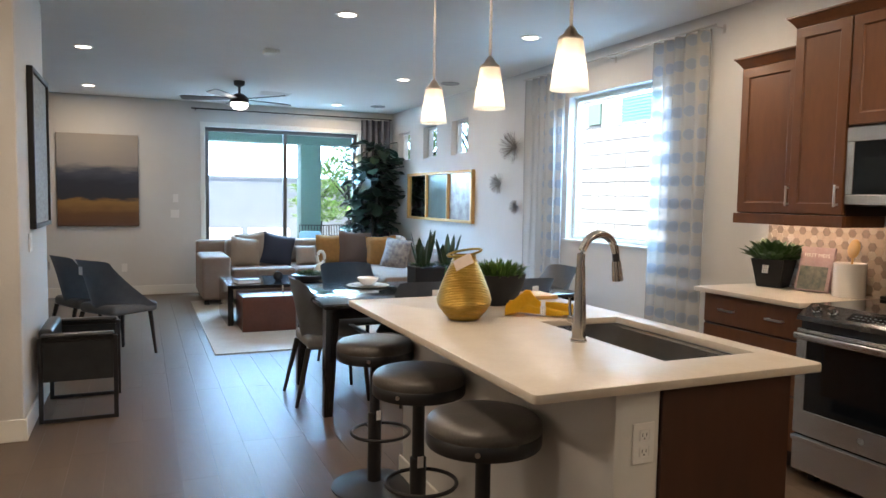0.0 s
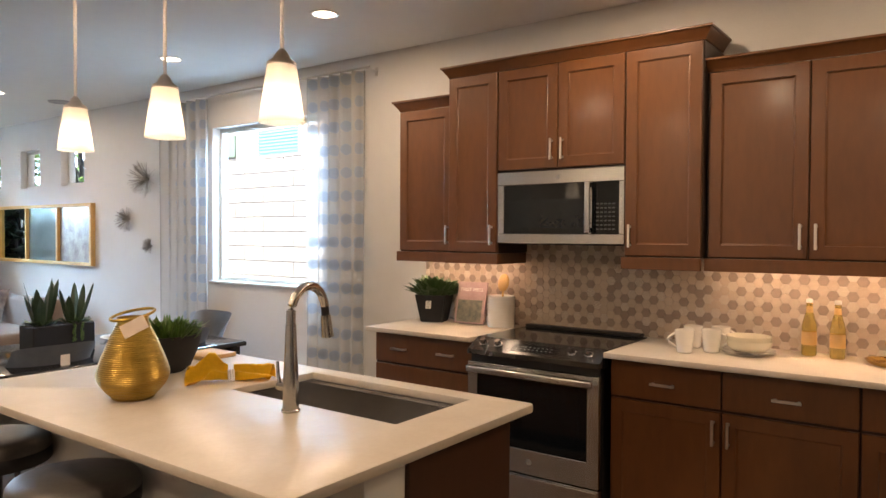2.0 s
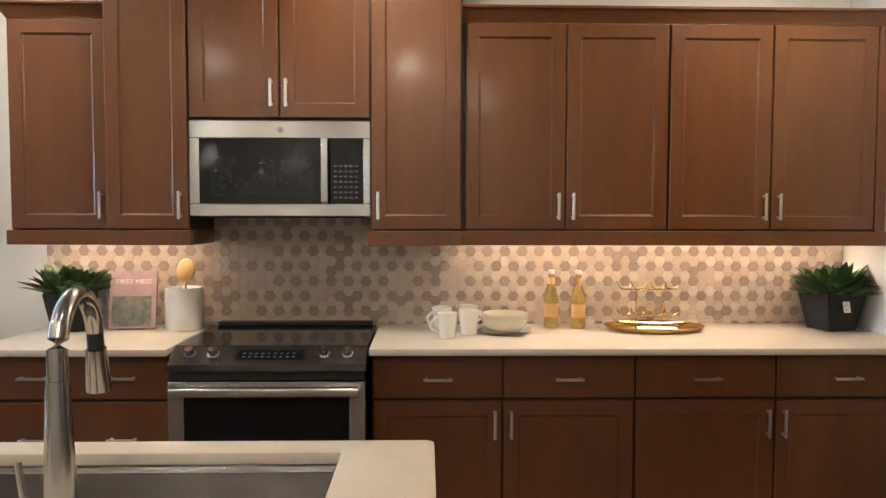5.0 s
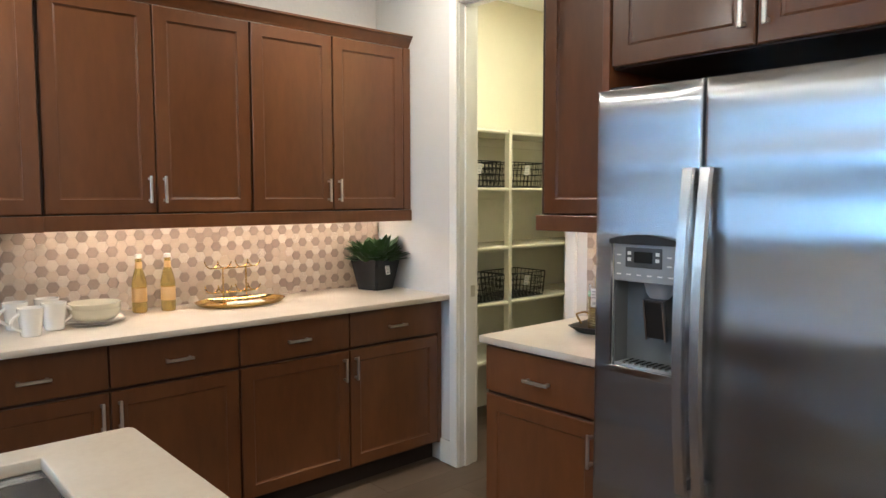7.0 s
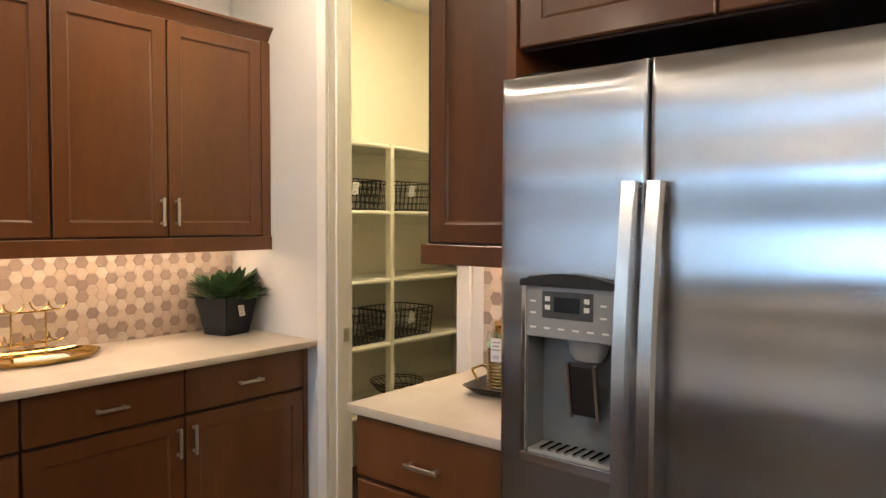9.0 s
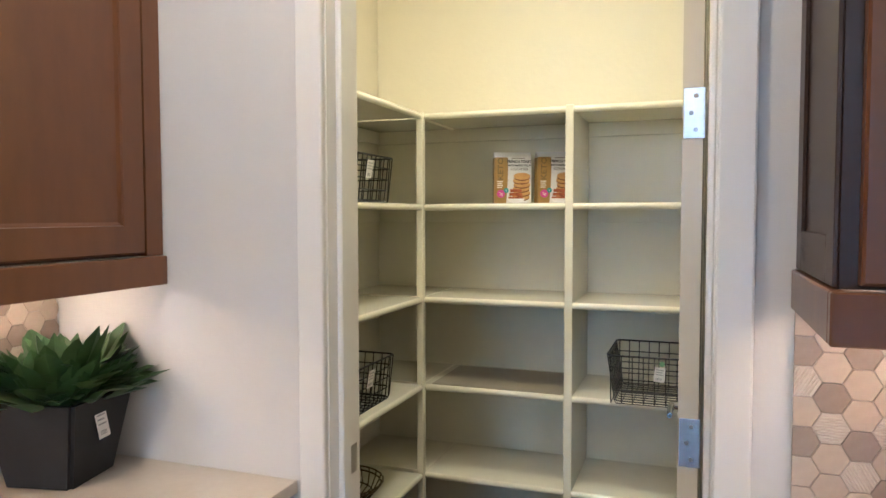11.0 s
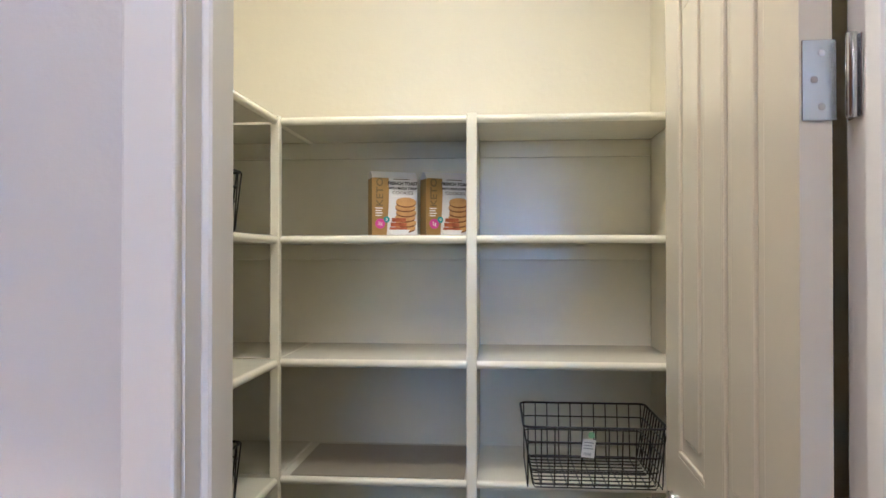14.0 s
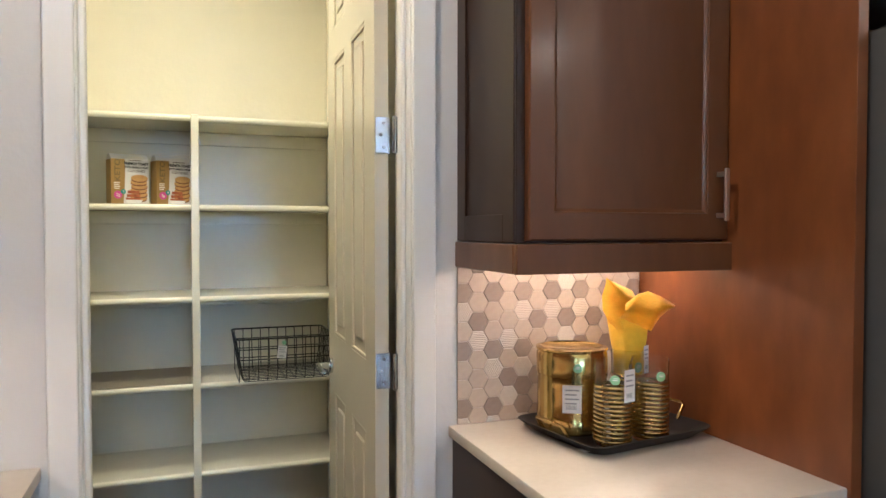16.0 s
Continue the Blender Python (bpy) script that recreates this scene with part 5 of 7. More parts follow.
bm = bmesh.new()
pts = [(0.075 * math.cos(radians(a)), 0.045 * math.sin(radians(a)), 0.266 + 0.028 * (1 + math.cos(radians(a - 20))) * 0.5) for a in range(0, 360, 15)]
tube(bm, pts, 0.005, 8, closed=True)
part("ring_handle", bm, M_GOLDV, va, smooth=60)
M_TAG = material("paper_tag", (0.62, 0.52, 0.44), 0.7)
bm = boxes((-0.04, 0.04, -0.0006, 0.0006, -0.024, 0.024))
t = part("tag", bm, M_TAG, va, "pale paper tag")
t.matrix_basis = pose(-0.045, -0.085, 0.25, -28, -28, -35)

pb = thing("planter_bowl", 1.645, 3.31, 0.9245, 20, "black flared planter bowl with fresh green leaves", "plant")
bm = bmesh.new()
lathe(bm, [(0.07, 0), (0.1, 0.02), (0.135, 0.09), (0.15, 0.15), (0.144, 0.15), (0.13, 0.125), (0.0, 0.122)], seg=40, sy=0.8)
part("bowl", bm, M_POT, pb, smooth=35)
bm = bmesh.new()
leaf_clump(bm, 420, 0.115, 0.045, 0.06, 0.012, random.Random(5), 0.75, cz=0.125, curl=0.1)
part("foliage", bm, M_LEAFY, pb, "bright green fine leaves")

nk = thing("napkin", 1.685, 2.96, 0.9245, -33, "yellow cloth napkin gathered in a beaded ring", "napkin")
def gathered(bm, x0, x1, flip):
    prev = None
    N = 28
    for k in range(9):
        t = k / 8
        x = x0 + (x1 - x0) * t
        w = 0.016 + 0.058 * t ** 0.8
        h = 0.042 * (1 - 0.4 * t) + (0.06 * math.exp(-((t - 0.45) / 0.25) ** 2) if flip else 0)
        row = []
        for i in range(N + 1):
            v = -1 + 2 * i / N
            fold = math.cos(v * 9 + k * 0.35 + flip) * (0.011 + 0.022 * t)
            row.append(bm.verts.new((x + 0.015 * math.sin(v * 5 + k) * t, v * w, 0.004 + max(0, (1 - v * v)) * h + fold * (1 - abs(v) * 0.6) + 0.004)))
        if prev:
            for i in range(N):
                bm.faces.new((prev[i], prev[i + 1], row[i + 1], row[i]))
        prev = row
bm = bmesh.new()
gathered(bm, 0.01, 0.15, 0)
gathered(bm, -0.01, -0.15, 1)
bmesh.ops.solidify(bm, geom=bm.faces[:], thickness=0.003)
part("cloth", bm, M_YELLOW, nk, smooth=70)
bm = bmesh.new()
for k in range(3):
    for a in range(14):
        an = math.pi * a / 13
        bmesh.ops.create_icosphere(bm, subdivisions=1, radius=0.0045, matrix=Matrix.Translation(((k - 1) * 0.009, 0.03 * math.cos(an), 0.006 + 0.034 * math.sin(an))))
part("beaded_ring", bm, M_WHITE, nk, "pale beaded napkin ring", smooth=60)
solid("cutting_board", boxes((1.86, 2.03, 3.38, 3.56, 0.9245, 0.944), bev=0.004, seg=2), M_SPOON, "pale wooden board on the island", "board", smooth=40)


# pantry contents
def basket(x, y, z, rz, w, d, h, label):
    b = thing("wire_basket", x, y, z, rz, label, "basket", "black wire baskets")
    def corner_path(k, zz):
        ww, dd, r = w / 2 * k, d / 2 * k, 0.02
        pts = []
        for cx, cy, a0 in ((ww - r, dd - r, 0), (-ww + r, dd - r, 90), (-ww + r, -dd + r, 180), (ww - r, -dd + r, 270)):
            pts += [(cx + r * math.cos(radians(a0 + a)), cy + r * math.sin(radians(a0 + a)), zz) for a in (0, 45, 90)]
        return pts
    bm = bmesh.new()
    tube(bm, corner_path(1.0, h), 0.0034, 8, closed=True)
    part("rim", bm, M_WIRE, b, smooth=60)
    bm = bmesh.new()
    for t in (0.06, 0.28, 0.52, 0.76):
        tube(bm, corner_path(0.86 + 0.14 * t, h * t), 0.0023, 6, closed=True)
    nx, ny = int(w / 0.036), int(d / 0.036)
    for i in range(nx + 1):
        u = -0.94 + 1.88 * i / nx
        tube(bm, [(u * w / 2, s * d / 2 * q, zz) for s, q, zz in ((1, 1.0, h), (1, 0.87, 0.012), (1, 0.84, 0.002), (-1, 0.84, 0.002), (-1, 0.87, 0.012), (-1, 1.0, h))], 0.0021, 6)
    for i in range(ny + 1):
        u = -0.94 + 1.88 * i / ny
        tube(bm, [(s * w / 2 * q, u * d / 2 * 0.95, zz) for s, q, zz in ((1, 1.0, h), (1, 0.87, 0.014), (1, 0.84, 0.004), (-1, 0.84, 0.004), (-1, 0.87, 0.014), (-1, 1.0, h))], 0.0021, 6)
    part("wire_mesh", bm, M_WIRE, b)
    return b


b = basket(2.508, -1.545, 0.787, 180, 0.395, 0.33, 0.175, "black wire basket with a price tag on a pantry shelf")
tag_card(b, pose(-0.02, -0.162, 0.118, 10, 5, 0), 0.036, 0.054)
bm = bmesh.new()
tube(bm, [(-0.012, -0.1655, 0.156), (-0.012, -0.167, 0.156)], 0.009, 16)
part("sticker", bm, M_SPOT, b, "green price dot")
for y, z, tagged_too in ((-1.045, 1.497, 1), (-0.615, 1.497, 1), (-1.045, 0.787, 1), (-0.655, 0.787, 0)):
    b = basket(3.585, y, z, -90, 0.36, 0.27, 0.16, "black wire basket on a side shelf of the pantry")
    if tagged_too:
        tag_card(b, pose(-0.02, -0.136, 0.112, 10), 0.045, 0.062)

wb = thing("wire_bowl", 3.6, -1.07, 0.4325, 0, "shallow dark bronze wire bowl on a low pantry shelf", "bowl")
bm = bmesh.new()
for r0, z0 in ((0.05, 0.003), (0.085, 0.012), (0.12, 0.034), (0.15, 0.068), (0.158, 0.08)):
    tube(bm, [(r0 * math.cos(radians(a)), r0 * math.sin(radians(a)), z0) for a in range(0, 360, 15)], 0.003, 6, closed=True)
for k in range(24):
    a = radians(15 * k)
    tube(bm, [(r0 * math.cos(a + 0.5 * z0 / 0.08), r0 * math.sin(a + 0.5 * z0 / 0.08), z0) for r0, z0 in ((0.05, 0.003), (0.085, 0.012), (0.12, 0.034), (0.15, 0.068), (0.158, 0.08))], 0.0024, 5)
lathe(bm, [(0.05, 0), (0.05, 0.004)], seg=24)
part("weave", bm, material("dark_bronze", (0.07, 0.045, 0.02), 0.4, 0.6, vary=0.2), wb, smooth=60)
solid("paper_tag", boxes((3.44, 3.475, -0.79, -0.74, 1.1335, 1.1345)), M_PAPER, "small white card on a side pantry shelf", "card")
M_BOXGOLD = material("carton_gold", (0.3, 0.18, 0.045), 0.4, vary=0.06)
M_BOXWHITE = material("carton_white", (0.66, 0.65, 0.63), 0.4, vary=0.02)
M_INK = material("dark_ink", (0.012, 0.009, 0.008), 0.5)
M_INK3 = material("olive_ink", (0.15, 0.1, 0.035), 0.5)
M_INK2 = material("brown_ink", (0.09, 0.06, 0.035), 0.5)
M_COOKIE = material("cookie", (0.4, 0.2, 0.055), 0.6, scale=40, second=(0.6, 0.36, 0.12))
M_TOAST = material("french_toast", (0.2, 0.035, 0.012), 0.5, scale=60, second=(0.5, 0.16, 0.05))
M_CRUST = material("cookie_edge", (0.13, 0.05, 0.012), 0.6, scale=50, second=(0.22, 0.09, 0.025))
M_PINK = material("pink_dot", (0.55, 0.06, 0.3), 0.5)
M_TEALDOT = material("teal_dot", (0.02, 0.25, 0.25), 0.5)


def cookie_box(x, y, rz):
    """Front is towards local -y; the gold side panel wraps round the front's left edge."""
    w, d, h = 0.125, 0.05, 0.175
    c = thing("cookie_box", x, y, 1.4975, rz, "white and gold cookie carton on a pantry shelf", "food box", "cookie cartons")
    bm = bmesh.new()
    prism(bm, [(-d / 2, 0), (d / 2, 0), (d / 2, h - 0.018), (0.006, h), (-0.006, h), (-d / 2, h - 0.018)], "x", -w / 2, w / 2)
    part("carton", bm, M_BOXWHITE, c)
    f = -d / 2
    bm = bmesh.new()
    n = 10
    left = [(-w / 2 - 0.0004, 0.0005), *[(-w / 2 - 0.0004 + 0.042 + 0.004 * math.sin(k / n * math.pi * 0.9 - 0.6), 0.0005 + (h - 0.019) * k / n) for k in range(n + 1)], (-w / 2 - 0.0004, h - 0.0185)]
    prism(bm, left, "y", f - 0.0006, f - 0.0001)
    box(bm, -w / 2 - 0.0008, -w / 2 - 0.0002, f - 0.0006, -f - 0.002, 0.0005, h - 0.02)
    part("gold_panel", bm, M_BOXGOLD, c, "gold side panel")
    y0 = f - 0.0008
    letters("flavour", "FRENCH TOAST", 0.0125, pose(0.021, y0, 0.142, 90), M_INK, c, wide=0.082, bold=0.0005)
    letters("flavour", "WITH MAPLE SYRUP", 0.009, pose(0.021, y0, 0.129, 90), M_INK, c, wide=0.08, bold=0.0003)
    letters("flavour", "COOKIES", 0.0125, pose(0.021, y0, 0.117, 90), M_INK2, c, wide=0.058)
    letters("diet", "KETO", 0.026, pose(-0.0415, y0, 0.118, 90) @ pose(0, 0, 0, 0, 0, 90), M_INK3, c, wide=0.075, bold=0.0003)
    part("small_print", boxes(*[(-0.054, -0.034 - 0.003 * (i % 2), y0 - 0.0002, y0, 0.074 - 0.0065 * i, 0.0765 - 0.0065 * i) for i in range(4)], (-0.01, 0.05, y0 - 0.0002, y0, 0.1075, 0.1085)), M_PAPER, c)
    part("logo", boxes((-0.005, 0.04, y0 - 0.0002, y0, 0.1525, 0.1545)), M_INK2, c)
    for k in range(6):
        cx, cz, yy = 0.028 + 0.002 * (k % 2), 0.024 + k * 0.0138, y0 - 0.0001 - 0.0003 * k
        for dz, dy, mt, r, nm in ((-0.0042, 0.0, M_CRUST, 0.0278, "cookie_edge_picture"), (0.0, -0.00015, M_COOKIE, 0.0285, "cookie_picture")):
            bm = bmesh.new()
            prism(bm, [(cx + r * math.cos(a * math.pi / 12), cz + dz + r * (0.36 if k < 5 else 0.42) * math.sin(a * math.pi / 12)) for a in range(24)], "y", yy + dy - 0.0001, yy + dy)
            part(nm, bm, mt, c)
    for k in range(3):
        part("toast_picture", boxes((-0.016 + 0.003 * k, 0.033 - 0.002 * k, y0 - 0.0035, y0 - 0.0022, 0.014 + 0.0125 * k, 0.0245 + 0.0125 * k), bev=0.001), M_TOAST, c)
    bm = bmesh.new()
    prism(bm, [(-0.02, 0.018), (0.04, 0.018), (0.034, 0.008), (0.022, 0.002), (-0.002, 0.002), (-0.014, 0.008)], "y", y0 - 0.004, y0 - 0.0036)
    part("bowl_picture", bm, M_PAPER, c)
    bm = bmesh.new()
    tube(bm, [(-0.041, y0, 0.034), (-0.041, y0 - 0.0006, 0.034)], 0.0135, 24)
    p2 = part("pink_badge", bm, M_PINK, c)
    letters("badge_text", "2g", 0.013, pose(-0.041, y0 - 0.001, 0.034, 90), M_PAPER, p2)
    bm = bmesh.new()
    tube(bm, [(-0.0235, y0, 0.045), (-0.0235, y0 - 0.0007, 0.045)], 0.0085, 20)
    p2 = part("teal_badge", bm, M_TEALDOT, c)
    letters("badge_text", "0", 0.01, pose(-0.0235, y0 - 0.0011, 0.045, 90), M_PAPER, p2)
    c.scale = (1.16, 1.16, 1.16)


cookie_box(3.107, -1.605, 203)
cookie_box(2.945, -1.64, 206)
solid("placemat", boxes((2.875, 3.39, -1.80, -1.455, 0.7875, 0.791), bev=0.0012), material("grey_mat", (0.27, 0.24, 0.18), 0.5, bump=0.1), "grey flat mat on a pantry shelf", "mat")
solid("placemat", boxes((2.88, 3.36, -1.78, -1.458, 1.4972, 1.4988)), material("cream_mat", (0.5, 0.46, 0.36), 0.5), "cream flat mat under cookie cartons", "mat")

# ---- lamps and ceiling fittings ----
for px, y in ((1.34, 2.275), (1.332, 2.825), (1.348, 3.437)):
    p = thing("pendant_light", px, y, H - 0.012, 0, "brushed nickel pendant with a frosted glass shade", "pendant light", "island pendants")
    bm = bmesh.new()
    lathe(bm, [(0.06, 0.0115), (0.06, -0.012), (0.045, -0.024), (0.006, -0.026)], seg=28)
    part("canopy", bm, M_NICKEL, p, smooth=40)
    bm = bmesh.new()
    tube(bm, [(0, 0, -0.02), (0, 0, -0.79)], 0.006, 10)
    part("rod", bm, M_NICKEL, p, smooth=60)
    bm = bmesh.new()
    lathe(bm, [(0.008, -0.763), (0.016, -0.773), (0.024, -0.788), (0.04, -0.8), (0.042, -0.808)], seg=28)
    part("cap", bm, M_NICKEL, p, smooth=40)
    bm = bmesh.new()
    lathe(bm, [(0.0405, -0.8085), (0.044, -0.835), (0.053, -0.895), (0.063, -0.965), (0.06, -0.965), (0.041, -0.835), (0.037, -0.812)], seg=36, cap=False)
    part("shade", bm, M_PENDANT, p, "glowing frosted white glass shade", smooth=40)
    bm = bmesh.new()
    bmesh.ops.create_uvsphere(bm, u_segments=16, v_segments=10, radius=0.028, matrix=Matrix.Translation((0, 0, -0.918)))
    part("bulb", bm, M_PBULB, p, smooth=60)


def downlight(x, y, lit=True):
    d = thing("recessed_light", x, y, H, 0, "white round recessed ceiling light, lit", "ceiling light", "recessed lights")
    bm = bmesh.new()
    lathe(bm, [(0.09, -0.0005), (0.088, -0.006), (0.07, -0.006), (0.065, -0.001)], seg=32, cap=False)
    part("trim_ring", bm, M_TRIM, d, smooth=40)
    bm = bmesh.new()
    lathe(bm, [(0.066, -0.0012), (0.04, -0.003), (0.0, -0.0032)], seg=32, cap=False)
    part("lens", bm, M_BULB, d, "glowing lens", smooth=40)


# (2.95, 0.45) and the last three are unseen, added to brighten kitchen and hall
DOWN = [(1.48, 5.44), (3.04, 5.47), (-0.39, 7.63), (-0.5, 10.2), (2.82, 7.92), (2.71, 10.45), (2.95, 3.77), (2.95, 2.1), (2.95, 0.45), (0.3, 3.7), (0.2, 2.05), (-1.3, 3.4), (-1.3, 1.3)]
for x, y in DOWN:
    downlight(x, y)
for i, (x, y) in enumerate(DOWN):
    w = area("downlight_lamp", (x, y, H - 0.012), (x, y, 0), 0.11, 0.11, (3.6 if x > 2.9 else 5.0 if y < 2.5 and x > 0 else 3.8 if x < 0 else 3.0) if y < 4.5 else 3.3, (1.0, 0.78, 0.54), True)
    w.data.spread = radians(180)
for x, y in ((3.39, 7.9), (3.29, 10.3)):
    s = thing("ceiling_speaker", x, y, H, 0, "white round flush ceiling speaker", "speaker", "ceiling speakers")
    bm = bmesh.new()
    lathe(bm, [(0.11, -0.0005), (0.108, -0.008), (0.095, -0.008), (0.093, -0.004), (0.0, -0.005)], seg=36, cap=False)
    part("grille", bm, M_GREYP, s, smooth=40)
s = thing("smoke_detector", 1.19, 6.97, H, 0, "white square smoke detector on the ceiling", "smoke detector")
part("case", boxes((-0.07, 0.07, -0.07, 0.07, -0.04, -0.0005), bev=0.01, seg=2), M_TRIM, s, smooth=40)
v = thing("ceiling_vent", 1.7, 9.75, H, 0, "white slatted air vent in the ceiling", "vent")
part("frame", boxes((-0.2, 0.2, -0.15, -0.13, -0.008, -0.0005), (-0.2, 0.2, 0.13, 0.15, -0.008, -0.0005), (-0.2, -0.18, -0.13, 0.13, -0.008, -0.0005), (0.18, 0.2, -0.13, 0.13, -0.008, -0.0005)), M_TRIM, v)
part("backing", boxes((-0.18, 0.18, -0.13, 0.13, -0.002, -0.0005)), M_BLACK, v)
for k in range(9):
    part("slat", boxes((-0.18, 0.18, -0.122 + k * 0.028, -0.112 + k * 0.028, -0.008, -0.003)), M_TRIM, v)

fn = thing("ceiling_fan", 1.15, 8.93, H, 20, "dark ceiling fan with a lit white bowl", "ceiling fan")
M_FAN = material("fan_dark", (0.02, 0.017, 0.016), 0.35)
M_BLADE = material("fan_blade", (0.03, 0.024, 0.02), 0.35, scale=3, stretch=(0.4, 3, 1), second=(0.06, 0.045, 0.035))
bm = bmesh.new()
lathe(bm, [(0.065, -0.0005), (0.06, -0.05), (0.02, -0.07), (0.014, -0.072), (0.014, -0.14), (0.05, -0.15), (0.1, -0.19), (0.11, -0.235), (0.1, -0.255)], seg=32)
part("motor", bm, M_FAN, fn, smooth=40)
bm = bmesh.new()
lathe(bm, [(0.1, -0.2555), (0.095, -0.29), (0.06, -0.325), (0.0, -0.335)], seg=32, cap=False)
part("light_bowl", bm, M_FANLENS, fn, "lit white glass bowl", smooth=50)
for k in range(5):
    bm = bmesh.new()
    prism(bm, [(0.09, -0.02), (0.2, -0.045), (0.62, -0.07), (0.66, -0.05), (0.66, 0.05), (0.62, 0.07), (0.2, 0.045), (0.09, 0.02)], "z", -0.212, -0.204)
    bmesh.ops.rotate(bm, verts=bm.verts, cent=(0, 0, -0.208), matrix=Matrix.Rotation(radians(12), 3, "X"))
    b = part("blade", bm, M_BLADE, fn, smooth=30)
    b.matrix_basis = pose(0, 0, 0, 0, 0, 72 * k)

# ---- windows and curtains ----
def framed_window(name, axis, at, a0, a1, z0, z1, mullions, mat, w=0.045, depth=0.05, sill=True):
    win = thing(name, 0, 0, 0, 0, "aluminium-framed fixed window", kind="structure")
    rows = [(a0, a1, z0, z0 + w), (a0, a1, z1 - w, z1), (a0, a0 + w, z0 + w, z1 - w), (a1 - w, a1, z0 + w, z1 - w)] + [(m - w / 2, m + w / 2, z0 + w, z1 - w) for m in mullions]
    to = (lambda p, q, b, t, d0, d1: (at + d0, at + d1, p, q, b, t)) if axis == "x" else (lambda p, q, b, t, d0, d1: (p, q, at + d0, at + d1, b, t))
    part("window_frame", boxes(*[to(*r, 0, depth) for r in rows], bev=0.003), mat, win)
    edges = [a0 + w] + [x for m in mullions for x in (m - w / 2, m + w / 2)] + [a1 - w]
    for p, q in zip(edges[::2], edges[1::2]):
        pane = part("pane", boxes(to(p, q, z0 + w, z1 - w, depth * 0.4, depth * 0.4 + 0.004)), M_PANE, win)
        pane.visible_shadow = False
    return win


M_VINYL = material("window_vinyl", (0.62, 0.62, 0.58), 0.4)
M_ALU = material("slider_frame", (0.1, 0.1, 0.1), 0.35, 0.3)
framed_window("window_1", "x", EW + 0.075, *WIN, [], M_VINYL, w=0.035)
for i, (a, b) in enumerate(SMALL):
    framed_window("window_%d" % (i + 2), "x", EW + 0.075, a, b, 1.99, 2.43, [], M_VINYL, w=0.03)
framed_window("sliding_door", "y", NW + 0.06, *SLIDE, [2.1], M_ALU, w=0.055, depth=0.07)
solid("trim_slider", boxes((0.87, 0.938, NW - 0.016, NW - 0.0005, 0, 2.48), (3.222, 3.29, NW - 0.016, NW - 0.0005, 0, 2.48), (0.938, 3.222, NW - 0.016, NW - 0.0005, 2.412, 2.48), bev=0.003), M_TRIM, kind="structure")
solid("trim_window_sill", boxes((EW - 0.02, EW + 0.07, 4.63, 6.06, 1.045, 1.064), bev=0.004, seg=2), M_TRIM, kind="structure", smooth=40)

# sheer curtain cloth with rows of round dots woven in
M_SHEER = bpy.data.materials.new("sheer_dotted_cloth")
M_SHEER.use_nodes = True
sn, sl = M_SHEER.node_tree.nodes, M_SHEER.node_tree.links
bs = sn["Principled BSDF"]
uv = sn.new("ShaderNodeTexCoord")
sc = sn.new("ShaderNodeVectorMath")
sc.operation = "MULTIPLY"
sc.inputs[1].default_value = (5.6, 6.0, 0)
fr2 = sn.new("ShaderNodeVectorMath")
fr2.operation = "FRACTION"
sb = sn.new("ShaderNodeVectorMath")
sb.operation = "SUBTRACT"
sb.inputs[1].default_value = (0.5, 0.5, 0)
ln = sn.new("ShaderNodeVectorMath")
ln.operation = "LENGTH"
cmp = sn.new("ShaderNodeMapRange")
cmp.inputs["From Min"].default_value, cmp.inputs["From Max"].default_value = 0.27, 0.23
sl.new(uv.outputs["UV"], sc.inputs[0])
sl.new(sc.outputs[0], fr2.inputs[0])
sl.new(fr2.outputs[0], sb.inputs[0])
sl.new(sb.outputs[0], ln.inputs[0])
sl.new(ln.outputs["Value"], cmp.inputs["Value"])
mx = sn.new("ShaderNodeMix")
mx.data_type = "RGBA"
mx.inputs[6].default_value, mx.inputs[7].default_value = (0.62, 0.62, 0.6, 1), (0.27, 0.31, 0.37, 1)
sl.new(cmp.outputs[0], mx.inputs[0])
sl.new(mx.outputs[2], bs.inputs["Base Color"])
al = sn.new("ShaderNodeMapRange")
al.inputs["To Min"].default_value, al.inputs["To Max"].default_value = 0.5, 0.85
sl.new(cmp.outputs[0], al.inputs["Value"])
bs.inputs["Roughness"].default_value = 0.8
trl = sn.new("ShaderNodeBsdfTranslucent")
sl.new(mx.outputs[2], trl.inputs[0])
ms = sn.new("ShaderNodeMixShader")
ms.inputs[0].default_value = 0.45
out = sn["Material Output"]
sl.new(bs.outputs[0], ms.inputs[1])
sl.new(trl.outputs[0], ms.inputs[2])
tp, ms2 = sn.new("ShaderNodeBsdfTransparent"), sn.new("ShaderNodeMixShader")
sl.new(al.outputs[0], ms2.inputs[0])
sl.new(tp.outputs[0], ms2.inputs[1])
sl.new(ms.outputs[0], ms2.inputs[2])
sl.new(ms2.outputs[0], out.inputs[0])
M_DRAPE = material("dark_drape", (0.13, 0.13, 0.15), 0.8, scale=8, bump=0.2, vary=0.2)


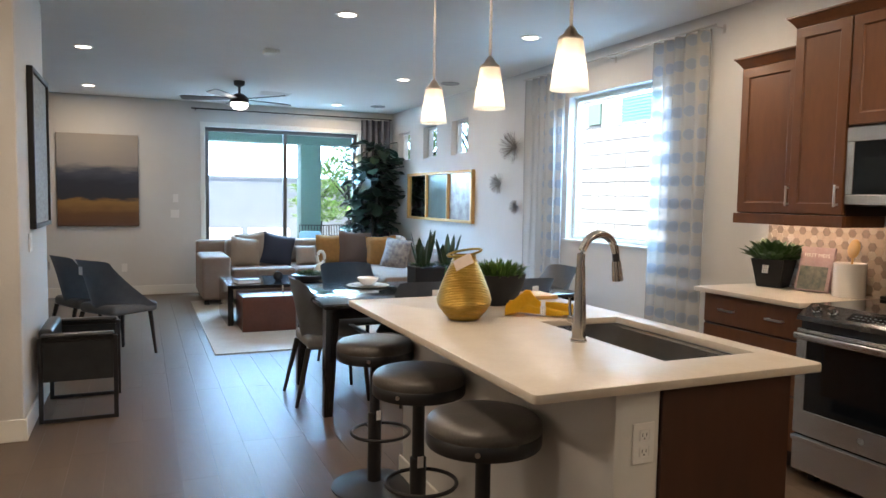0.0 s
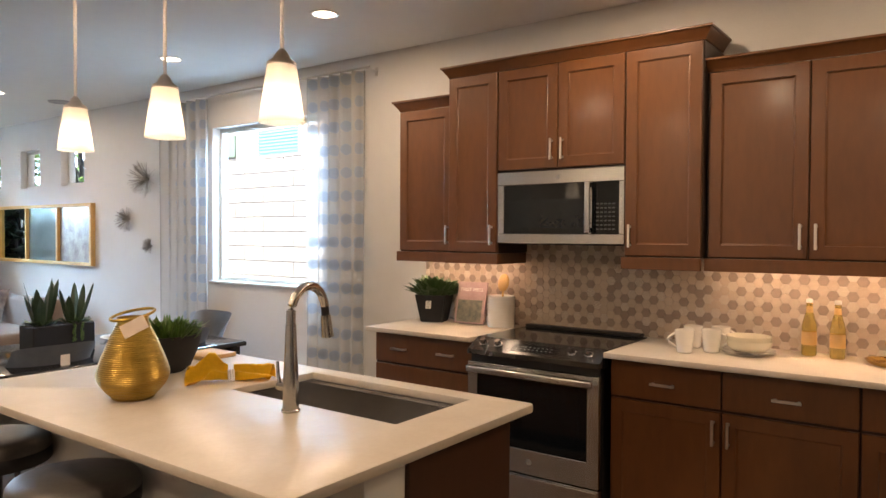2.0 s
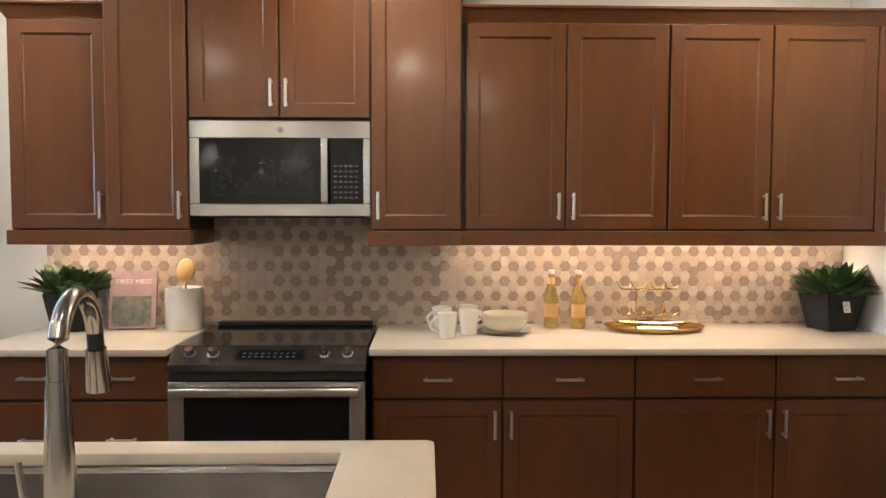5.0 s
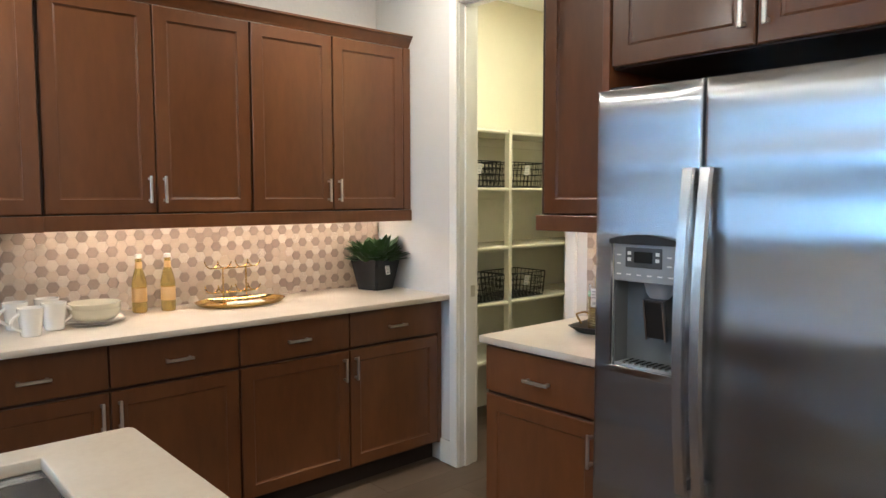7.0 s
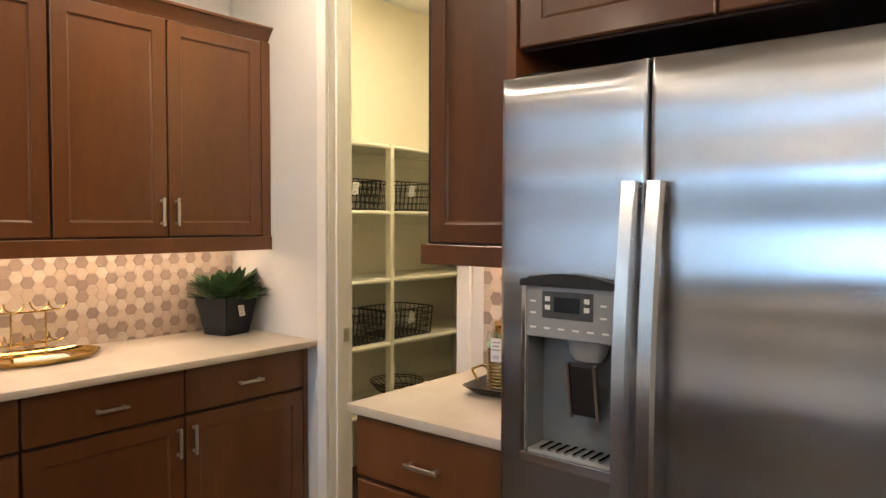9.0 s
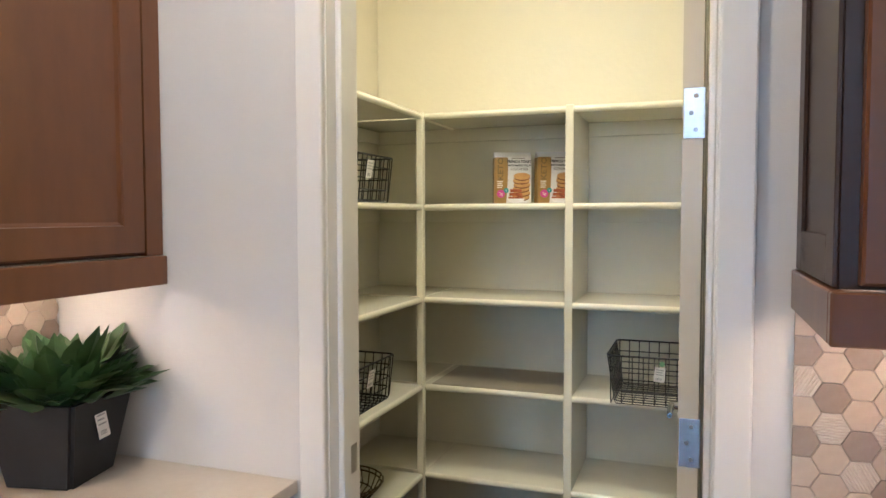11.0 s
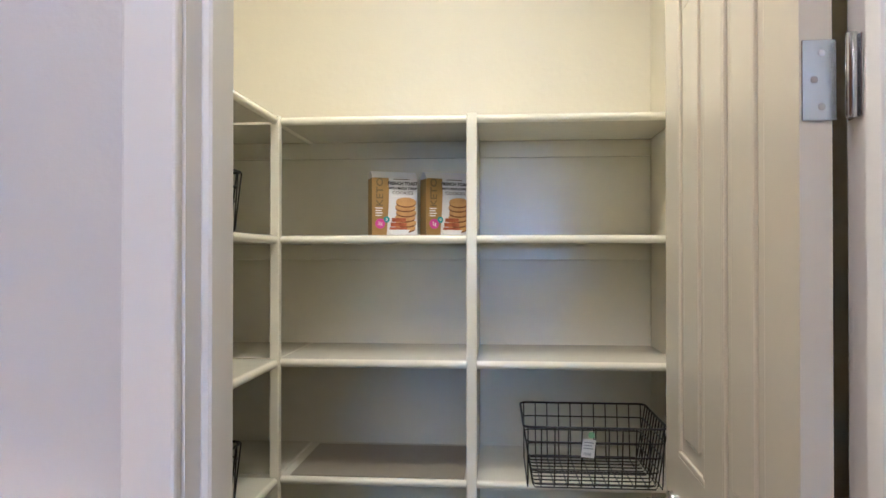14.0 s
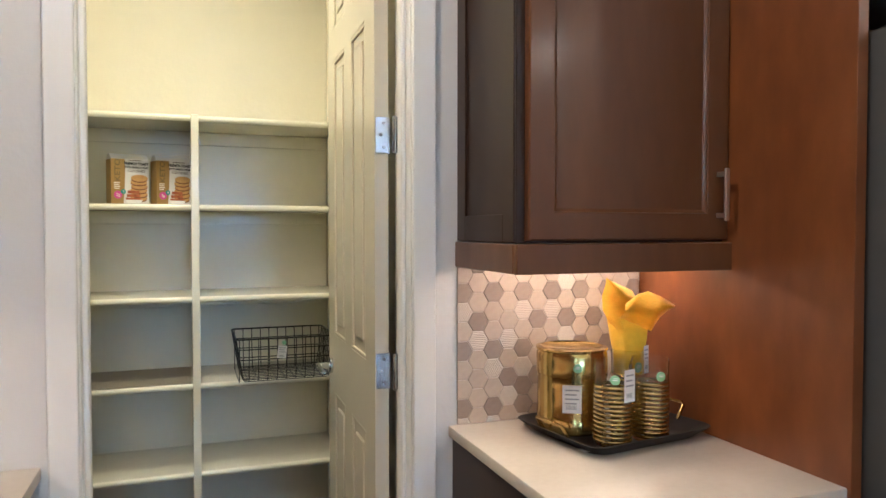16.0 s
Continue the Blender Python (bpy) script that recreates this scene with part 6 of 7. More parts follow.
def curtain(name, axis, at, a0, a1, z0, z1, folds, mat, label, amp=0.03):
    c = thing(name, 0, 0, 0, 0, label, "curtain", "dotted curtains")
    bm = bmesh.new()
    lay = bm.loops.layers.uv.new("UVMap")
    n, m = folds * 10, 14
    grid, arc = [], []
    s, last = 0.0, None
    for i in range(n + 1):
        t = i / n
        col = []
        for j in range(m + 1):
            v = j / m
            ph = 2 * math.pi * folds * t
            off = amp * math.sin(ph) * (1 + 0.25 * math.sin(3 * t * 7 + v * 2)) + 0.006 * math.sin(ph * 2.3 + v * 5)
            a = a0 + (a1 - a0) * t + 0.008 * math.sin(v * 4 + t * 9) * (1 - v)
            z = z0 + (z1 - z0) * v
            col.append(bm.verts.new((at + off, a, z) if axis == "x" else (a, at + off, z)))
        if last is not None:
            s += (col[0].co - last).length
        last = col[0].co.copy()
        arc.append(s)
        grid.append(col)
    for i in range(n):
        for j in range(m):
            f = bm.faces.new((grid[i][j], grid[i + 1][j], grid[i + 1][j + 1], grid[i][j + 1]))
            for loop, (ii, jj) in zip(f.loops, ((i, j), (i + 1, j), (i + 1, j + 1), (i, j + 1))):
                loop[lay].uv = (arc[ii], z0 + (z1 - z0) * jj / m)
    part("cloth", bm, mat, c, smooth=70)


curtain("curtain", "x", 3.70, 4.15, 4.72, 0.015, 2.63, 5, M_SHEER, "sheer grey curtain with blue dots, drawn aside")
curtain("curtain", "x", 3.70, 5.98, 6.66, 0.015, 2.63, 5, M_SHEER, "sheer grey curtain with blue dots, drawn aside")
curtain("curtain", "y", 10.98, 3.24, 3.72, 0.015, 2.63, 5, M_DRAPE, "dark drape hanging in the room corner")
for nm, pts, br in (("curtain_rod", [(3.70, 4.1, 2.645), (3.70, 6.72, 2.645)], [(4.12, 0), (5.33, 0), (6.70, 0)]),):
    r = thing(nm, 0, 0, 0, 0, "thin metal curtain rod on wall brackets", "curtain rod")
    bm = bmesh.new()
    tube(bm, pts, 0.009, 12)
    part("pole", bm, M_NICKEL, r, smooth=60)
    for y, _ in br:
        part("bracket", boxes((3.69, EW - 0.0005, y - 0.008, y + 0.008, 2.632, 2.6355), (EW - 0.006, EW - 0.0005, y - 0.012, y + 0.012, 2.6, 2.66)), M_NICKEL, r)
r = thing("curtain_rod", 0, 0, 0, 0, "long dark curtain rod above the sliding door", "curtain rod")
bm = bmesh.new()
tube(bm, [(0.75, 10.98, 2.65), (3.74, 10.98, 2.65)], 0.01, 12)
part("pole", bm, M_LEGBLACK, r, smooth=60)
part("bracket", boxes((0.8, 0.815, 10.97, NW - 0.0005, 2.635, 2.639), (2.2, 2.215, 10.97, NW - 0.0005, 2.635, 2.639), (3.70, 3.715, 10.97, NW - 0.0005, 2.635, 2.639)), M_LEGBLACK, r)

# ---- wall things ----
tri = thing("wall_mirror", EW, 9.15, 1.45, 0, "three mirrored panels in a pale wood frame", "mirror")
Y0, Y1, Z0, Z1 = -1.12, 1.12, -0.325, 0.335
bars = [(Y0, Y1, Z0, Z0 + 0.035), (Y0, Y1, Z1 - 0.035, Z1)] + [(y - 0.02, y + 0.02, Z0 + 0.035, Z1 - 0.035) for y in (Y0 + 0.02, -0.375, 0.375, Y1 - 0.02)]
part("frame", boxes(*[(-0.05, -0.0008, *b) for b in bars], bev=0.002), M_SPOON, tri, "pale wood frame")
M_MIRROR = material("mirror_glass", (0.72, 0.78, 0.76), 0.02, 1.0, vary=0.03)
M_MIRROR2 = material("tinted_panel", (0.28, 0.36, 0.34), 0.12, 0.6, vary=0.12, scale=5)
M_MIRROR3 = material("figured_panel", (0.1, 0.1, 0.09), 0.2, 0.5, scale=9, second=(0.6, 0.6, 0.56), vary=0.3)
for (a, b), mt in zip(((-1.1, -0.395), (-0.355, 0.355), (0.395, 1.1)), (M_MIRROR3, M_MIRROR2, M_MIRROR)):
    part("panel", boxes((-0.02, -0.012, a, b, Z0 + 0.035, Z1 - 0.035)), mt, tri)


def starburst(y, z, r, seed):
    s = thing("starburst", EW, y, z, 0, "grey metal starburst wall ornament with fine spokes", "wall ornament", "starbursts")
    rg3 = random.Random(seed)
    bm = bmesh.new()
    for k in range(110):
        a, el = rg3.uniform(0, 2 * math.pi), rg3.uniform(0.05, 1.1)
        L = r * rg3.uniform(0.75, 1.0)
        d = Vector((-math.sin(el) * 0.9, math.cos(el) * math.cos(a), math.cos(el) * math.sin(a)))
        tube(bm, [(-0.02, 0, 0), Vector((-0.02, 0, 0)) + d * L], 0.0017, 4)
    part("spokes", bm, M_STEELD, s)
    bm = bmesh.new()
    bmesh.ops.create_icosphere(bm, subdivisions=2, radius=r * 0.14, matrix=Matrix.Translation((-0.025, 0, 0)))
    box(bm, -0.02, -0.0005, -0.01, 0.01, -0.01, 0.01)
    part("hub", bm, M_STEELD, s, smooth=60)


M_STEELD = material("dull_metal", (0.34, 0.32, 0.3), 0.4, 0.8)
starburst(7.03, 1.99, 0.2, 1)
starburst(7.37, 1.61, 0.14, 2)
starburst(6.98, 1.35, 0.085, 3)

pt = thing("painting", -0.455, NW - 0.001, 1.605, 0, "abstract canvas in bands of grey, navy and ochre", "painting")
M_CANVAS = bpy.data.materials.new("painted_canvas")
M_CANVAS.use_nodes = True
cn, cl = M_CANVAS.node_tree.nodes, M_CANVAS.node_tree.links
tc, sx = cn.new("ShaderNodeTexCoord"), cn.new("ShaderNodeSeparateXYZ")
nz = cn.new("ShaderNodeTexNoise")
nz.inputs["Scale"].default_value, nz.inputs["Detail"].default_value = 6, 8
mpn = cn.new("ShaderNodeMapping")
mpn.inputs["Scale"].default_value = (0.5, 1, 2.5)
cl.new(tc.outputs["Generated"], sx.inputs[0])
cl.new(tc.outputs["Generated"], mpn.inputs[0])
cl.new(mpn.outputs[0], nz.inputs["Vector"])
ma = cn.new("ShaderNodeMath")
ma.operation = "MULTIPLY_ADD"
ma.inputs[1].default_value = 0.16
cl.new(nz.outputs[0], ma.inputs[0])
cl.new(sx.outputs["Z"], ma.inputs[2])
rp = cn.new("ShaderNodeValToRGB")
stops = [(0.08, (0.12, 0.06, 0.04)), (0.22, (0.16, 0.08, 0.03)), (0.35, (0.3, 0.17, 0.05)), (0.38, (0.03, 0.035, 0.05)), (0.55, (0.025, 0.032, 0.055)), (0.68, (0.06, 0.075, 0.11)), (0.76, (0.3, 0.28, 0.27)), (1.0, (0.36, 0.33, 0.3))]
while len(rp.color_ramp.elements) < len(stops):
    rp.color_ramp.elements.new(0.5)
for e, (p, c) in zip(rp.color_ramp.elements, stops):
    e.position, e.color = p, (*c, 1)
cl.new(ma.outputs[0], rp.inputs[0])
cl.new(rp.outputs[0], cn["Principled BSDF"].inputs["Base Color"])
cn["Principled BSDF"].inputs["Roughness"].default_value = 0.6
part("canvas", boxes((-0.505, 0.505, -0.035, 0, -0.63, 0.63), bev=0.003), M_CANVAS, pt)
pic = thing("framed_picture", -0.559, 5.72, 1.70, 0, "black framed textured picture on the side wall", "picture")
part("frame", boxes((0, 0.035, -0.4, -0.37, -0.5, 0.5), (0, 0.035, 0.37, 0.4, -0.5, 0.5), (0, 0.035, -0.37, 0.37, -0.5, -0.47), (0, 0.035, -0.37, 0.37, 0.47, 0.5), bev=0.002), M_BLACK, pic)
part("canvas", boxes((0.002, 0.02, -0.37, 0.37, -0.47, 0.47)), material("dot_canvas", (0.5, 0.5, 0.46), 0.7, scale=40, second=(0.16, 0.17, 0.16), vary=0.4), pic)


def plate(x, y, z, rz, w, h, label, name="light_switch"):
    p = thing(name, x, y, z, rz, label, "switch" if name == "light_switch" else "outlet")
    part("plate", boxes((-w / 2, w / 2, -0.006, -0.0003, -h / 2, h / 2), bev=0.002), M_PAPER, p)
    part("rocker", boxes((-w * 0.2, w * 0.2, -0.009, -0.006, -h * 0.28, h * 0.28), bev=0.001), M_PAPER, p)


plate(0.53, NW, 1.37, 0, 0.075, 0.115, "white light switch beside the sliding door")
plate(0.52, NW, 1.15, 0, 0.115, 0.115, "white double light switch beside the sliding door")
plate(-0.15, NW, 0.39, 0, 0.075, 0.115, "white wall outlet above the baseboard", "outlet")
plate(-0.5595, 5.3, 1.12, 90, 0.115, 0.115, "white light switch on the side wall")

# ---- stools ----
M_LEATHER = material("grey_leather", (0.05, 0.046, 0.043), 0.36, scale=14, bump=0.15, bscale=90, second=(0.095, 0.087, 0.08))
def stool(x, y, rz):
    s = thing("bar_stool", x, y, 0, rz, "round black leather swivel bar stool at the island", "stool", "island stools")
    bm = bmesh.new()
    lathe(bm, [(0.16, 0.66), (0.178, 0.664), (0.1805, 0.676), (0.177, 0.692), (0.166, 0.704), (0.14, 0.712), (0.08, 0.7175), (0.0, 0.719)], seg=44)
    part("seat", bm, M_LEATHER, s, "dark grey leather seat", smooth=50)
    bm = bmesh.new()
    lathe(bm, [(0.14, 0.614), (0.176, 0.618), (0.18, 0.624), (0.18, 0.66), (0.177, 0.664)], seg=44)
    part("seat_band", bm, M_LEGBLACK, s, smooth=40)
    bm = bmesh.new()
    lathe(bm, [(0.032, 0.02), (0.032, 0.36), (0.024, 0.365), (0.024, 0.614)], seg=20)
    part("column", bm, M_LEGBLACK, s, smooth=40)
    bm = bmesh.new()
    tube(bm, [(0.135 * math.cos(radians(a)), 0.135 * math.sin(radians(a)) - 0.05, 0.28) for a in range(0, 360, 12)], 0.008, 8, closed=True)
    tube(bm, [(0, 0.08, 0.28), (0, 0.0, 0.28)], 0.008, 8)
    part("foot_ring", bm, M_LEGBLACK, s, smooth=60)
    bm = bmesh.new()
    lathe(bm, [(0.2, 0), (0.2, 0.008), (0.14, 0.018), (0.04, 0.03), (0.033, 0.032)], seg=40)
    part("base", bm, M_LEGBLACK, s, smooth=40)
    bm = bmesh.new()
    tube(bm, [(0.02, 0, 0.585), (0.11, 0.03, 0.565), (0.15, 0.04, 0.555)], 0.005, 8)
    part("lever", bm, M_LEGBLACK, s, smooth=60)
    bm = bmesh.new()
    tube(bm, [(-0.12, -0.1336, 0.642), (-0.1215, -0.136, 0.642)], 0.008, 14)
    part("button", bm, M_NICKEL, s, "small metal button")
    part("care_tag", boxes((-0.012, 0.012, -0.0345, -0.0325, 0.33, 0.375)), M_PAPER, s, "white care tag")
    s.scale = (1.05, 1.05, 1.04)


for a in ((1.08, 2.32, 10), (1.095, 2.935, -5), (1.115, 3.575, 15)):
    stool(*a)

# ---- dining set ----
M_TABLE = material("black_table", (0.008, 0.008, 0.009), 0.09, vary=0.2, scale=5, coat=0.3)
dt = thing("dining_table", 2.1, 5.17, 0, 0, "black dining table with tapered legs, set for dinner", "table")
part("tabletop", boxes((-0.98, 0.98, -0.53, 0.53, 0.715, 0.75), bev=0.012, seg=3), M_TABLE, dt, smooth=40)
part("apron", boxes((-0.88, 0.88, -0.45, -0.43, 0.64, 0.7145), (-0.88, 0.88, 0.43, 0.45, 0.64, 0.7145), (-0.9, -0.88, -0.43, 0.43, 0.64, 0.7145), (0.88, 0.9, -0.43, 0.43, 0.64, 0.7145)), M_TABLE, dt)
for sx in (-1, 1):
    for sy in (-1, 1):
        bm = bmesh.new()
        a = [bm.verts.new((sx * 0.93 + dx * 0.028, sy * 0.42 + dy * 0.028, 0)) for dx, dy in ((-1, -1), (1, -1), (1, 1), (-1, 1))]
        b = [bm.verts.new((sx * 0.91 + dx * 0.045, sy * 0.44 + dy * 0.045, 0.7145)) for dx, dy in ((-1, -1), (1, -1), (1, 1), (-1, 1))]
        for i in range(4):
            bm.faces.new((a[i], a[(i + 1) % 4], b[(i + 1) % 4], b[i]))
        bm.faces.new(a[::-1])
        bm.faces.new(b)
        part("leg", bm, M_TABLE, dt)
M_UPH = material("grey_upholstery", (0.11, 0.115, 0.12), 0.75, scale=14, bump=0.3, bscale=180, second=(0.15, 0.155, 0.16), sheen=0.2)
M_LEGD = material("dark_leg", (0.015, 0.013, 0.012), 0.4)


def dining_chair(first=None, x=0, y=0, rz=0, label="grey upholstered dining chair with dark tapered legs"):
    """Faces local +y. The shell sweeps from the back round to the seat."""
    if first:
        c = copy_thing(first, pose(x, y, 0, 0, 0, rz))
        return tagged(c, label)
    c = thing("dining_chair", x, y, 0, rz, label, "chair", "dining chairs")
    bm = bmesh.new()
    grid = []
    n = 18
    for i in range(n + 1):
        u = -1 + 2 * i / n
        col = []
        for j in range(12):
            v = j / 11
            w = 0.245 - 0.02 * v
            x1 = w * math.sin(u * 1.35) / math.sin(1.35)
            yb = -0.2 - 0.08 * v + 0.06 * (u * u) + 0.36 * (u * u) * (1 - v) ** 1.25
            top = 0.44 + (0.42 - 0.02 * u ** 4) * v
            col.append(bm.verts.new((x1, yb, top)))
        grid.append(col)
    for i in range(n):
        for j in range(11):
            bm.faces.new((grid[i][j], grid[i + 1][j], grid[i + 1][j + 1], grid[i][j + 1]))
    bmesh.ops.solidify(bm, geom=bm.faces[:], thickness=0.045)
    part("backrest", bm, M_UPH, c, smooth=60)
    part("seat", boxes((-0.235, 0.235, -0.2, 0.26, 0.385, 0.475), bev=0.035, seg=4), M_UPH, c, smooth=60)
    for sx in (-1, 1):
        for yy, sp in ((-0.19, -0.09), (0.2, 0.03)):
            bm = bmesh.new()
            tube(bm, [(sx * 0.225, yy + sp, 0), (sx * 0.19, yy, 0.395)], 0.012, 8, taper=1.7)
            part("leg", bm, M_LEGD, c, smooth=60)
    return c


dc = dining_chair(None, 1.30, 5.22, -90, "grey upholstered dining chair at the table end")
part("tag", boxes((-0.025, 0.025, -0.3315, -0.3305, 0.74, 0.81)), M_PAPER, dc, "white price tag")
dining_chair(dc, 1.70, 6.02, 180, "grey upholstered dining chair behind the table")
dining_chair(dc, 1.90, 5.02, 0, "grey upholstered dining chair tucked under the table")
dining_chair(dc, 2.68, 5.02, 0, "grey upholstered dining chair tucked under the table")
dining_chair(dc, 3.22, 5.52, 90, "grey upholstered dining chair near the window")
dining_chair(dc, -0.14, 7.12, -52, "grey upholstered dining chair by the side wall")
dining_chair(dc, -0.4, 7.62, -62, "grey upholstered dining chair by the side wall")


def setting(x, y):
    for r, z, nm, mt in ((0.165, 0.7505, "charger_plate", M_CREAM), (0.125, 0.7585, "plate", M_WHITE)):
        p = thing(nm, x, y, z, 0, "round pale plate on the dining table", "plate", "table settings")
        bm = bmesh.new()
        lathe(bm, [(r * 0.7, 0), (r * 0.98, 0.008), (r, 0.01), (r * 0.7, 0.0045), (0, 0.004)], seg=40)
        part("dish", bm, mt, p, smooth=40)
    p = thing("bowl", x, y, 0.7635, 0, "white bowl on stacked plates", "bowl", "table settings")
    bm = bmesh.new()
    lathe(bm, [(0.04, 0), (0.05, 0.003), (0.078, 0.04), (0.083, 0.055), (0.08, 0.055), (0.07, 0.036), (0.0, 0.006)], seg=36)
    part("dish", bm, M_WHITE, p, smooth=40)


setting(1.66, 5.46)
setting(2.66, 5.42)
sp = thing("snake_plant_planter", 2.1, 5.2, 0.7505, 4, "black box planter with upright snake plants", "plant")
part("planter", boxes((-0.19, 0.19, -0.08, 0.08, 0, 0.17), bev=0.006), M_POT, sp)
bm = bmesh.new()
rg4 = random.Random(2)
for cx in (-0.1, 0.1):
    for k in range(9):
        a = rg4.uniform(0, 6.28)
        L, tl = rg4.uniform(0.14, 0.3), rg4.uniform(0.08, 0.4)
        d = Vector((math.cos(a) * tl, math.sin(a) * tl, 1)).normalized()
        s = Vector((-math.sin(a + 0.4), math.cos(a + 0.4), 0))
        p0 = Vector((cx + 0.03 * math.cos(a), 0.03 * math.sin(a), 0.16))
        prev = None
        for t, w in ((0, 0.6), (0.3, 1.0), (0.65, 0.9), (0.88, 0.5), (1.0, 0.03)):
            c = p0 + d * L * t
            row = [bm.verts.new(c - s * 0.026 * w), bm.verts.new(c + d.cross(s) * 0.007 * w), bm.verts.new(c + s * 0.026 * w)]
            if prev:
                bm.faces.new((prev[0], prev[1], row[1], row[0]))
                bm.faces.new((prev[1], prev[2], row[2], row[1]))
            prev = row
part("snake_leaves", bm, M_SNAKE, sp, "tall banded green leaves")
bm = bmesh.new()
leaf_clump(bm, 120, 0.08, 0.02, 0.045, 0.016, random.Random(6), 0.5, cx=-0.1, cz=0.165)
leaf_clump(bm, 120, 0.08, 0.02, 0.045, 0.016, random.Random(7), 0.5, cx=0.1, cz=0.165)
part("ground_leaves", bm, M_LEAF, sp)
bm = bmesh.new()
for k in range(60):
    px = 0.05 + 0.05 * (k % 2) + rg4.uniform(-0.008, 0.008)
    bmesh.ops.create_icosphere(bm, subdivisions=1, radius=0.006, matrix=Matrix.Translation((px, -0.088 - rg4.random() * 0.006, 0.17 - 0.11 * (k // 2) / 30)))
part("trailing_beads", bm, M_LEAFY, sp, "trailing pale green bead strings", smooth=60)

# armchair against the side wall
M_BLEATHER = material("black_leather", (0.012, 0.015, 0.018), 0.3, scale=14, bump=0.12, bscale=90, second=(0.028, 0.032, 0.036))
ac = thing("armchair", -0.3, 5.5, 0, -90, "black metal framed armchair with dark leather cushions", "armchair")
ac.scale = (0.97, 0.93, 0.86)
for sx in (-1, 1):
    bm = bmesh.new()
    for r in ((sx * 0.3 - 0.014, sx * 0.3 + 0.014, -0.24, -0.212, 0, 0.62), (sx * 0.3 - 0.014, sx * 0.3 + 0.014, 0.212, 0.24, 0, 0.62), (sx * 0.3 - 0.014, sx * 0.3 + 0.014, -0.212, 0.212, 0, 0.028), (sx * 0.3 - 0.014, sx * 0.3 + 0.014, -0.212, 0.212, 0.592, 0.62)):
        box(bm, *r, bev=0.002)
    part("side_frame", bm, M_LEGBLACK, ac)
    part("arm_pad", boxes((sx * 0.3 - 0.035, sx * 0.3 + 0.035, -0.22, 0.22, 0.6205, 0.65), bev=0.012, seg=3), M_BLEATHER, ac, smooth=60)
    part("side_panel", boxes((sx * 0.3 - 0.006, sx * 0.3 + 0.006, -0.211, 0.211, 0.3, 0.59)), M_BLEATHER, ac)
part("seat", boxes((-0.285, 0.285, -0.22, 0.22, 0.3, 0.44), bev=0.03, seg=3), M_BLEATHER, ac, smooth=60)
part("backrest", boxes((-0.285, 0.285, -0.24, -0.15, 0.44, 0.68), bev=0.03, seg=3), M_BLEATHER, ac, smooth=60)

# ---- living room ----
M_RUG = material("pale_rug", (0.34, 0.31, 0.27), 0.9, scale=5, bump=0.5, bscale=220, second=(0.42, 0.39, 0.35))
solid("rug", boxes((0.66, 3.5, 6.8, 10.2, 0.0005, 0.012), bev=0.004), M_RUG, "large pale woven rug under the sofa", "rug")
M_SOFA = material("beige_sofa", (0.17, 0.127, 0.1), 0.85, scale=8, bump=0.4, bscale=200, second=(0.22, 0.165, 0.13), sheen=0.1)
so = thing("sectional_sofa", 2.2, 10.2, 0.012, 0, "beige fabric sectional sofa with loose cushions", "sofa")
part("arm", boxes((-1.42, -1.06, -0.48, 0.5, 0.06, 0.62), bev=0.04, seg=3), M_SOFA, so, smooth=60)
part("base", boxes((-1.055, 1.45, -0.45, 0.5, 0.06, 0.3), bev=0.02, seg=2), M_SOFA, so, smooth=60)
part("back", boxes((-1.42, 1.45, 0.5, 0.7, 0.06, 0.78), bev=0.05, seg=3), M_SOFA, so, smooth=60)
for x0, x1 in ((-1.05, -0.22), (-0.21, 0.62), (0.63, 1.45)):
    part("seat_cushion", boxes((x0, x1, -0.48, 0.49, 0.3005, 0.46), bev=0.045, seg=3), M_SOFA, so, smooth=60)
    part("back_cushion", boxes((x0, x1, 0.25, 0.5, 0.461, 0.8), bev=0.07, seg=4), M_SOFA, so, smooth=60)
part("chaise_base", boxes((0.55, 1.45, -1.9, -0.49, 0.06, 0.3), bev=0.02, seg=2), M_SOFA, so, smooth=60)
part("chaise_cushion", boxes((0.55, 1.28, -1.9, -0.49, 0.3005, 0.46), bev=0.045, seg=3), M_SOFA, so, smooth=60)
part("chaise_back", boxes((1.25, 1.45, -1.9, -0.49, 0.3005, 0.76), bev=0.05, seg=3), M_SOFA, so, smooth=60)
for sx, sy in ((-1.36, -0.4), (-1.36, 0.6), (1.38, 0.6), (1.38, -1.8), (0.62, -1.8)):
    part("foot", boxes((sx - 0.03, sx + 0.03, sy - 0.03, sy + 0.03, 0, 0.06)), M_LEGD, so)


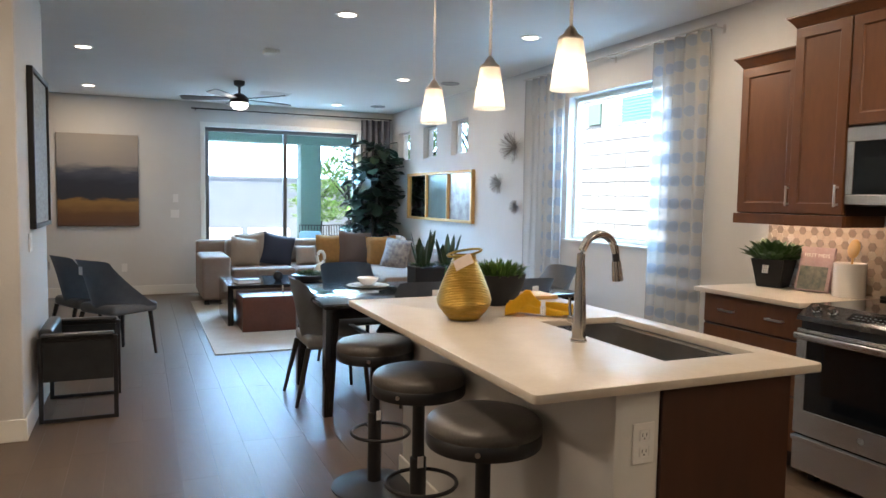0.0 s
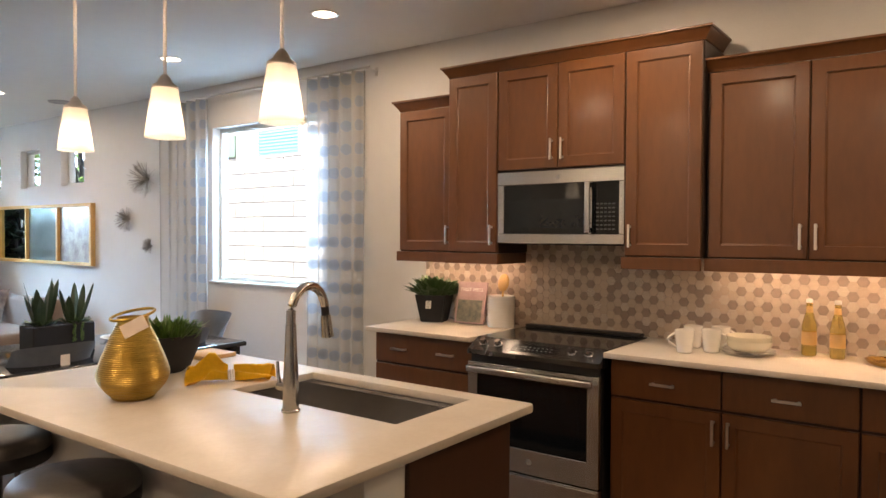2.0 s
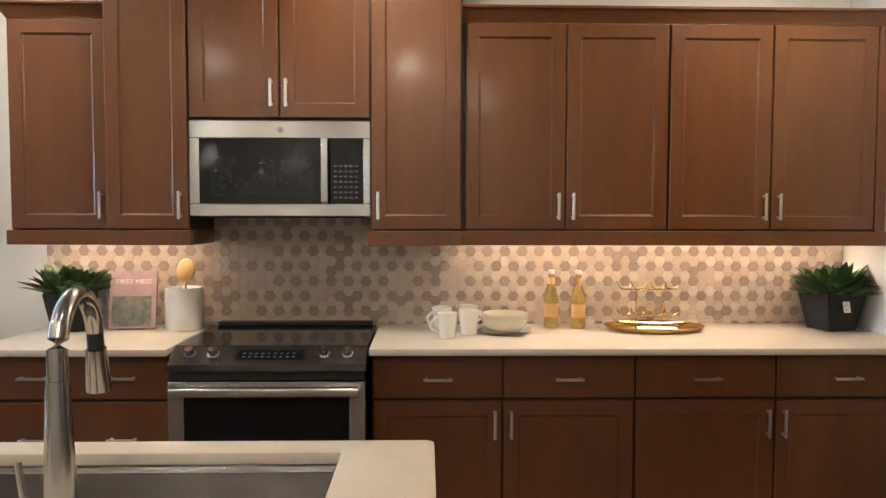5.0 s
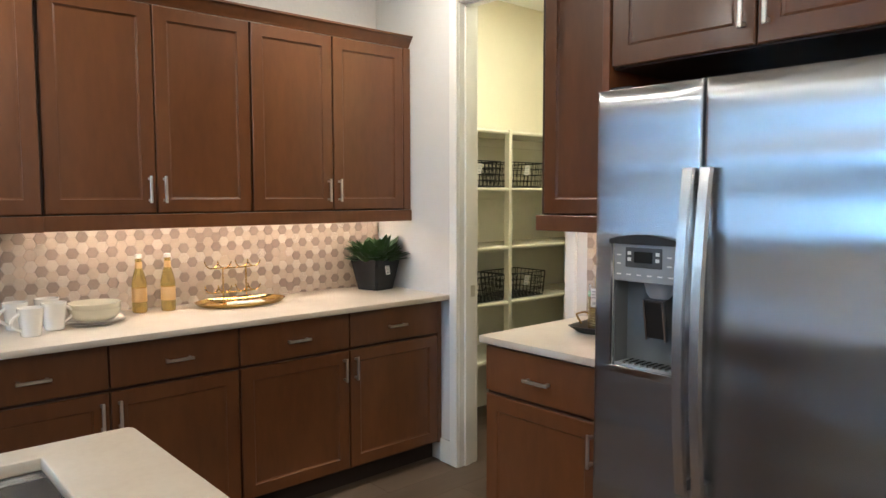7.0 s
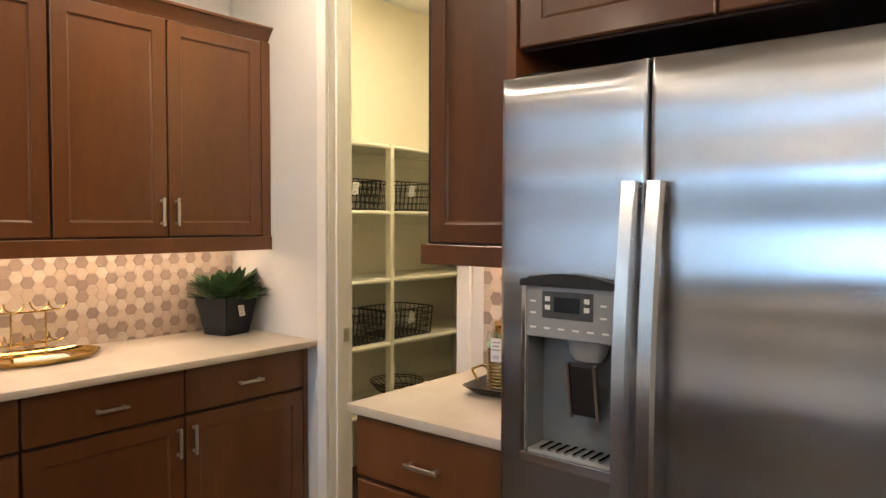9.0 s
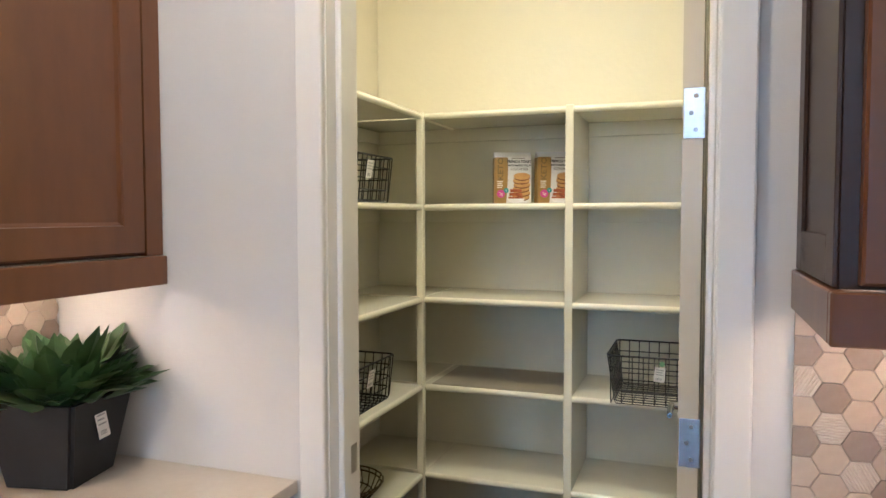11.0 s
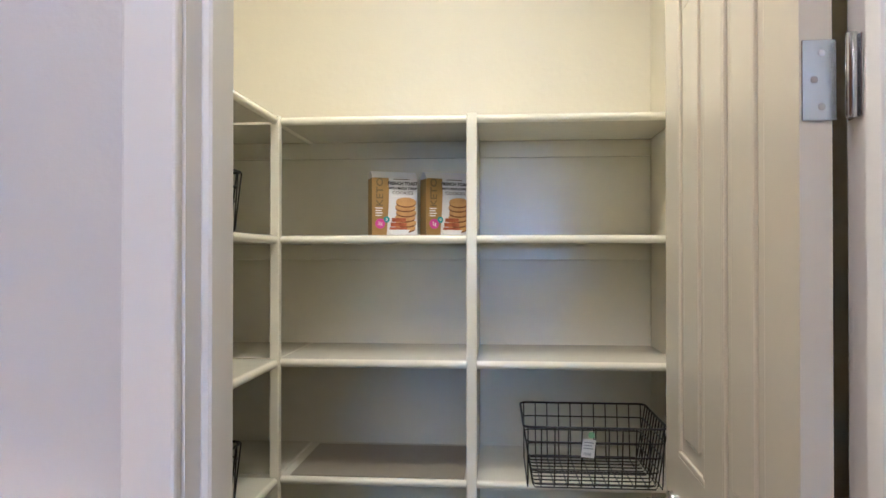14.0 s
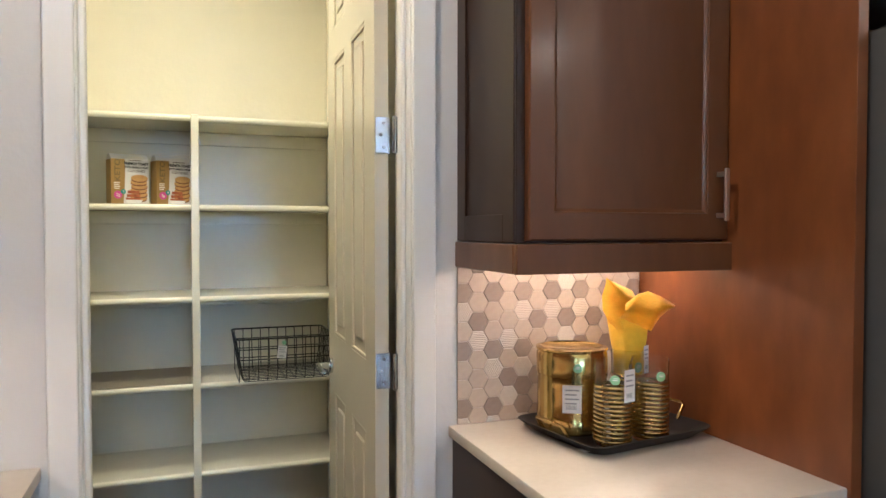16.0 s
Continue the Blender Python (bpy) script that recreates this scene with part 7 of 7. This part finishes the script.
def cushion(x, y, z, rx, ry, rz, size, mat, label, w=None):
    c = thing("cushion", x, y, z, rz, label, "cushion", "sofa cushions")
    bm = bmesh.new()
    n = 12
    top, bot = [], []
    for i in range(n + 1):
        a, b = [], []
        for j in range(n + 1):
            u, v = -1 + 2 * i / n, -1 + 2 * j / n
            th = 0.075 * ((1 - u * u) * (1 - v * v)) ** 0.42
            k = 1 - 0.06 * (1 - abs(u * v))
            px, pz = (w or size) / 2 * u * k, size / 2 * v * k
            a.append(bm.verts.new((px, -th, pz)))
            b.append(bm.verts.new((px, th, pz)))
        top.append(a)
        bot.append(b)
    for i in range(n):
        for j in range(n):
            bm.faces.new((top[i][j], top[i + 1][j], top[i + 1][j + 1], top[i][j + 1]))
            bm.faces.new((bot[i][j], bot[i][j + 1], bot[i + 1][j + 1], bot[i + 1][j]))
    bmesh.ops.remove_doubles(bm, verts=bm.verts, dist=0.0008)
    ob = part("cover", bm, mat, c, smooth=70)
    ob.matrix_basis = pose(0, 0, 0, rx, ry, 0)


M_CBEIGE = material("beige_cushion", (0.26, 0.21, 0.165), 0.85, bump=0.3, bscale=150)
M_CNAVY = material("navy_cushion", (0.018, 0.026, 0.05), 0.8, bump=0.3, bscale=150)
M_CGOLD = material("ochre_cushion", (0.26, 0.13, 0.03), 0.8, bump=0.3, bscale=150, scale=20, vary=0.2)
M_CBROWN = material("brown_cushion", (0.09, 0.06, 0.05), 0.8, bump=0.3, bscale=150)
M_CPAT = material("patterned_cushion", (0.04, 0.045, 0.07), 0.8, scale=16, second=(0.4, 0.37, 0.34))
for a in ((1.38, 10.2, 0.65, -18, 8, 12, 0.42, M_CBEIGE, "beige cushion on the sofa arm end"), (1.5, 10.32, 0.69, -16, -6, 4, 0.46, M_CBEIGE, "beige cushion leaning on the sofa back"), (1.82, 10.28, 0.67, -18, 12, -6, 0.45, M_CNAVY, "navy cushion leaning on the sofa back"), (2.6, 10.32, 0.66, -16, 2, 0, 0.44, M_CGOLD, "ochre striped cushion leaning on the sofa back"), (2.95, 10.25, 0.68, -18, 4, 0, 0.5, M_CBROWN, "dark brown cushion leaning on the sofa back"), (3.25, 9.95, 0.66, -16, -4, -20, 0.44, M_CGOLD, "ochre striped cushion in the sofa corner"), (3.3, 9.45, 0.66, -18, 6, -50, 0.42, M_CPAT, "patterned navy cushion on the chaise"), (2.2, 10.15, 0.6, -25, 0, 0, 0.3, M_CBEIGE, "small grey beige cushion on the sofa")):
    cushion(*a)
th = thing("throw_blanket", 3.5, 9.95, 0.79, 0, "rolled pale throw on the sofa back", "blanket")
bm = bmesh.new()
tube(bm, [(0, -0.2, 0.02), (0.02, 0, 0.035), (0, 0.25, 0.03)], 0.06, 14)
part("roll", bm, material("pale_throw", (0.5, 0.47, 0.45), 0.9, bump=0.3), th, smooth=60)

ct = thing("coffee_table", 1.6, 8.6, 0.012, 0, "low black coffee table on the rug", "coffee table")
part("tabletop", boxes((-0.68, 0.62, -0.45, 0.45, 0.4, 0.44), bev=0.004), M_TABLE, ct)
part("end_panel", boxes((-0.68, -0.62, -0.45, 0.45, 0, 0.3995), bev=0.003), M_TABLE, ct)
part("end_panel", boxes((0.56, 0.62, -0.45, 0.45, 0, 0.3995), bev=0.003), M_TABLE, ct)
M_OTT = material("brown_leather", (0.07, 0.022, 0.014), 0.35, scale=6, second=(0.11, 0.04, 0.026), bump=0.15)
ot = thing("ottoman", 1.42, 8.0, 0.012, 0, "square brown leather ottoman under the coffee table", "ottoman")
part("box", boxes((-0.4, 0.75, -0.27, 0.27, 0, 0.37), bev=0.012, seg=2), M_OTT, ot, smooth=40)
bkx = thing("book", 1.15, 8.35, 0.452, 10, "closed book lying on the coffee table", "book")
part("cover", boxes((-0.13, 0.13, -0.09, 0.09, 0, 0.006), (-0.13, 0.13, -0.09, 0.09, 0.04, 0.046), bev=0.001), M_CBROWN, bkx)
part("pages", boxes((-0.125, 0.125, -0.086, 0.086, 0.0062, 0.0398)), M_PAPER, bkx)
ob = thing("orb", 1.52, 8.5, 0.452, 0, "small dark round ornament on the coffee table", "ornament")
bm = bmesh.new()
bmesh.ops.create_uvsphere(bm, u_segments=20, v_segments=14, radius=0.055, matrix=Matrix.Translation((0, 0, 0.053)))
lathe(bm, [(0.02, 0), (0.025, 0.004), (0.02, 0.008)])
part("ball", bm, M_POT, ob, smooth=60)
cb = thing("succulent_bowl", 1.85, 8.35, 0.452, 0, "wide grey bowl of succulents on the coffee table", "plant")
bm = bmesh.new()
lathe(bm, [(0.09, 0), (0.15, 0.02), (0.2, 0.075), (0.19, 0.08), (0.14, 0.06), (0, 0.058)], seg=36)
part("bowl", bm, M_DARKGREY, cb, smooth=40)
bm = bmesh.new()
leaf_clump(bm, 160, 0.14, 0.03, 0.07, 0.025, random.Random(12), 0.6, cz=0.06)
part("foliage", bm, M_LEAF, cb)
sv = thing("ring_vase", 2.08, 8.75, 0.452, 0, "pale rounded vase with a ring top", "vase")
bm = bmesh.new()
lathe(bm, [(0.05, 0), (0.075, 0.02), (0.085, 0.08), (0.06, 0.15), (0.035, 0.17)], seg=28)
tube(bm, [(0.045 * math.cos(radians(a)), 0, 0.235 + 0.075 * math.sin(radians(a))) for a in range(0, 360, 15)], 0.02, 10, closed=True)
part("body", bm, M_CREAM, sv, smooth=50)

fg = thing("fiddle_leaf_fig", 3.36, 10.72, 0, 0, "tall dark green fiddle leaf fig in the corner", "tree")
bm = bmesh.new()
lathe(bm, [(0.13, 0), (0.15, 0.02), (0.17, 0.3), (0.16, 0.3), (0.14, 0.26), (0, 0.25)], seg=32)
part("pot", bm, M_DARKGREY, fg, smooth=40)
bm = bmesh.new()
tube(bm, [(0, 0, 0.24), (0.02, 0.01, 0.7), (-0.02, 0, 1.2), (0.03, 0.02, 1.9), (0.0, 0.0, 2.2)], 0.022, 10, taper=0.4)
for a, z in ((0.3, 0.95), (2.2, 1.1), (3.6, 1.25), (4.8, 1.4), (1.2, 1.5), (5.6, 1.0)):
    tube(bm, [(0, 0, z), (0.1 * math.cos(a), 0.1 * math.sin(a), z + 0.2), (0.2 * math.cos(a), 0.16 * math.sin(a), z + 0.55)], 0.01, 8, taper=0.5)
part("trunk", bm, M_LEGD, fg, smooth=60)
bm = bmesh.new()
prev = None
for t, w in ((0, 0.05), (0.15, 0.5), (0.4, 0.75), (0.7, 1.0), (0.9, 0.75), (1.0, 0.2)):
    row = [bm.verts.new((s * 0.085 * w, 0.26 * t, 0.018 * abs(s) * w - 0.06 * t * t)) for s in (-1, -0.5, 0, 0.5, 1)]
    if prev:
        for i in range(4):
            bm.faces.new((prev[i], prev[i + 1], row[i + 1], row[i]))
    prev = row
leaf_me = mesh(bm, "leaf", M_FIG, 60)
rg5 = random.Random(21)
for k in range(250):
    z = 0.85 + 1.4 * rg5.random()
    r = 0.04 + 0.3 * rg5.random() * (1 - abs((z - 1.5) / 1.1) ** 2)
    a = rg5.uniform(0, 6.283)
    o = new("leaf", leaf_me)
    o.parent = fg
    o.matrix_basis = pose(r * math.cos(a), min(0.2, r * math.sin(a)), z, rg5.uniform(-40, 35), rg5.uniform(-25, 25), math.degrees(a) - 90 + rg5.uniform(-30, 30)) @ Matrix.Diagonal((*[rg5.uniform(0.7, 1.1)] * 3, 1))

# ---- outside ----
M_GROUND = material("gravel_ground", (0.5, 0.46, 0.4), 0.9, scale=1.5, bump=0.4, bscale=30, second=(0.62, 0.57, 0.5))
M_STUCCO = material("pale_stucco", (0.74, 0.73, 0.7), 0.8, scale=1.2, bump=0.3, bscale=70)
M_STUCCO2 = material("tan_stucco", (0.13, 0.19, 0.155), 0.8, scale=1.2, bump=0.3, bscale=70)
M_BLOCK = material("white_block", (0.28, 0.275, 0.26), 0.85, scale=3, bump=0.3, bscale=60, objrand=0.3, vary=0.05)
M_FENCE = material("pale_fence", (0.26, 0.29, 0.33), 0.85, scale=2, bump=0.3)
M_GREYW = material("grey_block", (0.14, 0.15, 0.165), 0.85, scale=2, bump=0.3)
M_TURQ = material("turquoise_slat", (0.12, 0.42, 0.47), 0.5)
M_BUSH = material("bush_leaf", (0.08, 0.17, 0.035), 0.6, scale=4, second=(0.2, 0.34, 0.1))
solid("ground", boxes((-300, 300, -300, 300, -0.6, -0.101)), M_GROUND, kind="structure")
solid("pavement", boxes((-3.6, 6.0, NW + 0.105, 15.0, -0.1, -0.02)), M_STUCCO, "pale concrete patio slab", kind="structure")
solid("patio_roof", boxes((-3.6, 4.9, NW + 0.19, 14.6, 2.72, 3.0), (-3.6, 4.9, 14.1, 14.6, 2.45, 2.72)), M_STUCCO2, "stucco patio roof", kind="structure")
col = thing("patio_column", 3.17, 14.35, -0.02, 0, "square stucco patio column", "column")
part("shaft", boxes((-0.2, 0.2, -0.2, 0.2, 0, 2.468), bev=0.02, seg=2), M_STUCCO2, col, smooth=40)
part("plinth", boxes((-0.24, 0.24, -0.24, 0.24, 0, 0.25), bev=0.01), M_STUCCO2, col)
solid("garden_wall", boxes((-12, 12, 21.0, 21.2, -0.1, 1.9), (-12, 12, 20.98, 21.22, 1.9, 1.97), (8.8, 9.0, -8, 21.0, -0.1, 1.9)), M_FENCE, "grey block garden wall", "wall", kind="structure")
for x, w in ((1.9, 0.7), (2.9, 0.9), (0.9, 0.5)):
    pl = thing("planter_box", x, 17.5, -0.1, 0, "white block garden planter in the sun", "planter")
    part("box", boxes((-w / 2, w / 2, -0.3, 0.3, 0, 0.75), bev=0.01), M_STUCCO, pl)


def bush(x, y, r, h, seed):
    b = thing("tree", x, y, -0.1, 0, "leafy green garden tree in sunlight", "tree", "garden trees")
    rg6 = random.Random(seed)
    bm = bmesh.new()
    tube(bm, [(0, 0, 0), (0.05, 0.02, h * 0.4), (-0.03, 0.05, h * 0.75)], 0.07, 8, taper=0.4)
    for k in range(7):
        a = rg6.uniform(0, 6.28)
        tube(bm, [(0, 0, h * (0.3 + 0.05 * k)), (r * 0.6 * math.cos(a), r * 0.6 * math.sin(a), h * (0.5 + 0.06 * k))], 0.03, 6, taper=0.3)
    part("trunk", bm, M_LEGD, b, smooth=60)
    bm = bmesh.new()
    for k in range(45):
        a, e = rg6.uniform(0, 6.28), rg6.uniform(-0.9, 1.2)
        q = r * rg6.uniform(0.35, 1.0)
        leaf_clump(bm, 34, r * 0.28, r * 0.2, 0.16, 0.07, rg6, 0.3, q * math.cos(a) * math.cos(e), q * math.sin(a) * math.cos(e), h * 0.62 + h * 0.36 * math.sin(e))
    part("crown", bm, M_BUSH, b)


for a in ((4.9, 17.6, 0.9, 2.8, 1), (6.4, 18.5, 1.2, 3.6, 2), (4.6, 19.5, 0.8, 2.4, 3), (5.3, 13.6, 0.8, 3.3, 4), (5.4, 16.2, 0.9, 3.4, 5), (0.2, 19.6, 0.7, 1.6, 6), (6.3, 13.3, 1.3, 4.6, 7), (7.4, 15.6, 1.4, 4.8, 8), (6.9, 18.4, 1.2, 4.6, 9)):
    bush(*a)


def patio_chair(x, y, rz):
    c = thing("patio_chair", x, y, -0.02, rz, "black woven wire patio chair outdoors", "chair", "patio chairs")
    bm = bmesh.new()
    for k in range(11):
        t = -1 + 2 * k / 10
        tube(bm, [(0.27 * t, 0.25, 0.42), (0.27 * t, -0.2, 0.4), (0.29 * t, -0.3, 0.6), (0.28 * t, -0.36, 0.9)], 0.008, 6)
    for zz, yy in ((0.55, -0.275), (0.7, -0.32), (0.9, -0.36)):
        tube(bm, [(-0.29, yy + 0.04, zz), (0, yy, zz), (0.29, yy + 0.04, zz)], 0.01, 6)
    part("shell", bm, M_LEGBLACK, c)
    for sx in (-1, 1):
        for sy in (-1, 1):
            bm = bmesh.new()
            tube(bm, [(sx * 0.27, sy * 0.25, 0), (sx * 0.22, sy * 0.2, 0.41)], 0.012, 6)
            part("leg", bm, M_LEGBLACK, c)
    return c


patio_chair(3.0, 13.3, 160)
patio_chair(3.75, 13.4, 190)
cs = thing("seat_pad", 2.95, 13.22, 0.43, 160, "pale blue pad on a patio chair", "cushion")
part("cover", boxes((-0.2, 0.2, -0.06, 0.06, 0, 0.36), bev=0.05, seg=3), material("pale_blue_cloth", (0.3, 0.45, 0.55), 0.8), cs, smooth=60)

# glowing sky panel beyond the garden, added for blue reflections on floor and steel
M_HAZE = bpy.data.materials.new("sky_glow_panel")
M_HAZE.use_nodes = True
hz = M_HAZE.node_tree
he, hg = hz.nodes.new("ShaderNodeEmission"), hz.nodes.new("ShaderNodeTexNoise")
hg.inputs["Scale"].default_value = 0.02
hm = hz.nodes.new("ShaderNodeMix")
hm.data_type = "RGBA"
hm.inputs[6].default_value, hm.inputs[7].default_value = (0.38, 0.66, 1.0, 1), (0.5, 0.74, 1.0, 1)
hz.links.new(hg.outputs[0], hm.inputs[0])
hz.links.new(hm.outputs[2], he.inputs[0])
he.inputs[1].default_value = 6.0
hz.links.new(he.outputs[0], hz.nodes["Material Output"].inputs[0])
solid("backdrop", boxes((-70, 70, 75, 75.5, -0.1, 30)), M_HAZE, "glowing sky-blue backdrop panel beyond the garden", kind="structure")

# the neighbour's block wall with a louvred vent
nb2 = thing("neighbour_house", 6.3, 7.0, -0.1, 0, "white block neighbouring house with a turquoise vent", "house")
part("wall", boxes((0.012, 0.2, -7, 4.2, 0, 4.6)), M_GREYW, nb2)
part("roof", boxes((-0.5, 4.0, -7.3, 4.5, 4.6, 4.75)), M_GREYW, nb2)
blk = mesh(boxes((0, 0.0118, 0.007, 0.393, 0.006, 0.194), bev=0.003), "block", M_BLOCK)
for j in range(17):
    for i in range(17):
        y = -2.2 + 0.4 * i + 0.2 * (j % 2)
        if y + 0.4 > 0.66 and y < 1.535 and j in (13, 14):
            continue
        o = new("block", blk)
        o.parent, o.location = nb2, (0, y, 0.2 * j)
vt = part("vent", boxes((-0.014, 0.011, 0.66, 0.69, 2.6, 3.0), (-0.014, 0.011, 1.505, 1.535, 2.6, 3.0), (-0.014, 0.011, 0.69, 1.505, 2.6, 2.618), (-0.014, 0.011, 0.69, 1.505, 2.972, 3.0)), M_STUCCO, nb2, "louvred wall vent")
for k in range(8):
    part("slat", boxes((-0.012, 0.008, 0.69, 1.505, 2.622 + 0.0435 * k, 2.652 + 0.0435 * k)), M_TURQ, vt)
part("infill", boxes((0.002, 0.0119, 0.2, 0.655, 2.6, 2.995), (0.002, 0.0119, 1.54, 2.0, 2.6, 2.995)), M_BLOCK, nb2)
part("eave_corner", boxes((-0.03, 0.0, 1.98, 2.28, 2.65, 2.95)), M_STUCCO2, nb2)

# ---- wall tiles ----
tile_field("backsplash_east", (EW - 0.0045, 3.66, 0), -90, 3.755, 0.922, 1.45, lambda x, z: z < 1.36 or 0.75 < x < 1.56, "backsplash of beige and taupe hexagon tiles", lambda x: x > 2.35, -0.034, 0.912)
tile_field("backsplash_south", (2.27, SW + 0.0045, 0), 180, 0.52, 0.922, 1.36, lambda x, z: True, "backsplash of beige and taupe hexagon tiles", lambda x: True, 0.012, 0.818)
